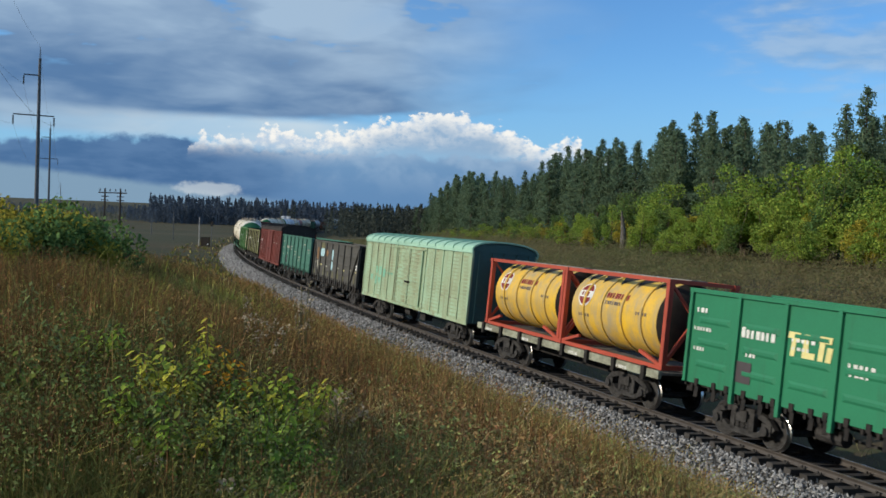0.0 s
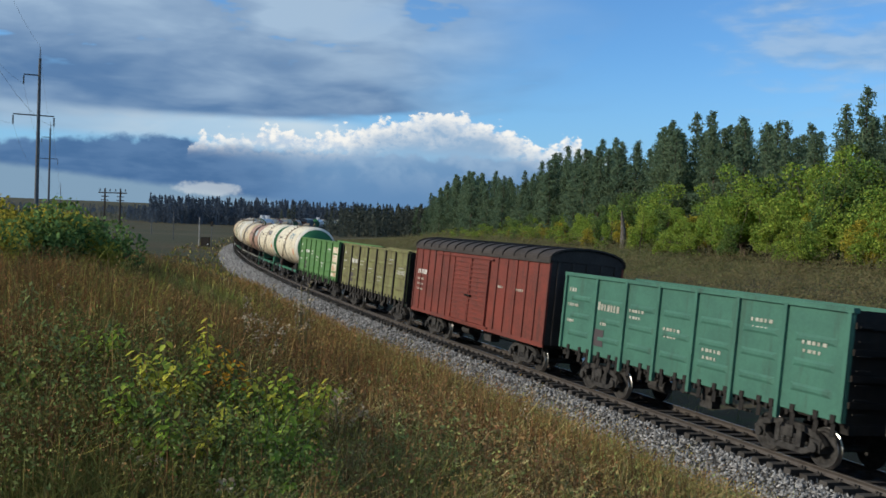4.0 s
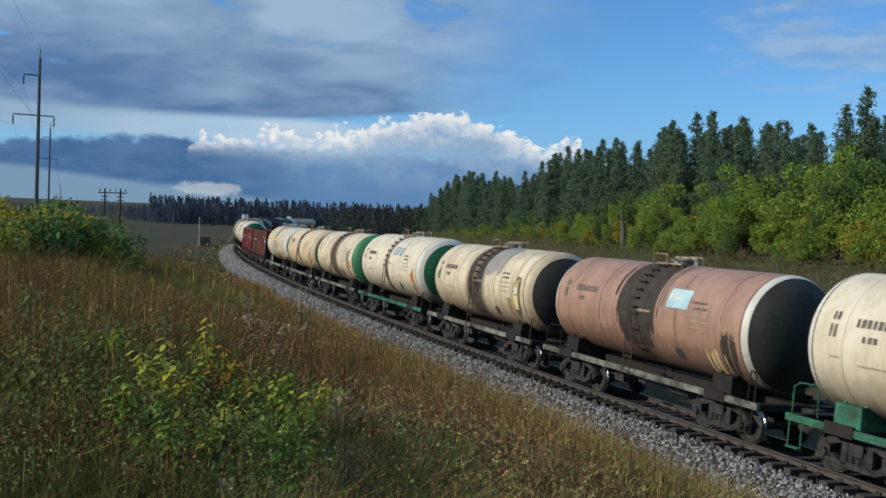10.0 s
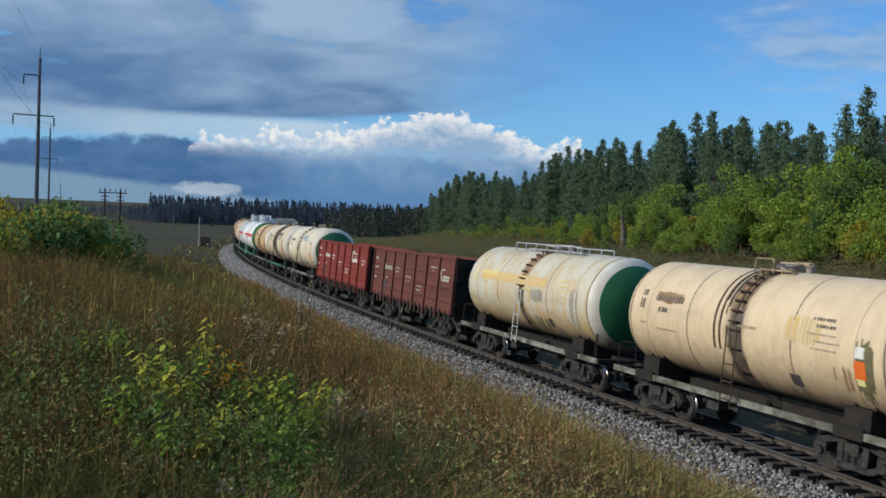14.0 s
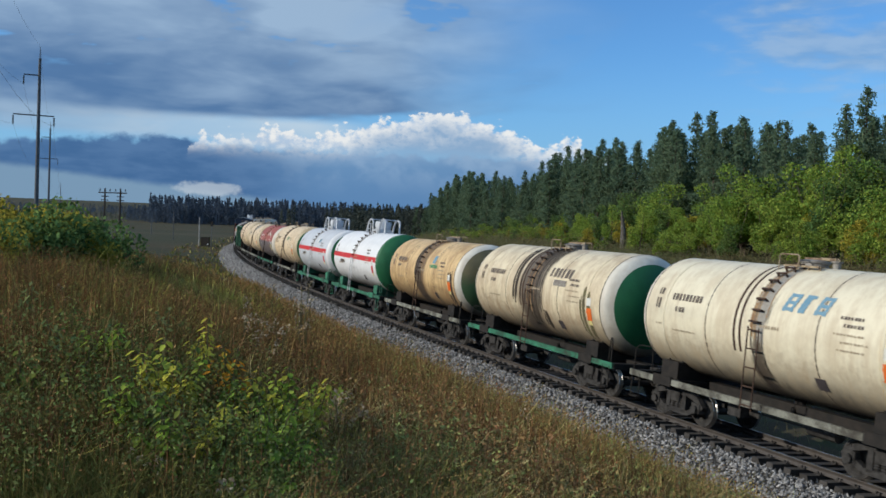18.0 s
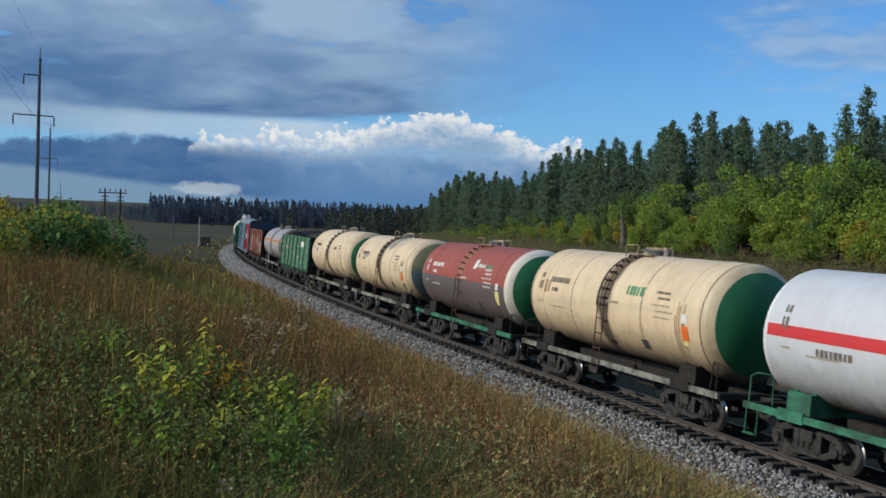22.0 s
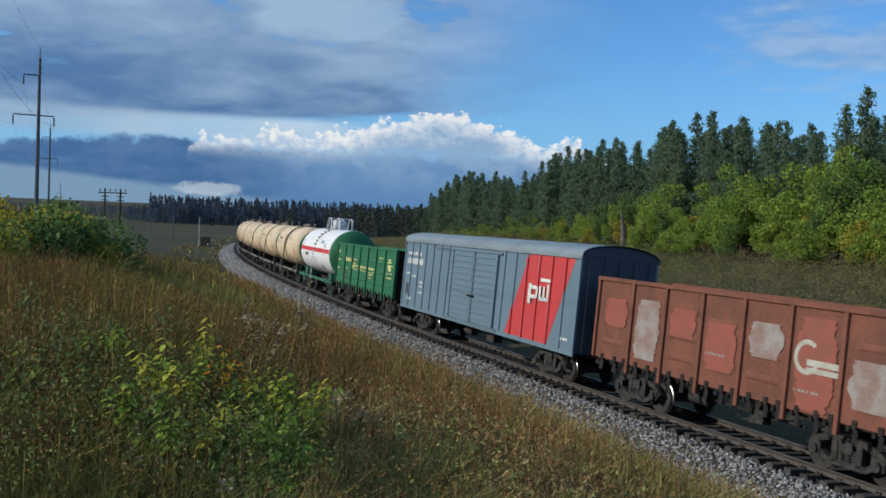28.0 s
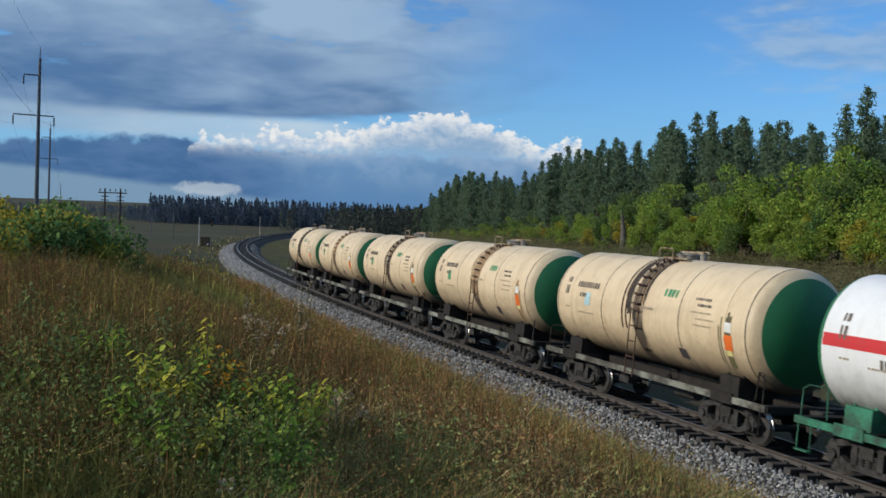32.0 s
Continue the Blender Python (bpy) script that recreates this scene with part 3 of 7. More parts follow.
def tank(front, rear, m, m_ring, m_cap, m_frame, label, r=1.66, ring=0.80, hoops=False, belt=None, cap_rear=None,
         ladder_dark=True, walk_plat=False, straps=True, pale=M_SILL, bright_saddle=None, arc=False):
    w = thing("tank_wagon", label, "tank wagon")
    bright_saddle = (not ladder_dark) if bright_saddle is None else bright_saddle
    front, rear = true_s(front), true_s(rear)
    L = rear - front - 1.0
    h = L / 2
    mid = (front + rear) / 2
    zc = 1.35 + r
    dep = .68
    hl = h - dep - .12
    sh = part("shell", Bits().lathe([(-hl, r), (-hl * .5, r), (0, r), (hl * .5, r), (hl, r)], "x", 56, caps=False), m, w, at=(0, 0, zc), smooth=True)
    for sgn, rz in ((1, 0), (-1, 180)):
        at = pose(sgn * hl, 0, zc, 0, 0, rz)
        part("dished_end_rim", dome_bits(r, dep, ring, 1.0), m_ring, w, at=at, smooth=True)
        part("dished_end", dome_bits(r, dep, 0.0, ring), m_cap if sgn > 0 else (cap_rear or m_cap), w, at=at, smooth=True)
    sm = Bits().lathe([(-.025, r), (-.012, r + .003), (.012, r + .003), (.025, r)], "x", 48, caps=False).mesh("weld_seam", m, True)
    for x in (-hl, -hl * .42, hl * .42, hl):
        part("weld_seam", sm, None, w, at=(x, 0, zc))
    if straps:
        for x in (-hl + .85, hl - .85):
            part("strap", Bits().lathe([(x - .045, r + .003), (x - .04, r + .014), (x + .04, r + .014), (x + .045, r + .003)], "x", 40, caps=False),
                 m, w, at=(0, 0, zc), smooth=True)
    for x in (-hl + .85, hl - .85):          # saddles
        sd = Bits().box(x - .38, x + .38, -1.28, 1.28, 1.12, zc - r * .80)
        for y in (-1, 1):
            for q in (x - .3, x + .3):
                part("saddle_brace", Bits().bar((q, y * 1.15, 1.16), (q, y * 1.0, zc - r * .62), .07), m_frame if bright_saddle else M_BLACK, w)
        part("saddle", sd, m_frame if bright_saddle else M_BLACK, w)
    fr = Bits().box(-h, h, -.22, .22, .92, 1.2)
    for x in (-h + .1, h - .1, -h + 2.0, h - 2.0):
        fr.box(x - .14, x + .14, -1.45, 1.45, 1.0, 1.18)
    part("centre_sill", fr, M_BLACK, w)
    for sgn in (-1, 1):
        part("side_beam", Bits().box(-h, h, -.05, .05, 1.02, 1.19), pale, w, at=(0, sgn * 1.46, 0))
    # added boxes cover the beam at the saddles, black except on hooped tanks
    for x in (-hl + .85, hl - .85):
        for y in (-1.5, 1.5):
            part("saddle_foot", Bits().box(x - .42, x + .42, y - .035, y + .035, .98, 1.26), m_frame if hoops else M_BLACK, w)
    # steps at the ends of the frame
    for sx in (-1, 1):
        sm_ = m_frame if bright_saddle else M_BLACK
        x0, x1 = sx * (h - .55), sx * (h - .15)
        part("shunter_step", Bits().path([(x0, -1.5, 1.1), (x0, -1.5, .38), (x1, -1.5, .38), (x1, -1.5, 1.1)], .02, 5), sm_, w)
        part("step_tread", Bits().box(min(x0, x1), max(x0, x1), -1.58, -1.42, .40, .43), sm_, w)
        part("grab_rail", Bits().path([(x1, -1.46, 1.2), (x1, -1.46, 1.85), (x1 - sx * .12, -1.40, 1.95), (x1 - sx * .5, -1.2, 1.95), (x1 - sx * .55, -1.2, 1.2)], .02, 5), sm_, w)
    # short lower ladder, steps bracketed to the shell above it, and the platform with the hatch
    lm = M_LADDER if ladder_dark else M_GALV
    rung = Bits().bar((-.2, 0, 0), (.2, 0, 0), .035).mesh("rung", lm)
    step = Bits().box(-.17, .17, -.03, .0, -.025, .025).box(-.17, -.13, -.03, .1, -.02, .02).box(.13, .17, -.03, .1, -.02, .02).mesh("shell_step", M_LADDER)
    for sg in (1, -1):
        y = sg * -(r + .09)
        z1 = zc + .05
        ld = part("ladder", Bits().path([(-.2, y, 1.0), (-.2, y, z1)], .02, 5), lm, w)
        part("stile", Bits().path([(.2, y, 1.0), (.2, y, z1)], .02, 5), lm, ld)
        for k in range(5):
            part("rung", rung, None, ld, at=(0, y, 1.12 + (z1 - 1.2) * k / 4))
        for k in range(8):
            d = radians(6 + 9.6 * k)
            part("shell_step", step, None, ld, at=pose(0, sg * -(r + .10) * math.cos(d), zc + (r + .10) * math.sin(d), sg * -math.degrees(d), 0, 0 if sg > 0 else 180))
    if arc:
        for x in (-.82, -.60):
            part("rust_ring", Bits().lathe([(x - .05, r + .004), (x, r + .01), (x + .04, r + .004)], "x", 20, caps=False, a0=radians(-112), a1=radians(-10)), M_LADDER, w, at=(0, 0, zc))
    zt = zc + r
    hatch = part("hatch", Bits().lathe([(zt - .15, .34), (zt + .10, .34), (zt + .12, .38), (zt + .17, .38), (zt + .20, .2), (zt + .20, 0)], "z", 18), M_HATCH, w, smooth=True)
    if hoops:
        part("dome_cover", Bits().lathe([(zt - .1, .46), (zt + .30, .46), (zt + .32, .50), (zt + .62, .50), (zt + .68, .44), (zt + .68, 0)], "z", 20), P_LGREY, w, smooth=True)
        part("cover_skirt", Bits().box(-.5, .5, -.5, .5, zt - .1, zt + .2), M_GALV, w)
        for x0 in (-2.0, .62):
            for y in (-.45, .45):
                hp = [(x0, y, zt - .12), (x0 + .1, y, zt + .28), (x0 + .24, y, zt + .56), (x0 + .45, y, zt + .74), (x0 + .72, y, zt + .80), (x0 + 1.15, y, zt + .74), (x0 + 1.28, y, zt + .62), (x0 + 1.34, y, zt - .12)]
                part("roll_hoop", Bits().path(hp, .06, 8), M_GALV, w)
            part("hoop_tie", Bits().bar((x0 + .72, -.45, zt + .80), (x0 + .72, .45, zt + .80), .07), M_GALV, w)
        rl = Bits()
        for x in (-1.15, -.62):
            rl.bar((x, -.62, zt - .2), (x, -.62, zt + .52), .045)
        rl.bar((-1.15, -.62, zt + .52), (-.62, -.62, zt + .52), .045).bar((-1.15, -.62, zt + .2), (-.62, -.62, zt + .2), .04)
        part("guard_rail", rl, M_GALV, w)
    else:
        px = 2.6 if walk_plat else .75
        gm = M_GALV if walk_plat else M_RAILING
        pl = Bits()
        for y in (-.62, .42):
            pl.box(-px * .6, px, y, y + .2, zt - .03, zt + .02)
        for x in np.linspace(-px * .6, px, 4):
            for y in (-.55, .55):
                pl.bar((x, y, zt - .22), (x, y, zt + .02), .04)
        part("platform", pl, gm, w)
        rl = Bits()
        if walk_plat:
            for y in (-.7, .7):
                for x in np.linspace(-px, px, 7):
                    rl.bar((x, y, zt - .15), (x, y, zt + .2), .035)
                rl.bar((-px, y, zt + .2), (px, y, zt + .2), .04)
        else:
            for y in (-.68, .68):
                rl.path([(-.55, y, zt - .12), (-.55, y, zt + .24), (-.5, y, zt + .28), (.1, y, zt + .28), (.14, y, zt + .24), (.14, y, zt - .1)], .022, 5)
        part("guard_rail", rl, gm, w)
        part("valve", Bits().tube((.68, .05, zt - .1), (.68, .05, zt + .16), .10, n=10).tube((.68, .05, zt + .16), (.68, .05, zt + .2), .15, n=10), M_HATCH, w)
        part("hatch_bar", Bits().bar((-.3, -.05, zt + .22), (.62, .1, zt + .24), .06), gm, w)
    if belt:
        b = Bits()
        b.lathe([(-hl, r + .006), (hl, r + .006)], "x", 2, caps=False, a0=radians(-92), a1=radians(-82))
        part("stripe", b, belt, w, at=(0, 0, zc))
    bt = Bits().lathe([(zc - r - .28, .14), (zc - r + .1, .16)], "z", 12).tube((0, -.3, 1.0), (0, .3, 1.0), .12)
    part("bottom_outlet", bt, M_BLACK, w)
    br = Bits().tube((1.2, -.75, .85), (2.1, -.75, .85), .2, n=10).bar((-2.2, -.5, .78), (1.2, -.7, .8), .05).box(-1.5, -1.0, -1.05, -.75, .62, .98)
    part("brake_gear", br, M_STEEL, w)
    running_gear(w, h, h - 1.85)
    WAGONS.append((w, mid))
    w["r"], w["zc"], w["hl"] = r, zc, hl
    return w


def plate(w, x, deg, wd, ht, m, name="marking", n=1):
    """A painted patch (or n bars) following the shell."""
    r, zc = w["r"] + .010, w["zc"]
    d = math.degrees(ht / r)
    if name == "number" and n > 1:
        for i in range(n):
            plate(w, x - wd / 2 + wd * (i + .4) / n, deg, wd / n * (.55 + .12 * ((i * 5) % 3)), ht, m, "digit")
        return None
    b = Bits()
    for i in range(n):
        x0 = x - wd / 2 + wd * i / n
        x1 = x0 + wd / n * (0.55 + .25 * ((i * 5) % 3) / 2 if n > 1 else 1)
        k = max(3, int(d / 5) + 1)
        for j in range(k):
            a0, a1 = radians(deg - d / 2 + d * j / k), radians(deg - d / 2 + d * (j + 1) / k)
            p = [(-r * math.cos(a), zc + r * math.sin(a)) for a in (a0, a1)]
            b.quad((x0, *p[0]), (x1, *p[0]), (x1, *p[1]), (x0, *p[1]))
    return part(name, b, m, w)


M_SOOT = mat("oily soot streaks", (0.035, 0.03, 0.027), 0.75, (0.07, 0.055, 0.04), 3, 20, 0.8, bump=0)
M_RUNS = mat("brown rust runs", (0.24, 0.14, 0.075), 0.85, (0.36, 0.25, 0.14), 3, 20, 0.9, bump=0)
M_WASH = mat("grey product spill", (0.34, 0.325, 0.29), 0.5, (0.24, 0.22, 0.19), 2, 16, 0.8, bump=0)
M_OCHRE = mat("faded ochre paint", (0.62, 0.43, 0.16), 0.7, (0.52, 0.42, 0.26), 2, 16, 0.9, bump=0)
M_MUD = mat("olive primer patch", (0.16, 0.15, 0.075), 0.8, (0.10, 0.08, 0.05), 3, 20, 0.9, bump=0)


def stain(w, x0, x1, top, bottom, m, seed, layer=0, gaps=0.12, name="stain"):
    """Ragged runs down the shell between two bearings in degrees, strip by strip."""
    rnd = random.Random(seed)
    r, zc = w["r"] + .003 + .0018 * layer, w["zc"]
    span = top - bottom
    b = Bits()
    n = max(3, int((x1 - x0) / .045))
    a = rnd.random()
    for i in range(n):
        a = .65 * a + .35 * rnd.random()
        if rnd.random() < gaps:
            continue
        p, q = x0 + (x1 - x0) * i / n, x0 + (x1 - x0) * (i + 1) / n
        edge = min(i, n - 1 - i) / (n * .5)
        t0 = top - span * (.25 * rnd.random() * (1 - edge) + .08 * rnd.random())
        t1 = bottom + span * (.55 * a * (1.15 - edge * .9) * rnd.uniform(.5, 1.1))
        if t1 > t0 - 3:
            continue
        k = max(2, int((t0 - t1) / 5) + 1)
        for j in range(k):
            g0, g1 = radians(t1 + (t0 - t1) * j / k), radians(t1 + (t0 - t1) * (j + 1) / k)
            c = [(-r * math.cos(g), zc + r * math.sin(g)) for g in (g0, g1)]
            b.quad((p, *c[0]), (q, *c[0]), (q, *c[1]), (p, *c[1]))
    return part(name, b, m, w)


# ---------------------------------------------------------------- covered wagons
def covered(front, rear, m, m_roof, m_end, label, zeave=4.2, ztop=4.75, ribs=22, door=(-2.0, 2.0), grey=False, siding=False):
    w = thing("covered_wagon", label, "freight wagon")
    front, rear = true_s(front), true_s(rear)
    L = rear - front - 1.15
    h = L / 2
    mid = (front + rear) / 2
    zb, W = 1.14, 1.55
    for sgn in (-1, 1):
        sd = part("side_wall", Bits().box(-h, h, -.03, .03, zb, zeave), m, w, at=(0, sgn * (W - .06), 0))
        o0, o1 = (min(0, sgn * .075), max(0, sgn * .075))
        for x in np.linspace(-h + .04, h - .04, ribs):
            if door[0] - .1 < x < door[1] + .1:
                continue
            part("wall_rib", Bits().box(x - .045, x + .045, o0, o1, zb + .03, zeave - .08), m, sd)
        if siding:
            xs = list(np.linspace(-h + .04, h - .04, ribs))
            bw = (xs[1] - xs[0]) / 2 - .07
            bb = Bits()
            for z in np.arange(zb + .2, zeave - .2, .165):
                bb.box(-bw, bw, min(0, sgn * .018), max(0, sgn * .018), z - .06, z + .06)
            bm_ = bb.mesh("siding", m)
            for xa, xb in zip(xs, xs[1:]):
                xc = (xa + xb) / 2
                if not door[0] - bw < xc < door[1] + bw:
                    part("siding", bm_, None, sd, at=(xc, sgn * .03, 0))
        part("eaves_rail", Bits().box(-h, h, min(0, sgn * .1), max(0, sgn * .1), zeave - .1, zeave + .02), m_roof, sd)
        part("bottom_rail", Bits().box(-h, h, min(0, sgn * .06), max(0, sgn * .06), zb - .1, zb + .06), m, sd)
        mdl = (door[0] + door[1]) / 2
        for x0, x1 in ((door[0], mdl - .02), (mdl + .02, door[1])):
            dr = part("door", Bits().box(x0, x1, sgn * .05 - .03, sgn * .05 + .03, zb + .1, zeave - .28), m, sd)
            for z in np.linspace(zb + .3, zeave - .45, 11 if grey else 13):
                part("door_rib", Bits().box(x0 + .06, x1 - .06, min(sgn * .08, sgn * .12), max(sgn * .08, sgn * .12), z - .03, z + .03), m, dr)
            for x in (x0 + .05, x1 - .05):
                part("door_stile", Bits().box(x - .05, x + .05, min(sgn * .08, sgn * .13), max(sgn * .08, sgn * .13), zb + .1, zeave - .28), m, dr)
            part("door_latch", Bits().box(mdl - .3, mdl + .3, min(sgn * .1, sgn * .17), max(sgn * .1, sgn * .17), 2.3, 2.38), M_BLACK, dr)
        part("door_track", Bits().box(door[0] - 2.2, door[1] + .3, min(0, sgn * .12), max(0, sgn * .12), zeave - .26, zeave - .2).box(door[0] - .6, door[1] + .3, min(0, sgn * .12), max(0, sgn * .12), zb, zb + .06), m, sd)
    # arched roof
    n = 18
    rf = Bits()
    arc = []
    for i in range(n + 1):
        a = math.pi * i / n
        arc.append((-(W + .04) * math.cos(a), zeave + (ztop - zeave) * math.sin(a) ** .8))
    for p, q in zip(arc, arc[1:]):
        rf.quad((-h - .06, *p), (h + .06, *p), (h + .06, *q), (-h - .06, *q))
        rf.quad((-h - .06, p[0], p[1] - .04), (-h - .06, q[0], q[1] - .04), (h + .06, q[0], q[1] - .04), (h + .06, p[0], p[1] - .04))
    roof = part("roof", rf, m_roof, w, smooth=True)
    for x in np.linspace(-h, h, 15):
        b = Bits()
        for p, q in zip(arc, arc[1:]):
            b.bar((x, p[0], p[1] + .02), (x, q[0], q[1] + .02), .09, .07, (0, 0, 1))
        if not grey:
            part("roof_seam", b, m_roof, roof)
    for sgn in (-1, 1):
        e = Bits().box(-.03, .03, -W + .06, W - .06, zb, zeave)
        k = len(e.v)
        for x in (-.03, .03):
            e.v += [(x, y * .98, z - .03) for y, z in arc]
        e.f += [tuple(range(k, k + n + 1)), tuple(reversed(range(k + n + 1, k + 2 * n + 2)))]
        ew = part("end_wall", e, m_end, w, at=(sgn * (h - .03), 0, 0))
        for y in (-1.2, -.6, 0, .6, 1.2):
            part("end_post", Bits().box(min(0, sgn * .09), max(0, sgn * .09), y - .05, y + .05, zb, zeave), m_end, ew)
    fr = Bits().box(-h, h, -.25, .25, .88, 1.12).box(-h + .1, h - .1, -1.4, 1.4, 1.05, 1.14)
    part("underframe", fr, M_BLACK, w)
    br = Bits().tube((-1.9, -.7, .72), (-1.1, -.7, .72), .2, n=10).bar((-1, -.6, .75), (2.6, -.4, .7), .06).box(.8, 1.5, -1.0, -.6, .55, .95)
    part("brake_gear", br, M_STEEL, w)
    for x in (-h + .25, h - .25):
        st = Bits().bar((x - .2, -1.48, 1.1), (x - .2, -1.48, .5), .03).bar((x + .2, -1.48, 1.1), (x + .2, -1.48, .5), .03).bar((x - .2, -1.48, .52), (x + .2, -1.48, .52), .04, .12)
        part("step", st, M_BLACK, w)
    running_gear(w, h, h - 2.3)
    WAGONS.append((w, mid))
    return w, h


# ---------------------------------------------------------------- flat wagon with tank containers
def flat_wagon(front, rear, label):
    w = thing("flat_wagon", label, "freight wagon")
    front, rear = true_s(front), true_s(rear)
    L = rear - front - 1.1
    h = L / 2
    part("deck", Bits().box(-h, h, -1.42, 1.42, 1.22, 1.30), mat("worn deck planks", (0.2, 0.18, 0.15), 0.85, (0.08, 0.07, 0.06), 3, 20, 0.8), w)
    for sgn in (-1, 1):
        part("side_beam", Bits().box(-h, h, -.06, .06, 1.10, 1.34), mat("pale olive sill", (0.34, 0.36, 0.27), 0.75, (0.13, 0.12, 0.09), 1.2, 10, 0.9, dirt=GRIME, dirt_amt=0.6), w, at=(0, sgn * 1.46, 0))
        for x in np.linspace(-h + .7, h - .7, 8):
            part("stake_pocket", Bits().box(x - .09, x + .09, -.06, .06, .98, 1.4), M_BLACK, w, at=(0, sgn * 1.55, 0))
    fish = Bits().box(-h, h, -.25, .25, .9, 1.2)
    for y in (-.6, .6):
        fish.box(-h + 3, h - 3, y - .08, y + .08, .72, 1.2).box(-h, h, y - .06, y + .06, 1.0, 1.2)
    part("underframe", fish, M_BLACK, w)
    running_gear(w, h, h - 2.2)
    mid = (front + rear) / 2
    WAGONS.append((w, mid))
    return w, h


def tank_container(mid_s, x_off, m_tank, m_frame, label):
    """A swap tank in a 20 ft frame; it rides on the flat wagon."""
    t = tagged(new("tank_container"), label, "tank container", "tank containers on the flat wagon")
    h, W, z0, z1 = 3.02, 1.28, 1.34, 4.06
    zc, r = (z0 + z1) / 2 + .06, 1.22
    part("barrel", Bits().lathe([(-h + .5, r), (h - .5, r)], "x", 48, caps=False), m_tank, t, at=(0, 0, zc), smooth=True)
    for sgn, rz in ((1, 0), (-1, 180)):
        # front dome near black: shade and rust are put into its colour
        part("dished_end", dome_bits(r, .42, 0.0, 1.0, 32), m_tank if sgn < 0 else M_END, t, at=pose(sgn * (h - .5), 0, zc, 0, 0, rz), smooth=True)
    for x in (-1.7, -.6, .6, 1.7):
        part("stiffening_ring", Bits().lathe([(x - .06, r), (x - .05, r + .05), (x + .05, r + .05), (x + .06, r)], "x", 32, caps=False), m_tank, t, at=(0, 0, zc), smooth=True)
    for x in (-h, h):
        for y in (-W + .08, W - .08):
            part("corner_post", Bits().box(x - .08, x + .08, y - .08, y + .08, z0, z1), m_frame, t)
            for z in (z0, z1 - .14):
                part("corner_casting", Bits().box(x - .1, x + .1, y - .1, y + .1, z, z + .14), m_frame, t)
        part("end_beam", Bits().box(x - .06, x + .06, -W, W, z0, z0 + .14).box(x - .06, x + .06, -W, W, z1 - .12, z1), m_frame, t)
        b = Bits()
        for sg in (-1, 1):
            b.bar((x, sg * (W - .1), z0 + .15), (x, sg * .25, zc), .1).bar((x, sg * (W - .1), z1 - .1), (x, sg * .25, zc + .2), .08)
        part("end_brace", b, m_frame, t)
    for y in (-W + .08, W - .08):
        part("top_rail", Bits().box(-h, h, y - .06, y + .06, z1 - .12, z1), m_frame, t)
        part("bottom_rail", Bits().bar((-h, y, z0 + .1), (-h + 1.2, y, z0 + .42), .1).bar((h, y, z0 + .1), (h - 1.2, y, z0 + .42), .1).box(-h, h, y - .06, y + .06, z0, z0 + .12), m_frame, t)
    for i, (xa, xb) in enumerate(((-2.3, -1.75), (-1.6, -.7), (-.5, .35), (.5, 1.3), (1.45, 2.3))):
        k = r + .012
        bb = Bits()
        xm = (xa + xb) / 2 + .1 * ((i * 3) % 3 - 1)
        for (x0, x1, d0), (x2, x3, d1) in zip(((xm, xm + .01, 47), (xm - .16, xm + .18, 58), (xa, xb, 70)), ((xm - .16, xm + .18, 58), (xa, xb, 70), (xa, xb, 92))):
            p, q = radians(d0), radians(d1)
            bb.quad((x0, -k * math.cos(p), zc + k * math.sin(p)), (x1, -k * math.cos(p), zc + k * math.sin(p)), (x3, -k * math.cos(q), zc + k * math.sin(q)), (x2, -k * math.cos(q), zc + k * math.sin(q)))
        part("torn_cladding", bb, M_BLACK, t, "black gap where the cladding is torn")
    part("walkway", Bits().box(-h + .2, h - .2, -.3, .3, z1 - .05, z1 + .02), M_HATCH, t)
    t["mid"] = mid_s
    return t
# ---------------------------------------------------------------- ground
def ground_material():
    m = bpy.data.materials.new("earth and turf")
    m.use_nodes = True
    m.node_tree.nodes.clear()
    N = Net(m.node_tree)
    v = N.n("ShaderNodeNewGeometry").outputs["Position"]
    a = N.noise(v, 0.08, 6, 0.6)
    b = N.noise(v, 0.9, 5, 0.6)
    d = N.noise(v, 9.0, 4, 0.65)
    field = N.noise(N.scale(v, 1.0, 3.0, 0.0), 0.0022, 3, 0.5)
    c = N.mix(N.step(a, 0.42, 0.6), (0.070, 0.057, 0.034), (0.088, 0.067, 0.038))
    c = N.mix(N.step(b, 0.45, 0.65), c, (0.06, 0.07, 0.03))
    c = N.mix(N.math("MULTIPLY", N.step(field, 0.46, 0.5), 0.7), c, (0.05, 0.06, 0.032))
    c = N.mix(N.math("MULTIPLY", N.step(field, 0.55, 0.57), 0.7), c, (0.095, 0.08, 0.048))
    c = N.mix(N.math("MULTIPLY", d, 0.5), c, (0.04, 0.034, 0.022))
    p = N.n("ShaderNodeBsdfPrincipled")
    N.put(p.inputs["Base Color"], c)
    p.inputs["Roughness"].default_value = 0.95
    p.inputs["Specular IOR Level"].default_value = 0.15
    bp = N.n("ShaderNodeBump")
    bp.inputs["Strength"].default_value, bp.inputs["Distance"].default_value = 0.7, 0.08
    N.put(bp.inputs["Height"], N.math("ADD", d, b))
    N.put(p.inputs["Normal"], bp.outputs[0])
    out = N.n("ShaderNodeOutputMaterial")
    N.t.links.new(p.outputs[0], out.inputs[0])
    return m


M_GROUND = ground_material()


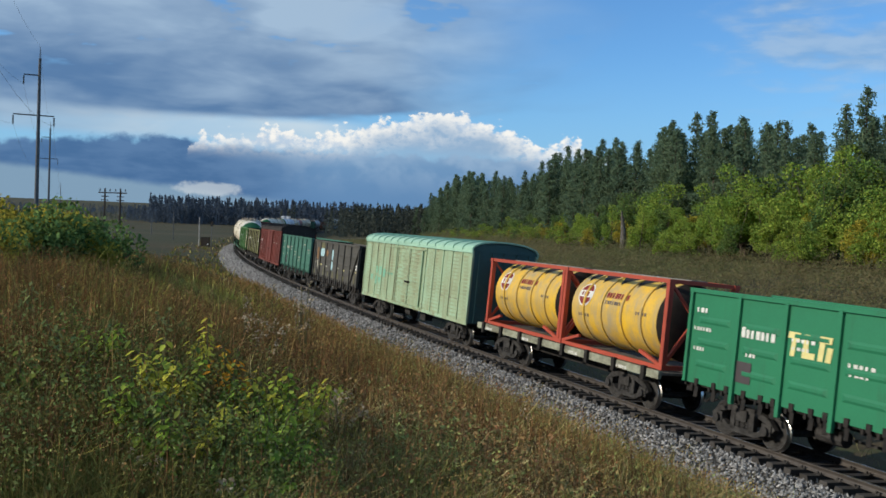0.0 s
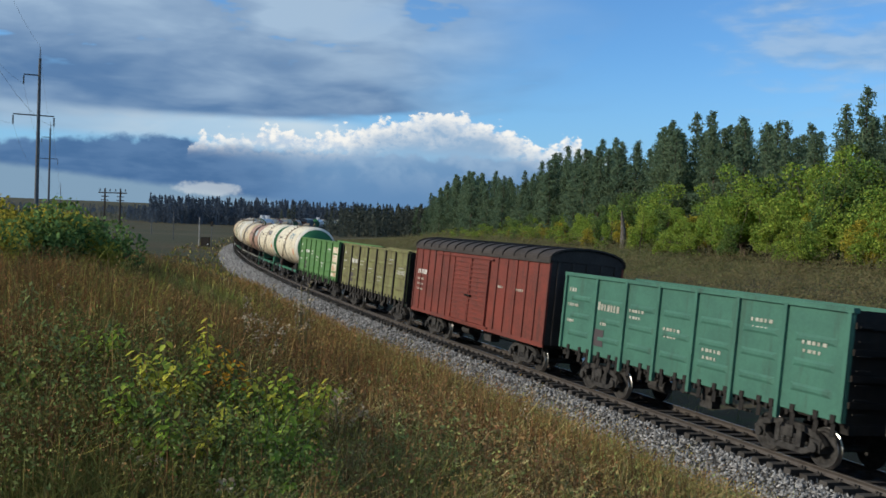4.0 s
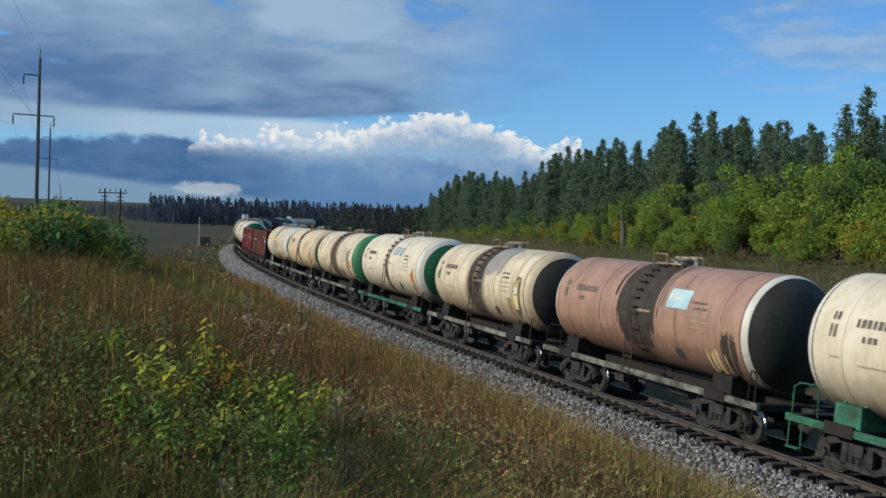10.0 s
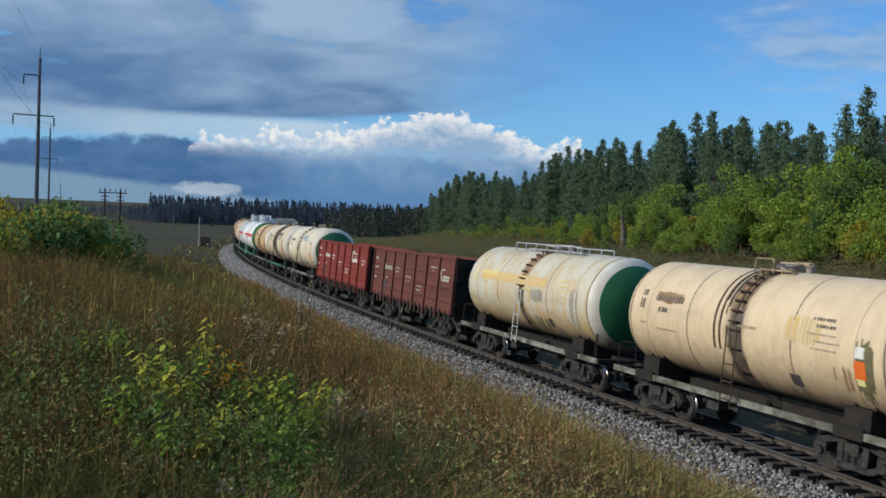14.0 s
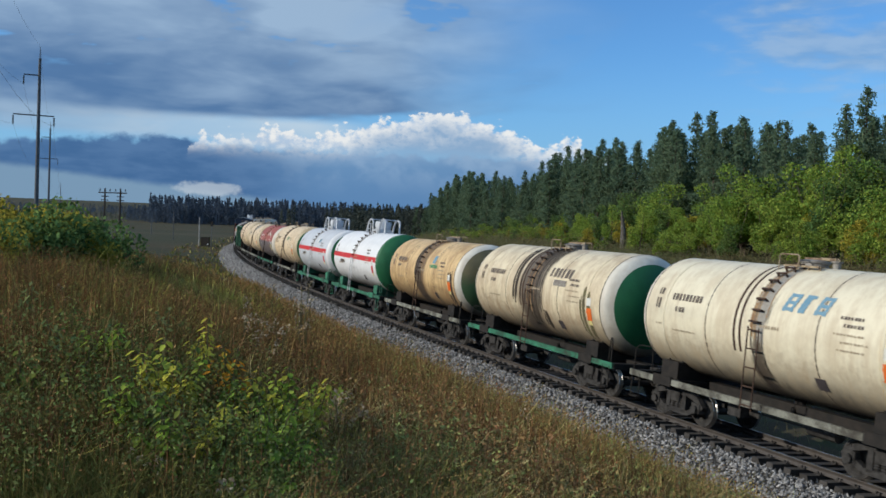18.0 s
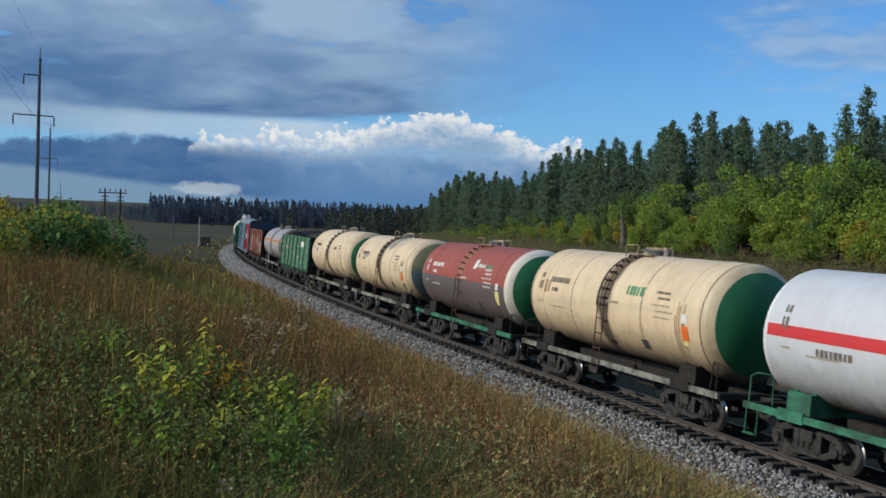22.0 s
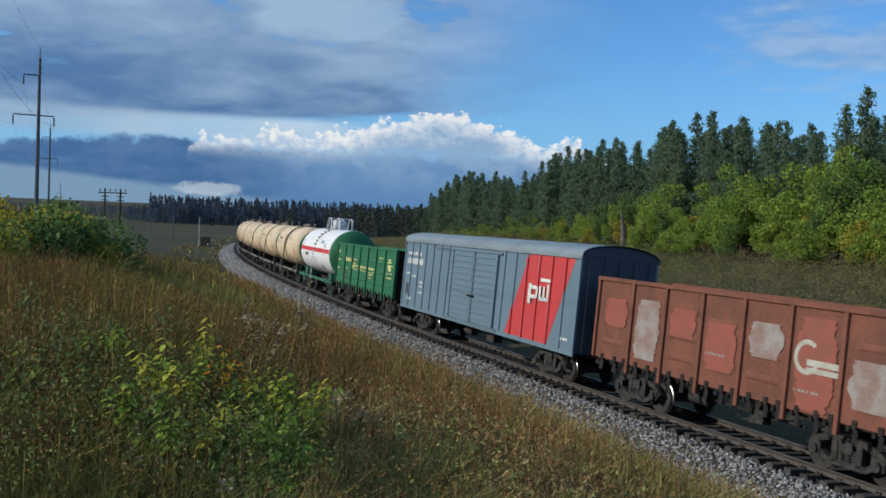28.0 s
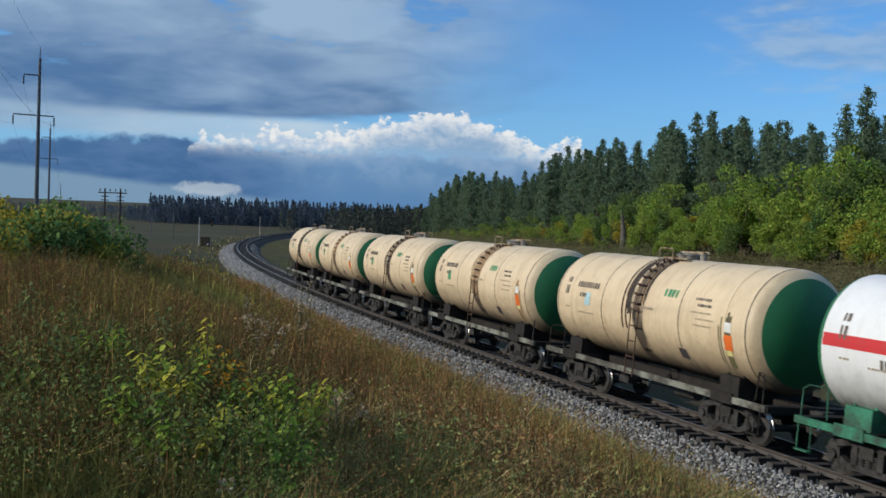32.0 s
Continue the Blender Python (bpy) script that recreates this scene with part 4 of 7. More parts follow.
def spaced(lo, hi, fine_lo, fine_hi, step, grow=1.12):
    mid = list(np.arange(fine_lo, fine_hi + step, step))
    out, s = [], step
    x = mid[-1]
    while x < hi:
        s *= grow
        x += s
        out.append(min(x, hi))
    pre, s, x = [], step, mid[0]
    while x > lo:
        s *= grow
        x -= s
        pre.append(max(x, lo))
    return np.array(pre[::-1] + mid + out)


def build_ground():
    xs = spaced(-4600, 4600, -55, 60, 0.8)
    ys = spaced(-900, 4600, -12, 130, 0.8)
    gx, gy = np.meshgrid(xs, ys)
    z = ground_z(gx, gy)
    v = np.stack([gx.ravel(), gy.ravel(), z.ravel()], 1)
    nx, ny = len(xs), len(ys)
    i = (np.arange(ny - 1)[:, None] * nx + np.arange(nx - 1)[None]).ravel()
    f = np.stack([i, i + 1, i + 1 + nx, i + nx], 1)
    ob = new("ground", arrays("ground", v, f, M_GROUND, True))
    tagged(ob, "rough autumn grassland with a grassy bank above the track", "ground", kind="structure")


build_ground()

# ---------------------------------------------------------------- permanent way
M_BALLAST = mat("crushed grey ballast", (0.062, 0.058, 0.054), 0.9, (0.020, 0.019, 0.018), 9, 26, 1.0, bump=1.0, world=True, spec=0.2)
M_STONE = mat("ballast stone", (0.265, 0.263, 0.262), 0.9, (0.11, 0.11, 0.11), 6, 40, 0.7, island=0.65, world=True, spec=0.2)
M_OILY = mat("oily ballast between rails", (0.032, 0.029, 0.027), 0.9, (0.016, 0.015, 0.014), 5, 30, 0.8, bump=0.9, world=True, spec=0.2)
M_SLEEPER = mat("weathered tarred sleeper", (0.06, 0.056, 0.053), 0.9, (0.04, 0.036, 0.033), 4, 40, 0.8, obj=0.25, bump=0.5)
M_RAIL = mat("brown rail steel", (0.065, 0.055, 0.048), 0.6, (0.04, 0.033, 0.03), 4, 30, 0.8, spec=0.5)
M_RAILTOP = mat("worn rail head", (0.5, 0.48, 0.46), 0.35, (0.3, 0.28, 0.26), metal=0.9, bump=0.05)


def sweep(prof, s0, s1, step, closed=False):
    """A strip along the track through profile points (l, z)."""
    ss = np.arange(s0, s1 + step, step)
    v = []
    for s in ss:
        for l, z in prof:
            v.append(tuple(on_track(s, l, z)[0]))
    k = len(prof)
    f = []
    for i in range(len(ss) - 1):
        for j in range(k if closed else k - 1):
            j2 = (j + 1) % k
            f.append((i * k + j, i * k + j2, (i + 1) * k + j2, (i + 1) * k + j))
    return np.array(v), np.array(f)


def build_track():
    t = tagged(new("railway_track"), "single curved railway track on old dark sleepers", "railway track", kind="structure")
    v, f = sweep([(3.7, -1.35), (3.3, -1.05), (2.0, -.42), (1.65, -.33), (1.35, -.34), (.9, -.36), (-.9, -.36), (-1.35, -.34), (-1.7, -.33), (-2.1, -.42), (-3.6, -1.2)], -460, 560, 1.0)
    part("ballast_bed", arrays("ballast_bed", v, f, M_BALLAST, True), None, t)
    v, f = sweep([(1.3, -.325), (.9, -.30), (.3, -.29), (-.3, -.29), (-.9, -.30), (-1.3, -.325)], -460, 560, 1.0)
    part("oily_ballast", arrays("oily_ballast", v, f, M_OILY, True), None, t)
    prof = [(-.065, -.165), (.065, -.165), (.065, -.15), (.012, -.135), (.012, -.045), (.036, -.035), (.036, -.004), (.03, 0), (-.03, 0), (-.036, -.004), (-.036, -.035), (-.012, -.045), (-.012, -.135), (-.065, -.15)]
    for side in (.79, -.79):
        v, f = sweep([(side + a, b) for a, b in prof], -460, 560, 1.5, True)
        r = part("rail", arrays("rail", v, f, M_RAIL), None, t)
        v, f = sweep([(side - .028, .0015), (side + .028, .0015)], -460, 560, 1.5)
        part("rail_head", arrays("rail_head", v, f, M_RAILTOP), None, r)
    rnd = random.Random(4)
    meshes = []
    for k in range(5):
        b = Bits()
        w, l = .12 + rnd.uniform(-.01, .015), 1.36 + rnd.uniform(-.03, .05)
        b.box(-w, w, -l, l, -.31, -.165)
        b.v = [(x + rnd.uniform(-.012, .012), y + rnd.uniform(-.03, .03), z + rnd.uniform(-.006, .0)) for x, y, z in b.v]
        for y in (-.79, .79):
            b.box(-.09, .09, y - .17, y + .17, -.168, -.150)
            for dx in (-.05, .05):
                b.box(dx - .018, dx + .018, y + .07, y + .11, -.15, -.10).box(dx - .018, dx + .018, y - .11, y - .07, -.15, -.10)
        meshes.append(b.mesh("sleeper", M_SLEEPER))
    s, i = -6.0, 0
    rest = Bits()
    while s < 330:
        if s < 130:
            part("sleeper", rnd.choice(meshes), None, t, at=rolling(s) @ pose(0, rnd.uniform(-.04, .04), rnd.uniform(-.012, .006), 0, 0, rnd.uniform(-1.2, 1.2)))
        else:
            m = rolling(s)
            k = len(rest.v)
            rest.box(-.12, .12, -1.38, 1.38, -.31, -.165)
            rest.v[k:] = [tuple(m @ Vector(q)) for q in rest.v[k:]]
        s += .545 + rnd.uniform(-.02, .02)
    ob = part("far_sleepers", rest, M_SLEEPER, t)
    ob["kind"] = "stuff"


def build_stones():
    """Loose stones on the shoulder of the ballast."""
    rg = np.random.default_rng(8)
    n = 57000
    s = -3 + 185 * rg.random(n) ** 2.1
    l = np.where(rg.random(n) < .86, 1.25 + 2.5 * rg.random(n) ** .85, rg.uniform(-3.6, 1.2, n))
    z = np.interp(l, (-3.6, -2.1, -1.7, -1.3, 1.3, 1.65, 2.0, 3.3, 3.7), (-1.2, -.42, -.33, -.32, -.32, -.33, -.42, -1.05, -1.3))
    a = np.interp(s, S_, A_)
    x, y = np.interp(s, S_, X_), np.interp(s, S_, Y_)
    e = l - .76
    ll, zz = e * _c - z * _s, z * _c + e * _s
    P = np.stack([x - np.sin(a) * ll, y + np.cos(a) * ll, zz], 1)
    base = np.array([(1, 0, 0), (-1, 0, 0), (0, 1, 0), (0, -1, 0), (0, 0, 1), (0, 0, -1)], float)
    tri = np.array([(0, 2, 4), (2, 1, 4), (1, 3, 4), (3, 0, 4), (2, 0, 5), (1, 2, 5), (3, 1, 5), (0, 3, 5)])
    sz = rg.uniform(.03, .075, (n, 1, 1)) * np.interp(s, (60, 180), (1, 1.9))[:, None, None]
    q = base[None] * sz * rg.uniform(.6, 1.3, (n, 6, 3)) + rg.normal(0, .3, (n, 6, 3)) * sz
    v = (q + P[:, None]).reshape(-1, 3)
    f = (tri[None] + 6 * np.arange(n)[:, None, None]).reshape(-1, 3)
    tagged(new("ballast_stones", arrays("ballast_stones", v, f, M_STONE)), "loose broken grey stones on the ballast shoulder", "ballast", kind="stuff")


build_track()
build_stones()

# ---------------------------------------------------------------- foliage helpers
def leaf_mat(name, col, col2, val=0.45, through=0.35, patch=0.25):
    m = bpy.data.materials.new(name)
    m.use_nodes = True
    m.node_tree.nodes.clear()
    N = Net(m.node_tree)
    g = N.n("ShaderNodeNewGeometry")
    r = g.outputs["Random Per Island"]
    v = g.outputs["Position"]
    big = N.noise(v, patch, 3, 0.6)
    c = N.mix(N.step(N.math("ADD", N.math("MULTIPLY", r, 0.5), N.math("MULTIPLY", big, 0.8)), 0.45, 0.9), col, col2)
    hsv = N.n("ShaderNodeHueSaturation")
    N.put(hsv.inputs["Value"], N.math("ADD", N.math("MULTIPLY", N.math("FRACT", N.math("MULTIPLY", r, 9.7)), 2 * val), 1 - val))
    N.put(hsv.inputs["Color"], c)
    d = N.n("ShaderNodeBsdfDiffuse")
    N.put(d.inputs[0], hsv.outputs[0])
    tl = N.n("ShaderNodeBsdfTranslucent")
    N.put(tl.inputs[0], hsv.outputs[0])
    mx = N.n("ShaderNodeMixShader")
    mx.inputs[0].default_value = through
    N.t.links.new(d.outputs[0], mx.inputs[1])
    N.t.links.new(tl.outputs[0], mx.inputs[2])
    out = N.n("ShaderNodeOutputMaterial")
    N.t.links.new(mx.outputs[0], out.inputs[0])
    return m


M_BARK = mat("grey brown bark", (0.13, 0.10, 0.075), 0.95, (0.06, 0.045, 0.035), 6, 30, 0.8, bump=0.8)
M_PINE = leaf_mat("pine needles", (0.12, 0.19, 0.125), (0.155, 0.21, 0.12), 0.4, 0.45)
M_SHRUB = leaf_mat("green shrub leaves", (0.19, 0.315, 0.065), (0.31, 0.365, 0.07), 0.6, 0.5)
M_SHRUBD = leaf_mat("dark shrub leaves", (0.11, 0.20, 0.07), (0.17, 0.23, 0.065), 0.55, 0.45)
M_SHRUBY = leaf_mat("yellowing shrub leaves", (0.42, 0.34, 0.055), (0.26, 0.26, 0.05), 0.45, 0.45)
M_BUSH = leaf_mat("olive bush leaves", (0.10, 0.16, 0.042), (0.32, 0.26, 0.05), 0.55, 0.4, 1.1)
# distance haze is put into this leaf colour as a pale blue-grey
M_FARWOOD = leaf_mat("haze-tinted far spruce", (0.085, 0.115, 0.155), (0.095, 0.12, 0.15), 0.15, 0.4, 0.02)
M_FARWOOD2 = leaf_mat("far mixed wood", (0.075, 0.095, 0.085), (0.095, 0.105, 0.085), 0.3, 0.3, 0.02)


def leaves(centres, size, rg, flat=0.0, aspect=1.0):
    """One quad a leaf at each centre, turned at random."""
    n = len(centres)
    u = rg.normal(size=(n, 3))
    u /= np.linalg.norm(u, axis=1)[:, None]
    w = rg.normal(size=(n, 3))
    w[:, 2] *= (1 - flat)
    w = np.cross(u, w)
    w /= np.linalg.norm(w, axis=1)[:, None] + 1e-9
    s = (size * rg.uniform(.6, 1.3, n))[:, None]
    u, w = u * s * aspect, w * s
    c = np.asarray(centres)
    v = np.stack([c - u * .5, c + w * .35, c + u * .5, c - w * .35], 1).reshape(-1, 3)
    f = np.arange(4 * n).reshape(n, 4)
    return v, f


def pine_mesh(seed, H=15.0):
    """A pine: tapered trunk, whorls of boughs with gaps between them, needles in flat upturned tufts towards their ends."""
    rg = np.random.default_rng(seed)
    trunk = Bits()
    k = 7
    bend = rg.normal(0, .22, (k + 1, 2)).cumsum(0) * .3
    P = [(bend[i, 0] - bend[0, 0], bend[i, 1] - bend[0, 1], H * i / k) for i in range(k + 1)]
    for i in range(k):
        trunk.tube(P[i], P[i + 1], .18 * (1 - i / k) + .025, .18 * (1 - (i + 1) / k) + .025, 7, False)
    pz, pxs, pys = [p[2] for p in P], [p[0] for p in P], [p[1] for p in P]
    cs = []
    z = H * rg.uniform(.06, .14)
    while z < H - .25:
        q = z / H
        reach = H * .17 * min(1.0, (1 - q) * 1.45) ** .9 * (.75 + .25 * min(1, q * 3)) + .12
        a = rg.uniform(0, 2 * math.pi)
        L = reach * rg.uniform(.45, 1.2)
        x0, y0 = np.interp(z, pz, pxs), np.interp(z, pz, pys)
        rise = rg.uniform(.15, .5) + .35 * q
        e = (x0 + math.cos(a) * L, y0 + math.sin(a) * L, z + L * rise)
        trunk.tube((x0, y0, z), e, .03, .01, 4, False)
        for t in np.arange(.3, 1.06, .19 / max(L, .45)):
            m = int(6 + 5 * rg.random())
            c = np.array((x0 + math.cos(a) * L * t, y0 + math.sin(a) * L * t, z + L * rise * t ** 1.3))
            w = (1.15 - t) * .34 * L ** .6 + .09
            cs.append(c + rg.normal(0, 1, (m, 3)) * (w, w, .13) + (0, 0, .06))
        z += rg.uniform(.07, .19) * (1.15 - .35 * q)
    tz = H - rg.random(16) * .8
    cs.append(np.stack([rg.normal(P[-1][0], .04, 16), rg.normal(P[-1][1], .04, 16), tz], 1))
    v, f = leaves(np.concatenate(cs), .19, rg, .35, 2.2)
    return trunk.mesh("trunk", M_BARK), arrays("crown", v, f, M_PINE)


def shrub_mesh(seed, H, R, m, n=3400, size=.24):
    rg = np.random.default_rng(seed)
    b = Bits()
    blobs = []
    for i in range(rg.integers(5, 8)):
        a, q = rg.uniform(0, 2 * math.pi), rg.uniform(.1, .85)
        e = np.array((math.cos(a) * R * q, math.sin(a) * R * q, H * rg.uniform(.45, .86)))
        mid = e * (.45, .45, .5)
        b.tube((0, 0, 0), tuple(mid), .08, .05, 5, False).tube(tuple(mid), tuple(e), .05, .02, 5, False)
        blobs.append((e, R * rg.uniform(.3, .5)))
        for j in range(4):
            a2 = rg.uniform(0, 2 * math.pi)
            e2 = mid + np.array((math.cos(a2), math.sin(a2), rg.uniform(-.3, .8))) * R * rg.uniform(.3, .7)
            e2[2] = max(e2[2], H * .1)
            b.tube(tuple(mid), tuple(e2), .03, .012, 4, False)
            blobs.append((e2, R * rg.uniform(.22, .4)))
    cs = []
    for e, r in blobs:
        k = int(n / len(blobs))
        d = rg.normal(size=(k, 3))
        d /= np.linalg.norm(d, axis=1)[:, None]
        cs.append(e + d * (r * rg.uniform(.35, 1.1, k) ** .6)[:, None] * (1, 1, .85))
    c = np.concatenate(cs)
    c = c[c[:, 2] > .15]
    v, f = leaves(c, size, rg, .2)
    return b.mesh("trunk", M_BARK), arrays("crown", v, f, m)


def tree_thing(name, meshes, label, cat, group):
    t = tagged(new(name), label, cat, group)
    part("trunk", meshes[0], None, t)
    part("crown", meshes[1], None, t)
    return t


def stand(kind_list, places):
    """Copies of the kinds at places (x, y, scale)."""
    rnd = random.Random(12)
    used = set()
    zs = ground_z(np.array([p[0] for p in places]), np.array([p[1] for p in places]))
    for (x, y, sc), z in zip(places, zs):
        k = rnd.choice(kind_list)
        m = pose(x, y, float(z) - .15, rnd.uniform(-2, 2), rnd.uniform(-2, 2), rnd.uniform(0, 360))
        if k not in used:
            used.add(k)
            k.scale = (sc, sc, sc * rnd.uniform(.92, 1.1))
            k.matrix_basis = m @ Matrix.Diagonal((*k.scale, 1))
        else:
            old = tuple(k.scale)
            k.scale = (sc, sc, sc * rnd.uniform(.92, 1.1))
            c = copy_thing(k, m)
            k.scale = old
    for k in kind_list:
        if k not in used:
            for o in (*k.children_recursive, k):
                bpy.data.objects.remove(o)


def along(s, d):
    """Place beside the track: s along, d across to the wood's side."""
    p, a = on_track(s, 0, 0)
    return p.x + math.sin(a) * d, p.y - math.cos(a) * d


def ground_at(x, y):
    return float(ground_z(np.array([x]), np.array([y]))[0])


def skyline(x, y):
    """How high the wood reaches over the eye's level at a bearing, in degrees."""
    az = np.degrees(np.arctan2(x, y))
    return np.interp(az, (-2, .8, 3.2, 4.5, 6.4, 9.5, 12.3, 16.6, 18.6, 20.6, 21.4, 23, 25, 32), (.8, 3.3, 3.6, 2.9, 4.7, 5.8, 6.6, 7.7, 8.0, 6.4, 7.5, 8.2, 8.6, 9.2))


def build_woods():
    rnd = random.Random(5)
    pines = [tree_thing("pine", pine_mesh(20 + i, h), "tall dark green pine at the edge of the wood", "tree", "pines of the wood") for i, h in enumerate((15, 15.5, 15, 15.5, 15, 15.5, 15))]
    places = []
    for row, d in enumerate((57, 60, 65, 71)):
        s = 25.0 + row * 1.5
        while s < 335:
            x, y = along(s, d - max(0.0, s - 215) * .16 + rnd.uniform(-2.5, 2.5))
            dist = math.hypot(x, y)
            need = dist * math.tan(radians(float(skyline(x, y)))) + EYE_H - ground_at(x, y)
            places.append((x, y, min(max(need, 5.0), 22.0) / 17.2 * rnd.choice((.74, .84, .92, .98, 1.03))))
            s += rnd.uniform(1.7, 3.2) * (1 + s / 300) * (1 if row < 2 else 1.4)
    stand(pines, places)
    kinds = [tree_thing("shrub", shrub_mesh(60 + i, h, r, m, 6500, .235), lab, "bush", "bushes along the wood") for i, (h, r, m, lab) in enumerate((
        (8.0, 2.6, M_SHRUB, "leafy green bush beside the meadow"), (9.0, 2.7, M_SHRUB, "leafy green bush beside the meadow"),
        (7.0, 2.4, M_SHRUB, "leafy green bush beside the meadow"), (8.0, 2.5, M_SHRUBD, "dark green bush before the pines"),
        (6.2, 2.2, M_SHRUBY, "yellowing autumn bush before the pines")))]
    places = []
    for row, d in enumerate((45, 49.5, 54)):
        s = 30.0 + row
        while s < 275:
            x, y = along(s, d + rnd.uniform(-2.4, 2.4))
            k = np.interp(s, (25, 60, 80, 105, 130, 170, 230), (1.6, 1.52, 1.36, 1.1, .72, .66, .45)) * (0.50 + .25 * row) * rnd.uniform(.68, 1.12)
            places.append((x, y, k))
            s += rnd.uniform(1.9, 3.6) * (1 + s / 400)
    stand(kinds, places)


def spruce_cloud(places, rg, m, name, label, H=15.0):
    """Many far trees in one object: jagged cones of small cards."""
    V, F, k = [], [], 0
    for x, y, z, h in places:
        n = 90
        q = rg.random(n) ** .75
        a = rg.uniform(0, 2 * math.pi, n)
        r = (1 - q) * h * .19 * rg.uniform(.4, 1.15, n) + .08
        c = np.stack([x + np.cos(a) * r, y + np.sin(a) * r, z + q * h], 1)
        v, f = leaves(c, h * .075, rg, .3, 1.3)
        V.append(v)
        F.append(f + k)
        k += len(v)
        tip = np.array([(x - h * .035, y, z), (x + h * .035, y, z), (x + .03, y, z + h * 1.06), (x - .03, y, z + h * 1.06)])
        if h > 9:
            V.append(tip)
            F.append(np.array([(0, 1, 2, 3)]) + k)
            k += 4
    ob = new(name, arrays(name, np.concatenate(V), np.concatenate(F), m))
    tagged(ob, label, "forest", kind="stuff")


def build_far_woods():
    rg = np.random.default_rng(31)

    def row(az0, az1, d0, d1, n, h0, h1, m, name, label):
        az = np.radians(rg.uniform(az0, az1, n))
        d = rg.uniform(d0, d1, n)
        x, y = np.sin(az) * d, np.cos(az) * d
        s, l = side_of(x, y)
        ok = np.abs(l) > 12
        x, y, d = x[ok], y[ok], d[ok]
        z = ground_z(x, y)
        spruce_cloud(zip(x, y, z, h0 + (h1 - h0) * rg.random(len(x)) ** 1.4), rg, m, name, label)
    # the next three rows use the leaf colour with haze painted in
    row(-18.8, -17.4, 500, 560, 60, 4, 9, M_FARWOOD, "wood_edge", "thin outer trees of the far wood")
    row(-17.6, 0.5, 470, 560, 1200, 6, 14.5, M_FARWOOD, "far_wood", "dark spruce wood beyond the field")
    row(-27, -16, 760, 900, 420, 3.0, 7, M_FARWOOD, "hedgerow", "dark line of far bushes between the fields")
    row(-26, -13.5, 520, 600, 260, 2.0, 4.5, M_FARWOOD2, "field_scrub", "low scrub at the far edge of the field")
    row(-10, 3.5, 300, 400, 600, 7, 11, M_FARWOOD2, "bend_wood", "mixed dark wood beyond the bend")


build_woods()
build_far_woods()


# ---------------------------------------------------------------- poles
M_CONC = mat("grey weathered concrete", (0.13, 0.14, 0.15), 0.9, (0.07, 0.075, 0.08), 3, 30, 0.7)
M_PALE = mat("pale concrete", (0.45, 0.44, 0.42), 0.9, (0.3, 0.3, 0.28), 3, 30, 0.7)
M_TAR = mat("tarred wooden pole", (0.05, 0.042, 0.036), 0.9, (0.03, 0.026, 0.022), 4, 30, 0.7)
M_INS = mat("dark glass insulator", (0.05, 0.06, 0.06), 0.3)
M_WIRE = mat("dull wire", (0.06, 0.06, 0.06), 0.6)


def power_pole(x, y, top, base, turn):
    p = tagged(new("power_pole"), "tall grey concrete power line pole with cross arms", "power pole", "poles of the power line")
    p.matrix_basis = pose(x, y, base, 0, 0, turn)
    H = top - base
    part("shaft", Bits().tube((0, 0, -1), (0, 0, H - 1.5), .3, .17, 12).tube((0, 0, H - 1.5), (0, 0, H), .06, .03, 6), M_CONC, p, smooth=True)
    for z, x0, x1 in ((H - 3.6, -1.8, 0), (H - 8.6, -2.9, 1.8)):
        arm = part("cross_arm", Bits().bar((x0, 0, z), (x1, 0, z), .12, .14), M_TAR, p)
        for q in (x0, x1):
            if q == 0:
                continue
            part("insulator_string", Bits().lathe([(z - 1.25 + .1 * i, .05 if i % 2 else .12) for i in range(12)], "z", 8, (q, 0, 0)), M_INS, arm)
    return p


def build_poles():
    a, b, c = (-51.3, 117.0), (-93.6, 220.0), (-309.5, 750.0)
    tops = EYE_H + 20.0
    turn = 22
    power_pole(*a, tops, ground_at(*a), turn)
    power_pole(*b, tops, ground_at(*b), turn)
    power_pole(*c, tops, ground_at(*c), turn)
    z0 = (-16.0, 20.0)          # the pole that stands nearer than the view
    w = Bits()
    for dx, dz in ((-1.8, -4.8), (-2.9, -9.8), (1.8, -9.8), (0, 0)):
        for p, q, k in ((z0, a, 8), (a, b, 8), (b, c, 10)):
            pts = []
            for i in range(k + 1):
                t = i / k
                sag = 4 * t * (1 - t) * (2.0 if p is not b else 6.0)
                pts.append((p[0] + (q[0] - p[0]) * t + dx * .93, p[1] + (q[1] - p[1]) * t + dx * .36, tops + dz - sag))
            w.path(pts, .012, 3)
    tagged(new("power_line_wires", w.mesh("wires", M_WIRE)), "thin sagging wires of the power line", "wires")


def small_pole(x, y, h, m, label, arms=0, r=.11):
    z = ground_at(x, y)
    p = tagged(new("trackside_pole"), label, "pole", "small poles in the field")
    p.matrix_basis = pose(x, y, z)
    part("shaft", Bits().tube((0, 0, -.6), (0, 0, h), r, r * .75, 9), m, p, smooth=True)
    for i in range(arms):
        part("cross_arm", Bits().bar((-.9, 0, h - .4 - .6 * i), (.9, 0, h - .4 - .6 * i), .1), M_TAR, p)
    return p


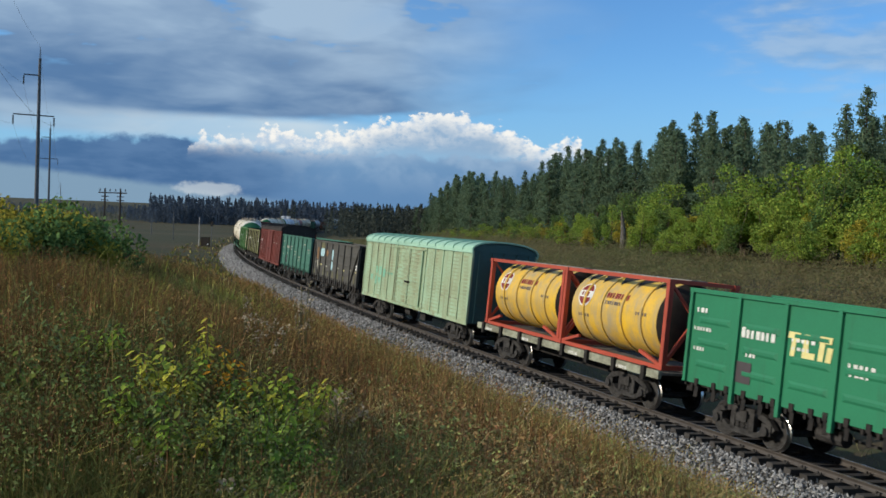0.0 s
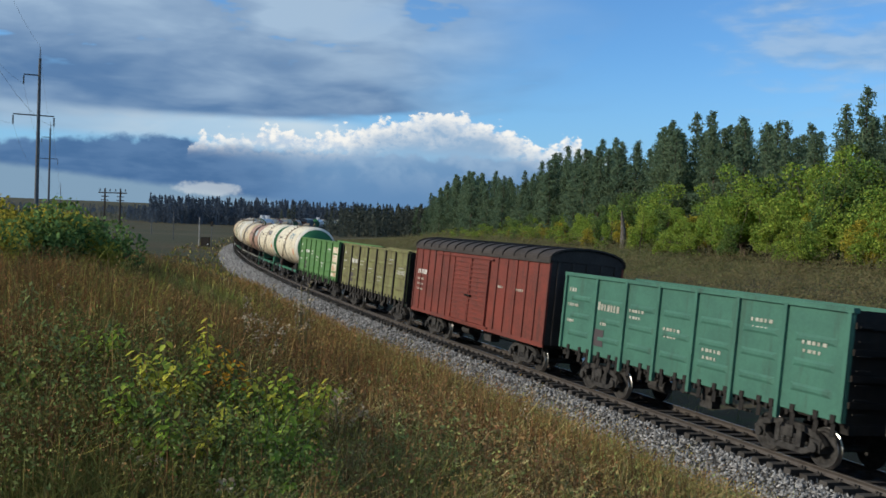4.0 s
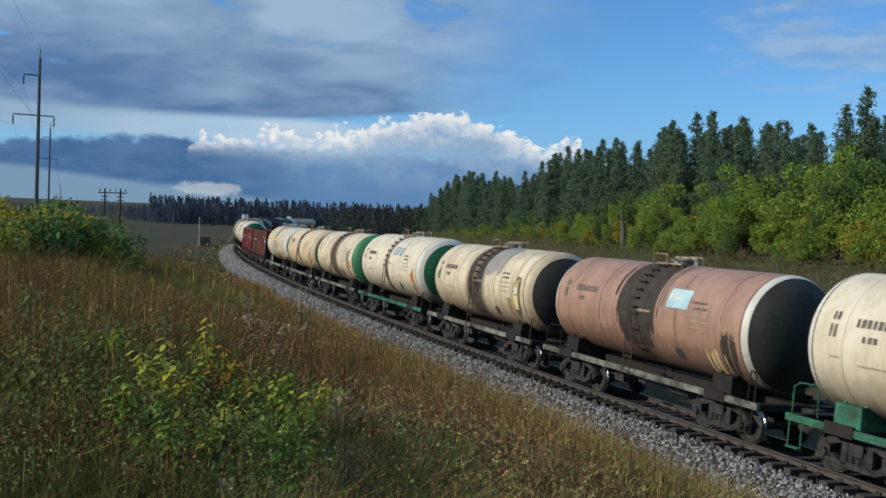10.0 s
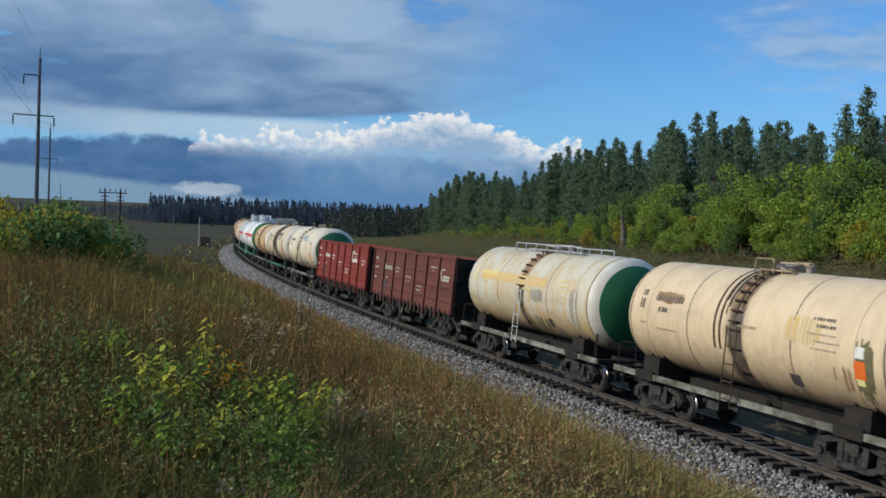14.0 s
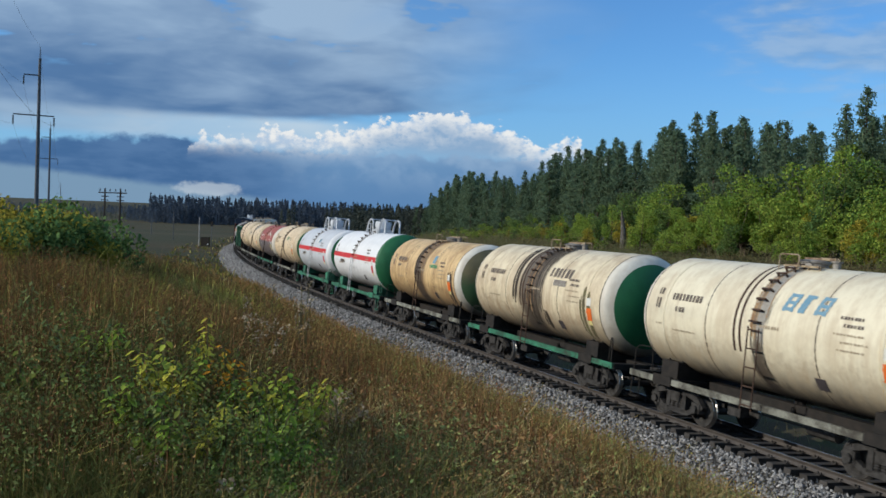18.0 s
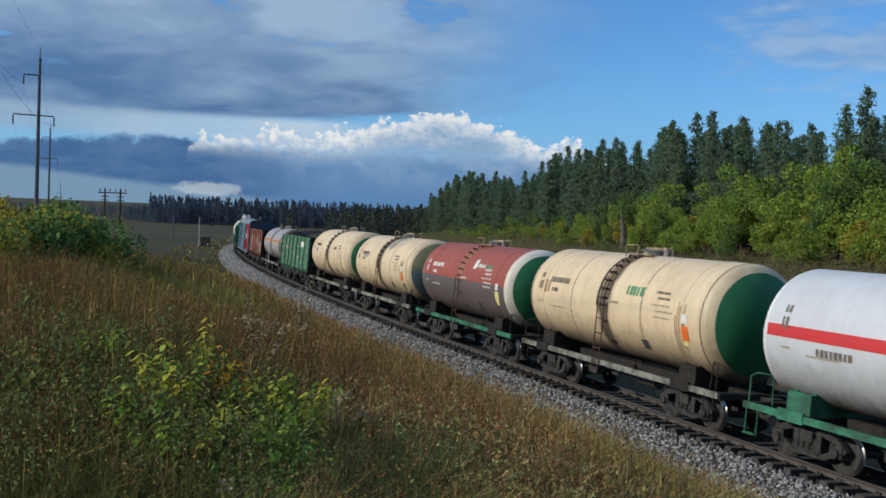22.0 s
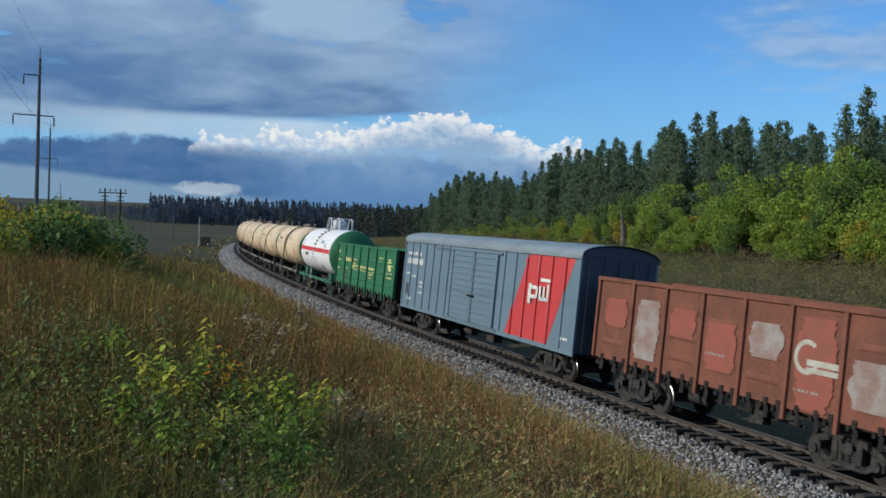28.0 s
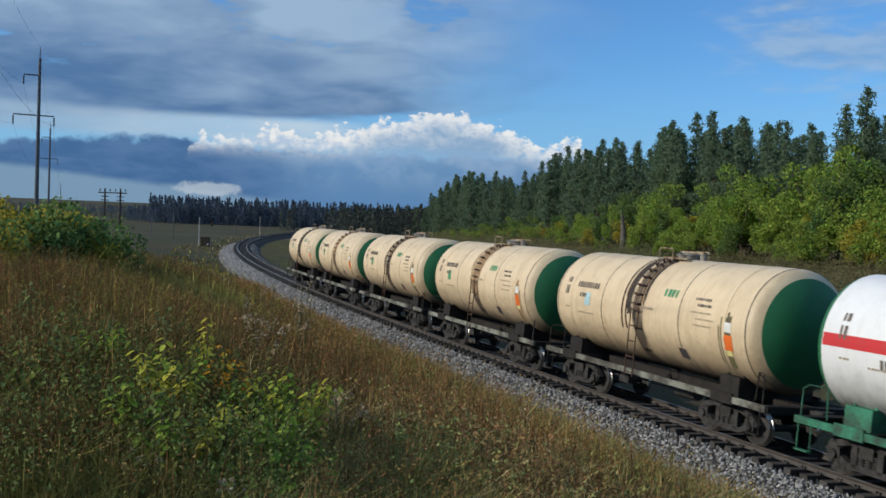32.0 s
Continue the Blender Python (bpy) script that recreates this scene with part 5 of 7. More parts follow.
def build_small_poles():
    for x, y, h, m in ((-118.44, 300, 8.5, M_PALE), (-78.53, 250, 4.4, M_CONC), (-60.99, 210, 6.2, M_CONC), (-46.73, 178, 5.6, M_PALE), (-61.25, 310, 6.0, M_PALE), (-67.1, 300, 5.0, M_CONC), (-61.6, 330, 5, M_CONC)):
        small_pole(x, y, h, m, "slim concrete post standing in the field" if m is M_CONC else "pale concrete post standing in the field")
    # wooden double pole with cross arms
    x, y = -107.0, 300
    z = ground_at(x, y)
    p = tagged(new("double_pole"), "dark wooden double pole joined by cross arms", "power pole")
    p.matrix_basis = pose(x, y, z)
    for dx in (-2.5, 2.5):
        part("shaft", Bits().tube((dx, 0, -1), (dx, 0, 13.0), .34, .26, 9), M_TAR, p)
        part("cross_arm", Bits().bar((dx - 2.1, 0, 11.6), (dx + 2.1, 0, 11.6), .36), M_TAR, p)
        for z in (9.2, 10.4):
            part("step_bar", Bits().bar((dx - 1.2, 0, z), (dx + 1.2, 0, z), .24), M_TAR, p)
        for q in (-1.6, 1.6):
            part("insulator", Bits().tube((dx + q, 0, 12.0), (dx + q, 0, 12.9), .2, .14, 8), M_INS, p)
    part("tie_beam", Bits().bar((-2.5, 0, 11.6), (2.5, 0, 11.6), .32), M_TAR, p)
    # signal mast with its cabinet
    x, y = -44.85, 180
    z = ground_at(x, y)
    p = tagged(new("signal_mast"), "small railway signal mast seen from behind", "railway signal")
    p.matrix_basis = pose(x, y, z)
    part("mast", Bits().tube((0, 0, -.3), (0, 0, 4.6), .08, n=9), M_CONC, p)
    part("signal_head", Bits().box(-.22, .22, -.12, .12, 3.9, 4.8), M_TAR, p)
    c = tagged(new("relay_cabinet"), "dark metal relay cabinet beside the signal mast", "cabinet")
    x, y = -45.8, 179
    c.matrix_basis = pose(x, y, ground_at(x, y))
    part("body", Bits().box(-.8, .8, -.45, .45, 0, 1.7), M_TAR, c)
    part("lid", Bits().box(-.86, .86, -.5, .5, 1.7, 1.78), M_TAR, c)
    part("plate", Bits().box(.5, .75, -.47, -.45, .3, .6), M_PALE, c)


def dead_trunk(x, y, h):
    t = tagged(new("dead_trunk"), "broken grey dead tree trunk before the bushes", "tree trunk")
    t.matrix_basis = pose(x, y, ground_at(x, y) - .2, 0, -3, 0)
    b = Bits().tube((0, 0, 0), (.1, 0, h * .5), .46, .36, 9).tube((.1, 0, h * .5), (-.1, 0, h), .36, .10, 9)
    part("trunk", b, mat("silver dead wood", (0.17, 0.16, 0.145), 0.9, (0.06, 0.05, 0.042), 3, 20, 0.9, bump=0.6), t, smooth=True)
    part("branch_stub", Bits().tube((0, 0, h * .62), (.7, .1, h * .8), .08, .03, 6).tube((0, 0, h * .75), (-.4, 0, h * .9), .06, .02, 6), M_BARK, t)


dead_trunk(23.6, 122.0, 5.6)
build_poles()
build_small_poles()
# ---------------------------------------------------------------- grass and weeds
def grass_mat(name, cols, patch, val=0.45, through=0.22):
    """Blade colours: patches over the ground, and each blade its own tone."""
    m = bpy.data.materials.new(name)
    m.use_nodes = True
    m.node_tree.nodes.clear()
    N = Net(m.node_tree)
    g = N.n("ShaderNodeNewGeometry")
    r, v = g.outputs["Random Per Island"], g.outputs["Position"]
    v2 = N.scale(v, 1, 1, 0.0)
    a = N.math("ADD", N.noise(v2, patch, 4, 0.65, 0.5), N.math("MULTIPLY", N.math("SUBTRACT", r, 0.5), 0.30))
    c = cols[0]
    edges = (0.42, 0.50, 0.58, 0.66)
    for e, col in zip(edges, cols[1:]):
        c = N.mix(N.step(a, e - .04, e + .04), c, col)
    b = N.noise(v2, patch * 5.2, 3, 0.6)
    hsv = N.n("ShaderNodeHueSaturation")
    k = N.math("ADD", N.math("MULTIPLY", N.math("FRACT", N.math("MULTIPLY", r, 13.7)), 2 * val), 1 - val)
    N.put(hsv.inputs["Value"], N.math("MULTIPLY", k, N.math("ADD", N.math("MULTIPLY", b, 1.1), 0.45)))
    N.put(hsv.inputs["Color"], c)
    d = N.n("ShaderNodeBsdfDiffuse")
    N.put(d.inputs[0], hsv.outputs[0])
    tl = N.n("ShaderNodeBsdfTranslucent")
    N.put(tl.inputs[0], hsv.outputs[0])
    mx = N.n("ShaderNodeMixShader")
    mx.inputs[0].default_value = through
    N.t.links.new(d.outputs[0], mx.inputs[1])
    N.t.links.new(tl.outputs[0], mx.inputs[2])
    out = N.n("ShaderNodeOutputMaterial")
    N.t.links.new(mx.outputs[0], out.inputs[0])
    return m


M_TAN = grass_mat("dry tan grass", ((0.28, 0.275, 0.08), (0.36, 0.285, 0.105), (0.39, 0.29, 0.12), (0.32, 0.205, 0.075), (0.48, 0.41, 0.18)), 0.9, 0.6)
M_RUST = grass_mat("rusty autumn grass", ((0.205, 0.145, 0.05), (0.215, 0.122, 0.046), (0.21, 0.098, 0.041), (0.14, 0.068, 0.034), (0.16, 0.13, 0.048)), 0.4)
M_PALE_GRASS = grass_mat("yellow-green grass", ((0.38, 0.37, 0.08), (0.48, 0.45, 0.10), (0.44, 0.37, 0.11), (0.30, 0.32, 0.08), (0.52, 0.46, 0.15)), 0.5)
M_STRAW = grass_mat("bright straw", ((0.460, 0.414, 0.156), (0.534, 0.432, 0.193), (0.570, 0.442, 0.221), (0.478, 0.338, 0.147), (0.644, 0.564, 0.294)), 0.9, 0.5)
M_OLIVE = grass_mat("olive grass", ((0.085, 0.119, 0.034), (0.119, 0.128, 0.038), (0.153, 0.149, 0.047), (0.153, 0.119, 0.043), (0.196, 0.157, 0.064)), 0.7, 0.5)
M_WEED = grass_mat("rusty seeding weeds", ((0.238, 0.211, 0.068), (0.289, 0.194, 0.076), (0.306, 0.167, 0.076), (0.264, 0.123, 0.060), (0.340, 0.220, 0.102)), 0.18, 0.55)
M_HERB = grass_mat("low green herbs", ((0.19, 0.25, 0.08), (0.12, 0.17, 0.06), (0.17, 0.19, 0.065), (0.15, 0.21, 0.07), (0.26, 0.28, 0.09)), 0.6, 0.5, 0.35)
M_FRESH = grass_mat("fresh herbs", ((0.32, 0.44, 0.10), (0.22, 0.32, 0.08), (0.36, 0.44, 0.10), (0.30, 0.29, 0.09), (0.42, 0.48, 0.12)), 2.5, 0.6, 0.5)
M_MEADOW = grass_mat("dry meadow", ((0.145, 0.165, 0.078), (0.18, 0.165, 0.088), (0.20, 0.165, 0.09), (0.17, 0.165, 0.08), (0.14, 0.16, 0.078)), 0.09, 0.15, 0.5)


M_SCRUB = grass_mat("dull meadow scrub", ((0.175, 0.190, 0.085), (0.215, 0.185, 0.10), (0.20, 0.180, 0.09), (0.235, 0.19, 0.105), (0.165, 0.190, 0.085)), 0.07, 0.15, 0.5)


def blades(P, h, w, rg, lean=0.35, bend=0.25):
    """Bent tapering blades of two faces each, at places P (n,3)."""
    n = len(P)
    a = rg.uniform(0, 2 * math.pi, n)
    d = np.stack([np.cos(a), np.sin(a), np.zeros(n)], 1)
    b = rg.uniform(0, 2 * math.pi, n)
    l = np.stack([np.cos(b), np.sin(b), np.zeros(n)], 1) * (rg.random(n) ** 1.3 * lean)[:, None]
    h, w = h[:, None], w[:, None]
    up = np.array([0, 0, 1.0])
    mid = P + (up + l) * h * .55
    tip = P + (up + l * (1 + bend * 4)) * h * np.array([1, 1, .97])
    v = np.stack([P - d * w * .5, P + d * w * .5, mid - d * w * .42, mid + d * w * .42, tip - d * w * .12, tip + d * w * .12], 1).reshape(-1, 3)
    k = 6 * np.arange(n)[:, None]
    f = np.concatenate([k + np.array([0, 1, 3, 2]), k + np.array([2, 3, 5, 4])], 0)
    return v, f


def fan(n, r0, r1, az0, az1, rg, power=0.5):
    """Places in a fan before the eye, denser close by."""
    r = r0 * (r1 / r0) ** rg.random(n) if power is None else np.sqrt(r0 ** 2 + (r1 ** 2 - r0 ** 2) * rg.random(n) ** (1 / power * .5))
    a = np.radians(rg.uniform(az0, az1, n))
    return np.sin(a) * r, np.cos(a) * r


def keep_bank(x, y, rg, edge=3.75, soft=0.9):
    s, d = side_of(x, y)
    edge = edge - np.interp(s, (30, 70, 120), (0, .5, 1.4))
    wob = edge + soft * (np.sin(s * .55) * .5 + np.sin(s * 1.7 + 1) * .35 + rg.normal(0, .35, len(s)))
    return (d > wob), s, d


def hill(x, y):
    return np.sin(x * .31 + 1.1) * np.sin(y * .23 + .4) + .6 * np.sin(x * .9 + y * .5) * np.sin(y * .7 - x * .3)


def near(x, y, cx, cy, rx, ry=None):
    """How much a place belongs to a patch round (cx, cy), 0 to 1."""
    return np.exp(-((x - cx) / rx) ** 2 - ((y - cy) / (ry or rx)) ** 2)


def grass_kind(x, y, rg):
    """0 tan, 1 rusty, 2 yellow-green, 3 straw, 4 olive: which grass grows where on the bank."""
    az, r = np.degrees(np.arctan2(x, y)), np.hypot(x, y)
    w = np.stack([
        .55 - .45 * np.interp(az, (-15, -11), (1, 0)) + .5 * np.interp(az, (-9, -4), (0, 1.3)) + .8 * hill(x * 2.7, y * 2.3 + 2) + 2.2 * near(x, y, -.15, 5.6, .55, 1.3),
        .25 + .35 * np.interp(az, (-5, 3), (0, 1)) + 1.5 * near(x, y, -3.2, 18, 4, 12) + 1.8 * near(x, y, -6.0, 13, 3.5, 6) + 1.6 * near(x, y, -.9, 13.5, 1.6, 4) + .9 * np.interp(r, (14, 25), (0, 1)) * np.interp(az, (-13, -9), (0, 1)) - .8 * hill(x * 2.2 + 2, y * 1.9),
        .12 + 6.0 * near(x, y, -6.4, 23.5, 1.9, 4) + 1.2 * near(x, y, -3.4, 10.6, 1.0, 1.6) + .9 * near(x, y, -.5, 7.0, .8, 1.3),
        .02 + 2.2 * near(x, y, .2, 7.3, 1.7, 1.5) + .35 * np.interp(az, (-6, 0), (0, 1)) * (hill(x * 3.3, y * 2.9) > .5),
        .35 - .1 * np.interp(az, (-9, -4), (0, 1)) + 1.1 * np.interp(az, (-14, -8), (1, 0)) * np.interp(r, (8, 13), (1, .3)) + .8 * hill(x * 3.1 - 4, y * 2.5)], 1)
    w = np.clip(w, .03, None) ** 2.6
    w = np.cumsum(w / w.sum(1, keepdims=True), 1)
    return (rg.random(len(x))[:, None] > w).sum(1).clip(0, 4)


GRASSES = (("tan_grass", M_TAN, "long dry tan grass on the bank"), ("rusty_grass", M_RUST, "rust-brown autumn grass on the bank"),
           ("yellow_green_grass", M_PALE_GRASS, "patches of yellow-green grass on the bank"), ("straw_grass", M_STRAW, "bright straw-coloured grass on the bank"), ("olive_grass", M_OLIVE, "low olive grass on the bank"))


def build_grass():
    rg = np.random.default_rng(77)
    sets = [[[], [], 0] for g in GRASSES]

    def put(x, y, h, w, kind, lean, bend):
        P = np.stack([x, y, ground_z(x, y) - .03], 1)
        for i, st in enumerate(sets):
            o = kind == i
            if o.any():
                v, f = blades(P[o], h[o], w[o], rg, lean, bend)
                st[0].append(v), st[1].append(f + st[2])
                st[2] += len(v)
    for n, r0, r1, w0, w1, hmul in ((100000, 2.6, 14, .004, .008, 1.0), (110000, 9, 34, .007, .014, 1.0), (70000, 26, 110, .02, .045, 1.0), (24000, 90, 330, .12, .25, .7)):
        x, y = fan(n, r0, r1, -29, 29, rg, None)
        ok, s, d = keep_bank(x, y, rg)
        ok &= rg.random(n) < np.interp(hill(x * 2.1, y * 1.9 + 1), (-.7, .3), (.25, 1.0)) * (1 - .85 * near(x, y, -1.3, 6.2, .75, .9))
        ok &= (d < 11) | (rg.random(n) < np.interp(np.hypot(x, y), (35, 65), (1, 0)))
        x, y = x[ok], y[ok]
        h = (.26 + .12 * hill(x, y) + .10 * hill(x * 2.7 + 1, y * 2.3) + rg.gamma(3, .07, len(x))) * hmul
        h = np.clip(h, .12, 1.0) * np.interp(np.hypot(x, y), (3, 5, 6.5, 9, 13), (.3, .36, .5, .8, 1.0))
        put(x, y, h, rg.uniform(w0, w1, len(x)), grass_kind(x, y, rg), .35, .25)
    # the bank goes on behind and beside the camera
    n = 60000
    a, r = rg.uniform(np.radians(28), np.radians(332), n), 1.0 + 27 * rg.random(n) ** .8
    x, y = np.sin(a) * r, np.cos(a) * r
    ok, s, d = keep_bank(x, y, rg)
    ok &= np.abs(d) > 2.5
    x, y = x[ok], y[ok]
    put(x, y, np.clip(.2 + .1 * hill(x, y) + rg.gamma(3, .05, len(x)), .1, .7), rg.uniform(.008, .02, len(x)), grass_kind(x, y, rg), .4, .25)
    x, y = rg.uniform(-1.6, 1.6, 5000), rg.uniform(-1.6, 2.7, 5000)
    put(x, y, rg.uniform(.06, .2, 5000), rg.uniform(.005, .009, 5000), grass_kind(x, y, rg), .4, .25)
    # separate arching tufts
    cx, cy = fan(1500, 4.2, 26, -29, 24, rg, None)
    ok, s, d = keep_bank(cx, cy, rg)
    cx, cy = cx[ok], cy[ok]
    kind = grass_kind(cx, cy, rg)
    m = 38
    size = rg.uniform(.6, 1.35, len(cx)) * np.interp(np.hypot(cx, cy), (4, 7, 12), (.42, .75, 1.1))
    x = (cx[:, None] + rg.normal(0, .05, (len(cx), m)) * size[:, None]).ravel()
    y = (cy[:, None] + rg.normal(0, .05, (len(cx), m)) * size[:, None]).ravel()
    h = (rg.uniform(.3, .62, (len(cx), m)) * size[:, None]).ravel()
    put(x, y, h, np.interp(np.hypot(x, y), (4, 26), (.005, .014)), np.repeat(kind, m), .75, .3)
    for (name, m_, label), (v, f, k) in zip(GRASSES, sets):
        tagged(new(name, arrays(name, np.concatenate(v), np.concatenate(f), m_)), label, "grass", kind="stuff")


def seeding(x, y, rg, name, label, m, h0, h1, seeds=9, size=(.015, .07)):
    """Tall weeds: a stem with many small seeds along its upper half."""
    n = len(x)
    P = np.stack([x, y, ground_z(x, y)], 1)
    dist = np.hypot(x, y)
    h = rg.uniform(h0, h1, n) * np.interp(dist, (4, 6, 10), (.35, .55, 1))
    v, f = blades(P, h, np.interp(dist, (4, 70), (.006, .02)), rg, .22, .1)
    top = v.reshape(-1, 6, 3)[:, 4:].mean(1)
    mid = v.reshape(-1, 6, 3)[:, 2:4].mean(1)
    t = rg.uniform(-.2, 1.05, (n, seeds, 1))
    c = mid[:, None] * (1 - t) + top[:, None] * t + rg.normal(0, .035, (n, seeds, 3)) * np.interp(dist, (4, 70), (.8, 1.8))[:, None, None]
    sz = np.repeat(np.interp(dist, (4, 70), size), seeds)
    u, f2 = leaves(c.reshape(-1, 3), 1.0, rg, .0, 1.5)
    q = u.reshape(-1, 4, 3)
    cc = q.mean(1, keepdims=True)
    q = cc + (q - cc) * sz[:, None, None]
    me = arrays(name, np.concatenate([v, q.reshape(-1, 3)]), np.concatenate([f, f2 + len(v)]), m)
    tagged(new(name, me), label, "weeds", kind="stuff")


M_DOCK = grass_mat("dark brown dock", ((0.128, 0.111, 0.038), (0.162, 0.093, 0.043), (0.111, 0.085, 0.034), (0.178, 0.089, 0.043), (0.128, 0.119, 0.043)), 0.5, 0.6)


M_DRYWEED = grass_mat("drying leafy weeds", ((0.25, 0.29, 0.10), (0.21, 0.22, 0.085), (0.32, 0.22, 0.10), (0.26, 0.13, 0.07), (0.36, 0.32, 0.14)), 0.8, 0.55)


def build_weeds():
    rg = np.random.default_rng(5)
    x1, y1 = fan(9000, 4.5, 16, -28, 26, rg, None)
    x2, y2 = fan(15000, 13, 70, -27, 26, rg, None)
    x, y = np.concatenate([x1, x2]), np.concatenate([y1, y2])
    ok, s, d = keep_bank(x, y, rg, 3.4, 1.0)
    ok &= rg.random(len(x)) < np.clip(.5 + .5 * hill(x * .8 + 3, y * .8), .12, 1) * np.interp(np.degrees(np.arctan2(x, y)), (-14, -3), (.35, 1))
    seeding(x[ok], y[ok], rg, "seeding_weeds", "rust-brown seeding weeds standing among the grass", M_WEED, .4, .95)
    x1, y1 = fan(5600, 5.0, 14, -29, -5, rg, None)
    x2, y2 = fan(9000, 11, 60, -28, -3, rg, None)
    x, y = np.concatenate([x1, x2]), np.concatenate([y1, y2])
    ok, s, d = keep_bank(x, y, rg, 4.2, 1.0)
    ok &= rg.random(len(x)) < np.interp(np.degrees(np.arctan2(x, y)) + 5 * hill(x, y), (-12, -2), (1.0, .1))
    seeding(x[ok], y[ok], rg, "dark_dock", "dark brown withered dock on the bank", M_DOCK, .3, .75, 14, (.009, .05))
    x, y = fan(15000, 6.5, 45, -5, 27, rg, None)
    ok, s, d = keep_bank(x, y, rg, 3.6, 1.0)
    ok &= rg.random(len(x)) < np.clip(.4 + .9 * hill(x * 1.9 + 1, y * 1.6), .06, 1)
    seeding(x[ok], y[ok], rg, "leafy_weeds", "olive and brown leafy weeds among the dry grass", M_DRYWEED, .3, .8, 16, (.024, .07))
    s = rg.uniform(4, 75, 7000)           # stragglers creeping on to the ballast
    d = 2.5 + 2.9 * rg.random(7000) ** .6
    ok = rg.random(7000) < np.clip(.5 + .65 * np.sin(s * .42 + 1) * np.sin(s * .17), 0.02, 1) * np.clip((d - 2.2) / 1.6, .05, 1)
    a = np.interp(s, S_, A_)
    e = d - .76
    x, y = np.interp(s, S_, X_) - np.sin(a) * e, np.interp(s, S_, Y_) + np.cos(a) * e
    seeding(x[ok], y[ok], rg, "ballast_weeds", "thin reddish weeds creeping on to the ballast", M_WEED, .35, .95)


def build_herbs():
    rg = np.random.default_rng(15)
    x1, y1 = fan(7600, 4.2, 15, -29, 2, rg, None)
    x2, y2 = fan(4200, 10, 50, -28, 12, rg, None)
    x, y = np.concatenate([x1, x2]), np.concatenate([y1, y2])
    ok, s, d = keep_bank(x, y, rg, 4.4, .8)
    ok &= rg.random(len(x)) < np.clip(.22 - .7 * hill(x * 1.5 - 2, y * 1.4 + 5) + .8 * near(x, y, -1.1, 5.6, .6, .8) + .5 * near(x, y, -3.0, 7.6, 1.0, 1.2), .03, 1) * np.interp(np.degrees(np.arctan2(x, y)), (-9, -6), (1, .1))
    x, y = x[ok], y[ok]
    n, m = len(x), 16
    P = np.stack([x, y, ground_z(x, y)], 1)
    dist = np.hypot(x, y)
    hh = rg.uniform(.2, .6, n)
    t = rg.random((n, m, 1))
    c = P[:, None] + np.concatenate([rg.normal(0, .07, (n, m, 2)), t * hh[:, None, None]], 2)
    u, f = leaves(c.reshape(-1, 3), 1.0, rg, .2, 1.35)
    size = np.repeat(np.interp(dist, (4, 50), (.017, .08)), m)
    q = u.reshape(-1, 4, 3)
    cc = q.mean(1, keepdims=True)
    q = cc + (q - cc) * size[:, None, None]
    # fresher herbs at the foot of the leafy weeds
    n, m = 420, 16
    x, y = rg.normal(-1.02, .17, n), rg.normal(5.3, .32, n)
    P = np.stack([x, y, ground_z(x, y)], 1)
    hh = rg.uniform(.08, .26, n)
    c = P[:, None] + np.concatenate([rg.normal(0, .04, (n, m, 2)), rg.random((n, m, 1)) * hh[:, None, None]], 2)
    u, f2 = leaves(c.reshape(-1, 3), .024, rg, .2, 2.2)
    tagged(new("fresh_herbs", arrays("fresh_herbs", u, f2, M_FRESH)), "fresh light green herbs below the leafy weeds", "herbs", kind="stuff")
    tagged(new("green_herbs", arrays("green_herbs", q.reshape(-1, 3), f, M_HERB)), "patches of low green leafy herbs in the grass", "herbs", kind="stuff")


def build_meadow():
    rg = np.random.default_rng(51)

    def strip(n, s0, s1, d0, d1, p=1.0):
        s = rg.uniform(s0, s1, n)
        d = d0 + (d1 - d0) * rg.random(n) ** p
        a = np.interp(s, S_, A_)
        return np.interp(s, S_, X_) + np.sin(a) * d, np.interp(s, S_, Y_) - np.cos(a) * d, d
    n = 120000
    x, y, d = strip(n, 5, 240, 4.2, 56, .8)
    P = np.stack([x, y, ground_z(x, y) - .03], 1)
    h = np.clip(.26 + .14 * hill(x * .4, y * .4) + rg.gamma(2, .07, n), .12, .9)
    v, f = blades(P, h, rg.uniform(.014, .035, n), rg, .9, .4)
    tagged(new("meadow_grass", arrays("meadow_grass", v, f, M_MEADOW)), "dull olive and brown meadow grass across the track", "grass", kind="stuff")
    # soft clumps of brush, tallest at the foot of the bushes
    m = 9000
    cx, cy, d = strip(m, 22, 225, 20, 47, .6)
    size = np.interp(d, (20, 34, 42, 46), (.25, .6, 1.1, 1.6)) * rg.uniform(.55, 1.3, m)
    k = 26
    q = rg.normal(0, 1, (m, k, 3)) * (size * .55)[:, None, None]
    q[:, :, 2] = np.abs(q[:, :, 2]) * 1.15
    c = np.stack([cx, cy, ground_z(cx, cy)], 1)[:, None] + q
    v, f = leaves(c.reshape(-1, 3), .10, rg, .1, 2.6)
    tagged(new("meadow_brush", arrays("meadow_brush", v, f, M_SCRUB)), "soft dull brown and olive brush at the foot of the bushes", "weeds", kind="stuff")


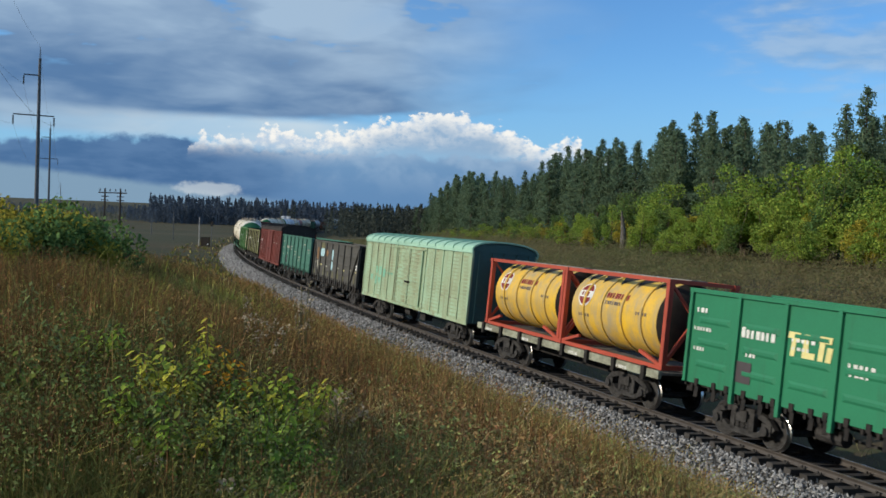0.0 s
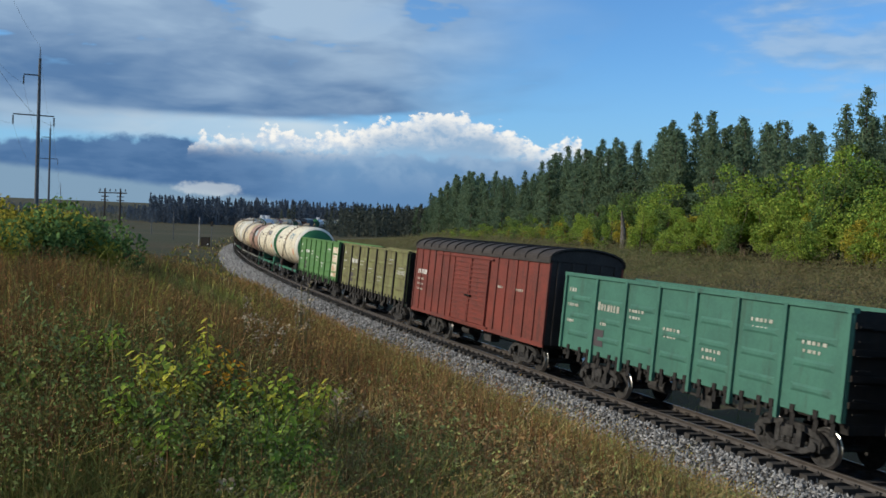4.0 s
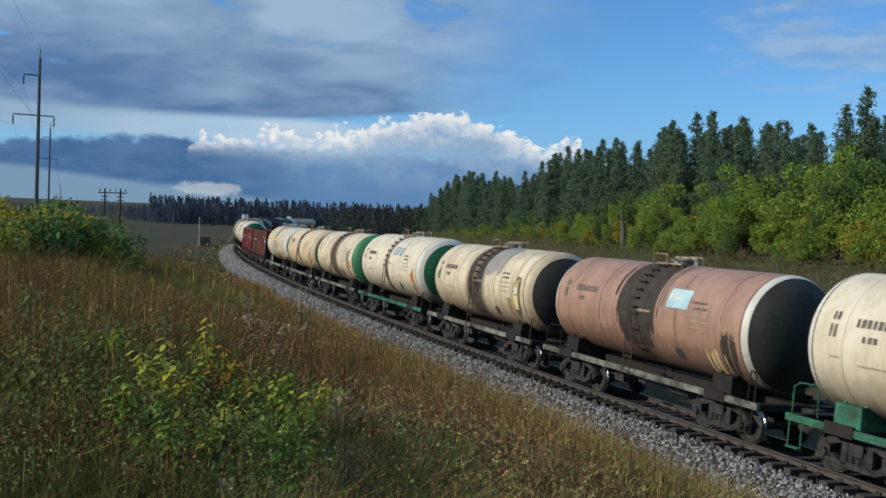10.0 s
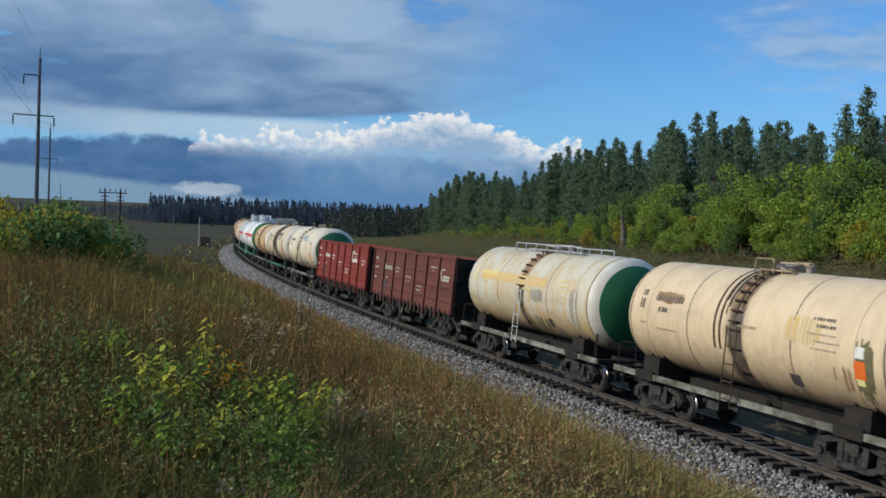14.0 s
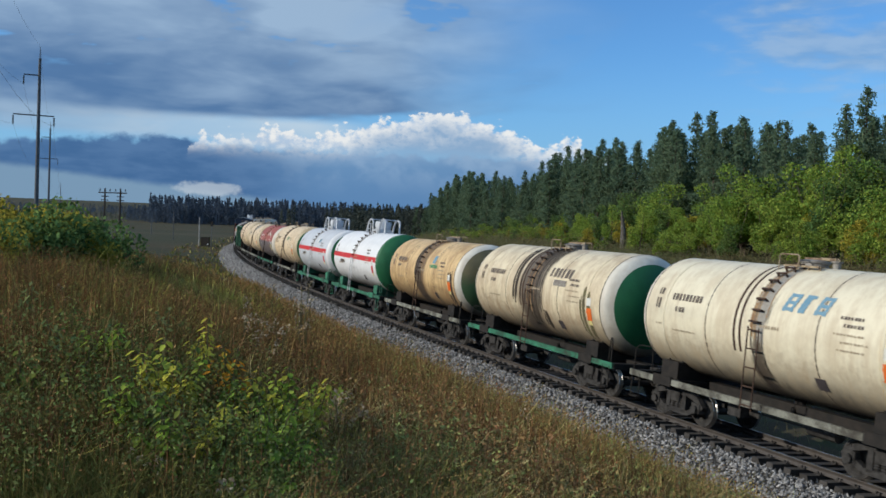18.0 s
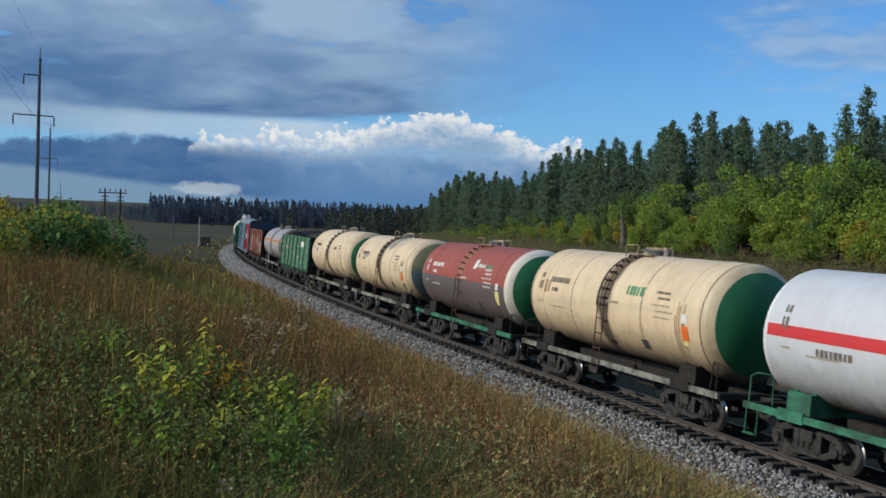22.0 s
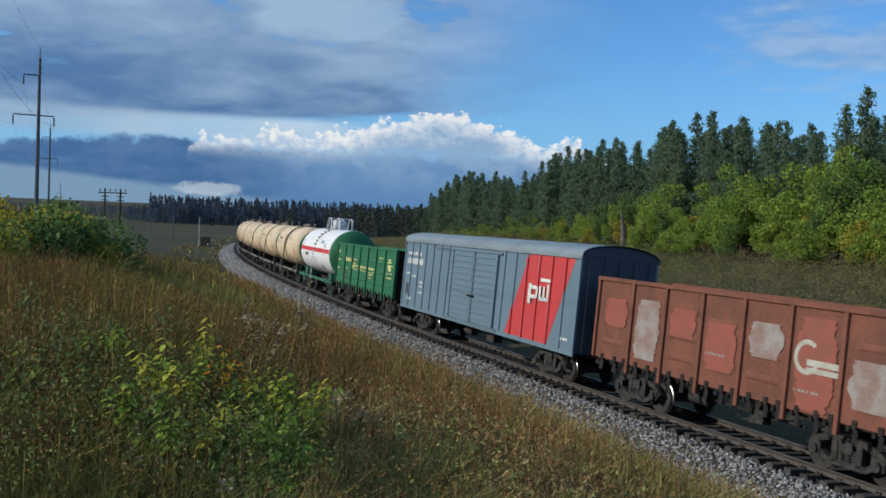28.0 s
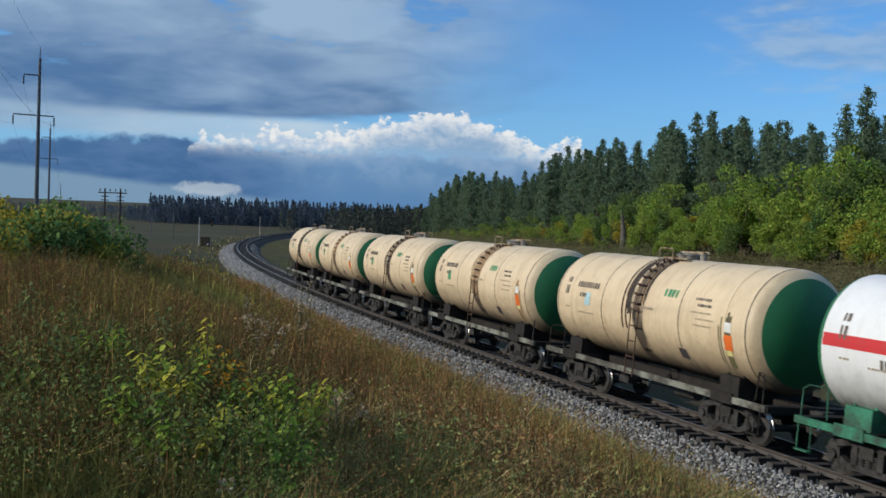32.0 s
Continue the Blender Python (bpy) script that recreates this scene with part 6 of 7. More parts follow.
# ---------------------------------------------------------------- single plants
M_LEAFG = leaf_mat("fresh green leaf", (0.25, 0.39, 0.065), (0.39, 0.46, 0.08), 0.45, 0.45, 3.0)
M_LEAFD = leaf_mat("deep green leaf", (0.13, 0.19, 0.05), (0.21, 0.25, 0.055), 0.4, 0.35, 3.0)
M_LEAFN = leaf_mat("grey-green leaf", (0.17, 0.25, 0.10), (0.24, 0.28, 0.11), 0.4, 0.35, 3.0)
M_LEAFO = leaf_mat("orange autumn leaf", (0.75, 0.32, 0.035), (0.62, 0.40, 0.05), 0.35, 0.4, 3.0)
M_LEAFY = leaf_mat("yellow-green leaf", (0.62, 0.57, 0.09), (0.44, 0.50, 0.085), 0.35, 0.45, 3.0)
M_FLUFF = leaf_mat("pale seed fluff", (0.50, 0.41, 0.28), (0.36, 0.28, 0.19), 0.3, 0.3, 3.0)
M_STEM = mat("green brown stem", (0.13, 0.12, 0.05), 0.9, (0.09, 0.06, 0.03), bump=0)


def leaf_blades(rg, stems, size, per, droop=0.5):
    """Broad pointed leaves, six corners each, set along the stems."""
    v, f, k = [], [], 0
    for st in stems:
        n = per
        for i in range(n):
            t = .15 + .85 * i / max(1, n - 1)
            j = min(int(t * (len(st) - 1)), len(st) - 2)
            g = t * (len(st) - 1) - j
            p = np.array(st[j]) * (1 - g) + np.array(st[j + 1]) * g
            a = i * 2.4 + rg.uniform(-.4, .4)
            out = np.array((math.cos(a), math.sin(a), 0))
            side = np.array((-math.sin(a), math.cos(a), 0))
            L = size * rg.uniform(.7, 1.25) * (1.1 - .45 * t)
            dz = -droop * rg.uniform(.2, 1.0)
            q = p + out * L * .18
            pts = [q, q + out * L * .35 + side * L * .34 + (0, 0, L * (.1 + dz * .3)), q + out * L * .72 + side * L * .27 + (0, 0, L * dz * .6),
                   q + out * L + (0, 0, L * dz), q + out * L * .72 - side * L * .27 + (0, 0, L * dz * .6), q + out * L * .35 - side * L * .34 + (0, 0, L * (.1 + dz * .3))]
            v += [tuple(x) for x in pts]
            f += [(k, k + 1, k + 2, k + 3), (k, k + 3, k + 4, k + 5)]
            k += 6
    return arrays("leaves", v, f, M_LEAFG)


def leafy_plant(seed, x, y, h, m, label, stems=4, size=.085, per=11, spread=.22, fluff=False, droop=1.0):
    rg = np.random.default_rng(seed)
    p = tagged(new("leafy_weed"), label, "plant", "leafy plants on the bank")
    p.matrix_basis = pose(x, y, ground_at(x, y) - .02)
    st = []
    for i in range(stems):
        a, s = rg.uniform(0, 2 * math.pi), rg.uniform(.3, 1) * spread
        hh = h * rg.uniform(.7, 1.08)
        pts = [(math.cos(a) * s * t ** 1.3, math.sin(a) * s * t ** 1.3, hh * t) for t in (0, .25, .5, .75, 1)]
        st.append(pts)
        part("stem", Bits().path(pts, .006, 4), M_STEM, p)
    me = leaf_blades(rg, st, size, per, droop)
    me.materials.clear()
    me.materials.append(m)
    part("leaves", me, None, p)
    if fluff:
        c = np.concatenate([np.array(s[-1]) + rg.normal(0, .03, (16, 3)) for s in st])
        v, f = leaves(c, .03, rg)
        part("seed_fluff", arrays("seed_fluff", v, f, M_FLUFF), None, p, "pale fluffy seed heads")["kind"] = "stuff"
    return p


def build_plants():
    G, D, O, Y = (M_LEAFG, "green leafy weed on the bank"), (M_LEAFD, "deep green leafy weed on the bank"), (M_LEAFO, "weed with orange autumn leaves"), (M_LEAFY, "yellowing leafy weed on the bank")
    rows = ((-1.83, 6.05, .50, Y), (-1.72, 6.25, .46, G), (-1.5, 6.6, .50, D), (-1.42, 6.2, .40, G), (-1.50, 6.75, .54, O), (-1.45, 6.62, .52, O), (-1.3, 6.3, .42, D), (-1.2, 6.55, .48, Y),
            (-1.12, 6.2, .40, G), (-1.06, 6.5, .52, G), (-.98, 6.35, .50, Y), (-.9, 6.6, .50, Y), (-1.36, 5.75, .30, Y), (-1.02, 5.75, .30, G), (-1.38, 5.2, .26, Y), (-.95, 5.35, .28, G),
            (-.82, 5.5, .32, G), (-.84, 4.95, .2, G), (-2.4, 6.6, .42, G), (-.7, 5.7, .3, G))
    rnd = random.Random(41)
    rows += tuple((rnd.uniform(-1.9, -.7), y, .06 + .062 * y + rnd.uniform(-.08, .06), (G, G, D, Y)[k % 4]) for k, y in enumerate( (4.95, 5.2, 5.25, 5.35, 5.5, 5.7, 5.85, 6.0, 6.2, 6.4, 6.4, 7.4, 7.6)))
    rows += tuple((-.40 * y + rnd.uniform(-.5, .2), y, .05 * y + .06, D) for y in (5.7, 6.5, 7.0, 7.2, 8.4))
    for i, (x, y, h, (m, lab)) in enumerate(rows):
        n = 2 if m is M_LEAFO else 4
        leafy_plant(300 + i, x, y, h * 1.18, m, lab, n + 1, size=.09 if m is M_LEAFY else .06 if m is M_LEAFD else .076, per=26, spread=.19)
    rnd = random.Random(9)
    for i in range(16):
        az, r = radians(rnd.uniform(-25.5, -15.5)), rnd.uniform(5.2, 9.2)
        x, y = math.sin(az) * r, math.cos(az) * r
        leafy_plant(500 + i, x, y, .10 + r * rnd.uniform(.04, .062), rnd.choice((M_LEAFD, M_LEAFN)), 'upright nettle-like weed on the bank', 4, .075, 16, .12, False, 1.3)
    for i, (x, y, h) in enumerate(((-.70, 6.9, .50), (-.62, 7.1, .5), (-1.9, 9.6, .75), (-2.2, 10.2, .9), (-2.05, 10.8, .9), (-2.5, 11.8, .9), (-2.75, 15.0, 1.15), (-1.55, 9.0, .7), (-1.75, 10.2, .8), (-3.9, 9.6, .6), (1.9, 14.0, .9), (.9, 9.5, .7), (-2.0, 13.5, 1.25), (-1.9, 12.8, 1.1), (-1.7, 11.6, .85), (-1.8, 12.1, 1.0), (-1.5, 4.7, .2), (-1.1, 4.6, .2))):
        leafy_plant(400 + i, x, y, h, M_LEAFD, "withered weed with pale fluffy seed heads", 3, .045, 6, .12, True)


def build_bank_bushes():
    kinds = [tree_thing("bank_bush", shrub_mesh(90 + i, h, r, m, 3600, .12), lab, "bush", "bushes on the bank") for i, (h, r, m, lab) in enumerate((
        (1.9, 1.2, M_BUSH, "green bush on top of the bank"), (2.1, 1.3, M_BUSH, "green and yellowing bush on top of the bank"),
        (1.7, 1.0, M_SHRUBY, "yellow and orange autumn bush on the bank"), (1.6, 1.1, M_SHRUBD, "low green bush on the bank")))]
    def grown(rows, size):
        return [(x, y, k * size) for x, y, k in rows]
    stand(kinds[:2], grown([(-9.6, 19.5, .78), (-10.2, 22.6, .71), (-10.9, 25.0, .78), (-11.0, 21.5, .85), (-12.6, 30.0, .78), (-11.8, 27.2, .71), (-14.2, 33, .85), (-13.0, 32.4, .7), (-10.4, 24.2, .7), (-8.6, 16.6, .55), (-9.0, 18.2, .6)], 1.05))
    stand(kinds[2:], grown([(-9.4, 22.2, .8), (-8.9, 20.2, .64), (-9.5, 21.2, .71), (-10.2, 24.0, .71), (-8.4, 17.4, .55), (-9.2, 19.0, .6), (-9.7, 18.4, .6), (-10.8, 26.4, .7), (-8.0, 15.6, .5), (-9.3, 23.2, .6), (-9.2, 24.6, .75), (-8.5, 22.6, .5), (-8.3, 16.4, .6), (-7.6, 15.2, .42)], 1.4))


build_grass()
build_weeds()
build_herbs()
build_meadow()
build_plants()
build_bank_bushes()
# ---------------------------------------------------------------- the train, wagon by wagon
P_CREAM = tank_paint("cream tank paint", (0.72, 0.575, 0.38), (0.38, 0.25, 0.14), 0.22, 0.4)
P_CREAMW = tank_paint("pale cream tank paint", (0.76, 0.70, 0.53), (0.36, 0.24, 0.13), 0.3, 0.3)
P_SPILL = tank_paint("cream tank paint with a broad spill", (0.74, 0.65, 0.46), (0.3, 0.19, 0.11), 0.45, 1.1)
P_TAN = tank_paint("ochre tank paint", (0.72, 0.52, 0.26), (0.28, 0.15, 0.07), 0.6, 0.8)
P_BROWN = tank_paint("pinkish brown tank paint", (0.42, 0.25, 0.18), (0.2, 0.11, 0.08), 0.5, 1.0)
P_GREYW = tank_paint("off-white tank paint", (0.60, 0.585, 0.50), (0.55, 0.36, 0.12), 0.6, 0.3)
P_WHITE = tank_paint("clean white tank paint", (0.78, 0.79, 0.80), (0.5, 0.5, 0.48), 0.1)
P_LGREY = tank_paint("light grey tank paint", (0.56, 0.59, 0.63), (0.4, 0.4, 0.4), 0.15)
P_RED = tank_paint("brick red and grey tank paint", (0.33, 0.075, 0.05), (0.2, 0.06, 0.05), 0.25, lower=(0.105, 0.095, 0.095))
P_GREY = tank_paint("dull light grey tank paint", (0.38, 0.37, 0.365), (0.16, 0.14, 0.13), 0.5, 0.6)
P_RING = tank_paint("white rim paint", (0.72, 0.69, 0.6), (0.4, 0.3, 0.2), 0.25)
P_RINGC = tank_paint("cream rim paint", (0.64, 0.52, 0.34), (0.35, 0.22, 0.12), 0.3)
P_CAP = mat("green tank end paint", (0.025, 0.15, 0.065), 0.5, (0.02, 0.11, 0.05), 1.5, 15, 0.7)
P_CAPB = tank_paint("brown and green tank end", (0.17, 0.145, 0.07), (0.09, 0.08, 0.05), 0.4, lower=(0.05, 0.12, 0.05), fade=0.3)
P_CAPT = tank_paint("olive and slate tank end", (0.20, 0.18, 0.09), (0.12, 0.11, 0.07), 0.4, lower=(0.06, 0.10, 0.11), fade=0.3)
P_RINGG = mat("green rim paint", (0.05, 0.22, 0.10), 0.55, (0.04, 0.17, 0.08), 1.5, 15, 0.7)
P_CAPD = mat("black sooty tank end", (0.05, 0.05, 0.042), 0.7, (0.025, 0.025, 0.022), 1.5, 15, 0.7)

G_GREEN = mat("fresh green wagon paint", (0.022, 0.19, 0.095), 0.55, (0.02, 0.155, 0.08), 0.8, 18, 0.6, dirt=GRIME, dirt_amt=0.3, streak=1)
G_DARK = mat("dark grey-brown wagon paint", (0.088, 0.084, 0.075), 0.75, (0.052, 0.051, 0.045), 0.9, 18, 0.8, dirt=(0.15, 0.14, 0.10), dirt_amt=0.3, streak=1)
G_TEAL = mat("blue-green wagon paint", (0.055, 0.165, 0.12), 0.65, (0.038, 0.11, 0.085), 0.9, 18, 0.7, dirt=GRIME, dirt_amt=0.4, streak=1)
G_OLIVE = mat("weathered olive wagon paint", (0.19, 0.205, 0.085), 0.75, (0.115, 0.105, 0.05), 1.6, 14, 0.95, dirt=(0.085, 0.065, 0.04), dirt_amt=0.8, streak=1)
G_MID = mat("leaf green wagon paint", (0.09, 0.205, 0.065), 0.6, (0.065, 0.15, 0.05), 0.9, 18, 0.7, dirt=GRIME, dirt_amt=0.35, streak=1)
G_BROWNRED = mat("brown-red wagon paint", (0.145, 0.045, 0.034), 0.7, (0.085, 0.034, 0.027), 0.9, 18, 0.8, dirt=GRIME, dirt_amt=0.4, streak=1)
G_RED = mat("brick red wagon paint", (0.215, 0.036, 0.025), 0.55, (0.155, 0.028, 0.021), 0.9, 18, 0.7, dirt=GRIME, dirt_amt=0.3, streak=1)
G_SCUFF = mat("scuffed green wagon paint", (0.11, 0.30, 0.17), 0.7, (0.035, 0.06, 0.04), 2.4, 10, 0.9, dirt=GRIME, dirt_amt=0.85, streak=1)
G_RUSTY = mat("rusty brown wagon paint", (0.205, 0.078, 0.052), 0.8, (0.125, 0.054, 0.038), 1.0, 16, 0.9, dirt=(0.09, 0.05, 0.035), dirt_amt=0.5, streak=1)
G_LASTG = mat("bottle green wagon paint", (0.026, 0.145, 0.068), 0.6, (0.022, 0.11, 0.052), 0.9, 18, 0.7, dirt=GRIME, dirt_amt=0.3, streak=1)
B_GREEN = mat("pale green boxcar paint", (0.31, 0.47, 0.32), 0.7, (0.29, 0.34, 0.21), 0.7, 14, 0.95, dirt=(0.20, 0.16, 0.09), dirt_amt=0.75, streak=1)
B_GROOF = mat("pale sea green roof paint", (0.34, 0.56, 0.42), 0.6, (0.25, 0.43, 0.32), 0.9, 14, 0.7)
B_GEND = mat("dark teal end paint", (0.04, 0.10, 0.10), 0.6, (0.03, 0.07, 0.07), 0.9, 14, 0.7)
B_RED = mat("red-brown boxcar paint", (0.19, 0.043, 0.031), 0.65, (0.105, 0.034, 0.027), 0.8, 12, 0.9, dirt=GRIME, dirt_amt=0.5, streak=1)
B_RROOF = mat("sooty brown roof", (0.055, 0.047, 0.043), 0.85, (0.032, 0.027, 0.025), 0.9, 14, 0.8)
B_GREY = mat("slate grey boxcar paint", (0.135, 0.20, 0.25), 0.5, (0.112, 0.168, 0.213), 0.7, 14, 0.6, dirt=(0.1, 0.11, 0.12), dirt_amt=0.25, streak=1)
B_GYROOF = mat("grey roof paint", (0.22, 0.27, 0.30), 0.5, (0.14, 0.18, 0.2), 0.7, 14, 0.6)
B_GYEND = mat("dark slate end paint", (0.06, 0.075, 0.10), 0.6, (0.05, 0.06, 0.08), 0.7, 14, 0.6)
B_CRIMSON = mat("signal red panel", (0.52, 0.05, 0.055), 0.55, (0.42, 0.06, 0.06), 1.5, 12, 0.8, dirt=(0.5, 0.22, 0.22), dirt_amt=0.4, streak=1, bump=0)

OFF = -3.27


Y_G = -1.505       # face of an open wagon's side towards the bank
Y_C = -1.53        # the same of a covered wagon


def bars(w, x, z, wd, ht, n, m, y=Y_G, name="lettering"):
    """A line of unreadable writing: n bars on a flat side."""
    if name in ("number", "scrawl") and n > 1:
        for i in range(n):
            k = wd / n * (.5 + .12 * ((i * 5) % 3))
            part("digit", Bits().box(x + wd * i / n, x + wd * i / n + k, y - .004, y + .004, z, z + ht), m, w)
        return None
    b = Bits()
    for i in range(n):
        x0 = x + wd * i / n
        b.box(x0, x0 + wd / n * (.42 + .14 * ((i * 5) % 3) if n > 1 else .68), y - .004, y + .004, z, z + ht)
    return part(name, b, m, w)


def patch_on(w, x0, x1, z0, z1, m, y=Y_G, name="paint_patch", slant=0.0):
    b = Bits()
    k = len(b.v)
    b.v += [(x0, y - .003, z0), (x1, y - .003, z0), (x1 + slant, y - .003, z1), (x0 + slant, y - .003, z1), (x0, y + .004, z0), (x1, y + .004, z0), (x1 + slant, y + .004, z1), (x0 + slant, y + .004, z1)]
    b.f += [(0, 1, 2, 3), (7, 6, 5, 4), (0, 4, 5, 1), (1, 5, 6, 2), (2, 6, 7, 3), (3, 7, 4, 0)]
    return part(name, b, m, w)


def smear(w, x0, x1, z0, z1, m, seed, y=Y_G):
    """A worn patch of other paint with ragged edges."""
    rnd = random.Random(seed)
    b = Bits()
    n = max(4, int((z1 - z0) / .05))
    wd = x1 - x0
    p = q = .5
    for i in range(n + 1):
        p, q = .6 * p + .4 * rnd.random(), .6 * q + .4 * rnd.random()
        k = min(i, n - i) / (n * .5)
        z = z0 + (z1 - z0) * i / n
        for x in (x0 + wd * .22 * p * (1.4 - k), x1 - wd * .22 * q * (1.4 - k)):
            b.v.append((x, y - .016, z))
        if i:
            b.f.append((2 * i - 2, 2 * i - 1, 2 * i + 1, 2 * i))
    return part("paint_patch", b, m, w)


def ring_logo(w, x, z, r, m, y=Y_G):
    b = Bits()
    for i in range(18):
        a0, a1 = radians(50 + 290 * i / 18), radians(50 + 290 * (i + 1) / 18)
        b.quad((x + r * math.cos(a0), y - .004, z + r * math.sin(a0)), (x + r * math.cos(a1), y - .004, z + r * math.sin(a1)),
               (x + r * .72 * math.cos(a1), y - .004, z + r * .72 * math.sin(a1)), (x + r * .72 * math.cos(a0), y - .004, z + r * .72 * math.sin(a0)))
    b.box(x, x + r * 2.6, y - .005, y + .003, z - r * .45, z - r * .1).box(x, x + r * 2.6, y - .005, y + .003, z - r * .85, z - r * .55)
    return part("emblem", b, m, w)


def wagon_writing(w, h, m, n=7, extra=()):
    """The usual small stencils of an open wagon, bay by bay."""
    bay = 2 * h / n
    bars(w, -h + .3, 3.25, .5, .13, 3, m)
    bars(w, -h + .25, 2.75, .75, .10, 6, m)
    bars(w, -h + .3, 2.2, .5, .10, 4, m)
    bars(w, -h + bay + .2, 2.78, bay * .8, .27, 8, m, name="number")
    bars(w, -h + bay + .6, 2.3, .4, .12, 3, m)
    patch_on(w, -h + bay + .3, -h + bay + .85, 1.6, 2.15, M_PLATE, name="slate")
    for i in range(2, n):
        z = 2.2 + .35 * ((i * 7) % 4)
        bars(w, -h + bay * i + .35, z, bay * .45, .09, 5, m)
        bars(w, -h + bay * i + .4, z - .2, bay * .35, .08, 4, m)


def tank_writing(w, m=None, plate_col=None, num=True):
    m = m or M_DARKMARK
    hl = w["hl"]
    if num:
        plate(w, -hl * .62, 18, 1.35, .2, m, "number", 9)
        plate(w, -hl * .66, 6, .45, .14, m, "lettering", 3)
    plate(w, -hl * .88, 22, .22, .2, m, "lettering", 2)
    plate(w, -hl * .88, 10, .22, .3, m, "lettering", 2)
    plate(w, hl * .1, 3, .7, .08, M_FAINT if m is M_DARKMARK else m, "lettering", 7)
    plate(w, hl * .62, 20, .7, .08, m, "lettering", 7)
    plate(w, hl * .64, 14, .6, .08, m, "lettering", 6)
    plate(w, hl * .42, -38, .34, .36, M_PLATE, "slate")
    for xx, dg, wd, nn in ((-.62, -14, 1.0, 11), (.62, 7, .9, 9), (.66, 1, .8, 8), (.64, -5, .8, 8), (-.86, -10, .3, 3)):
        plate(w, hl * xx, dg, wd, .05, M_FAINT if m is M_DARKMARK else m, "lettering", nn)
    k = len(WAGONS)
    stain(w, -0.34, 0.30, 78, 5 - 20 * (k % 3), M_RUNS if plate_col is not M_REDBAND else M_HATCH, 900 + k, 0, .45)
    if plate_col:
        plate(w, hl * .86, -16, .34, .42, plate_col, "hazard_plate")
        plate(w, hl * .86, -2, .26, .26, M_WHITE, "hazard_sign")
        plate(w, hl * .86, -26, .22, .16, M_YELLOWMARK, "hazard_sign")


def train():
    o = OFF
    pale = mat("pale scuffed paint", (0.45, 0.46, 0.40), 0.8, (0.3, 0.28, 0.22), 3, 20, 0.8, bump=0)
    cyan = mat("pale blue paint", (0.42, 0.62, 0.66), 0.7, (0.3, 0.45, 0.5), 3, 20, 0.7, bump=0)
    bare = mat("bare rusty white panel", (0.68, 0.63, 0.52), 0.8, (0.38, 0.19, 0.09), 2.2, 9, 0.9, bump=0)
    redp = mat("faded red patch", (0.30, 0.085, 0.066), 0.75, (0.21, 0.085, 0.06), 2, 20, 0.8, bump=0)
    greyp = mat("grey primer patch", (0.30, 0.275, 0.26), 0.8, (0.21, 0.12, 0.09), 2, 20, 0.8, bump=0)
    w, h = gondola(4.4 + o, 18.4 + o, G_GREEN, "fresh green open wagon with yellow painted letters", n=7)
    wagon_writing(w, h, M_WHITE)
    bay = 2 * h / 7
    for k in range(3):                    # three slanted yellow shapes in the third bay
        x0 = -h + 2 * bay + .22 + k * .5
        patch_on(w, x0 + (.12 if k == 0 else 0), x0 + (.26 if k == 0 else .16), 2.55, 3.12, M_YELLOWMARK, name="big_letter", slant=.05)
        patch_on(w, x0 + .02, x0 + .40, 2.98 if k != 1 else 2.55, 3.14 if k != 1 else 2.70, M_YELLOWMARK, Y_G - .005, "big_letter", slant=.02)
    patch_on(w, -h + 2 * bay + 1.45, -h + 2 * bay + 1.62, 2.55, 2.9, M_YELLOWMARK, name="big_letter", slant=.05)
    flat, h = flat_wagon(18.4 + o, 32.65 + o, "flat wagon with pale sill carrying two tank containers")
    for x in (-5.6, -2.4, 1.2, 4.2):
        bars(flat, x, 1.12, .6, .1, 5, M_WHITE, -1.523)
    w, h = covered(32.65 + o, 50.1 + o, B_GREEN, B_GROOF, B_GEND, "pale green covered wagon with a sea green arched roof", 4.28, 4.74, 15, (-1.9, 1.9), siding=True)
    teal = mat("faded turquoise spray", (0.13, 0.42, 0.30), 0.7, (0.28, 0.45, 0.3), 2, 12, 0.9, bump=0)
    for x0, x1, z0, z1 in ((-5.75, -5.3, 2.45, 2.85), (-5.1, -4.5, 2.4, 2.85), (-5.75, -5.3, 1.85, 2.3), (-5.1, -4.6, 1.9, 2.25), (-6.5, -6.1, 2.05, 2.35), (-4.3, -3.9, 2.3, 2.75)):
        patch_on(w, x0, x1, z0, z1, teal, Y_C - .022, "paint_smear")
    bars(w, -3.6, 2.5, 1.0, .12, 6, teal, Y_C - .022)
    for x in (-7.2, 4.6, 5.6, 6.4):
        bars(w, x, 2.0, .35, .12, 3, M_DARKMARK, Y_C)
    w, h = gondola(50.4 + o, 64.35 + o, G_DARK, "sooty grey open wagon with rubbed pale blue and orange markings", n=7, top=3.84)
    amber = mat("rubbed orange paint", (0.24, 0.13, 0.06), 0.8, (0.10, 0.075, 0.05), 3, 20, 0.9, bump=0)
    moss = mat("rubbed yellow-green paint", (0.18, 0.175, 0.085), 0.8, (0.10, 0.097, 0.065), 3, 20, 0.9, bump=0)
    smear(w, -h + 1.9, -h + 3.3, 2.75, 3.3, cyan, 860, Y_G - .004)
    smear(w, -h + 2.0, -h + 3.2, 3.25, 3.7, moss, 861)
    smear(w, -h + 5.2, -h + 5.95, 2.62, 3.3, cyan, 862, Y_G - .004)
    smear(w, -h + 5.1, -h + 6.0, 1.95, 2.5, cyan, 863, Y_G - .004)
    smear(w, -h + .85, -h + 1.6, 2.5, 3.35, amber, 864)
    smear(w, -h + .95, -h + 1.5, 1.8, 2.4, pale, 865)
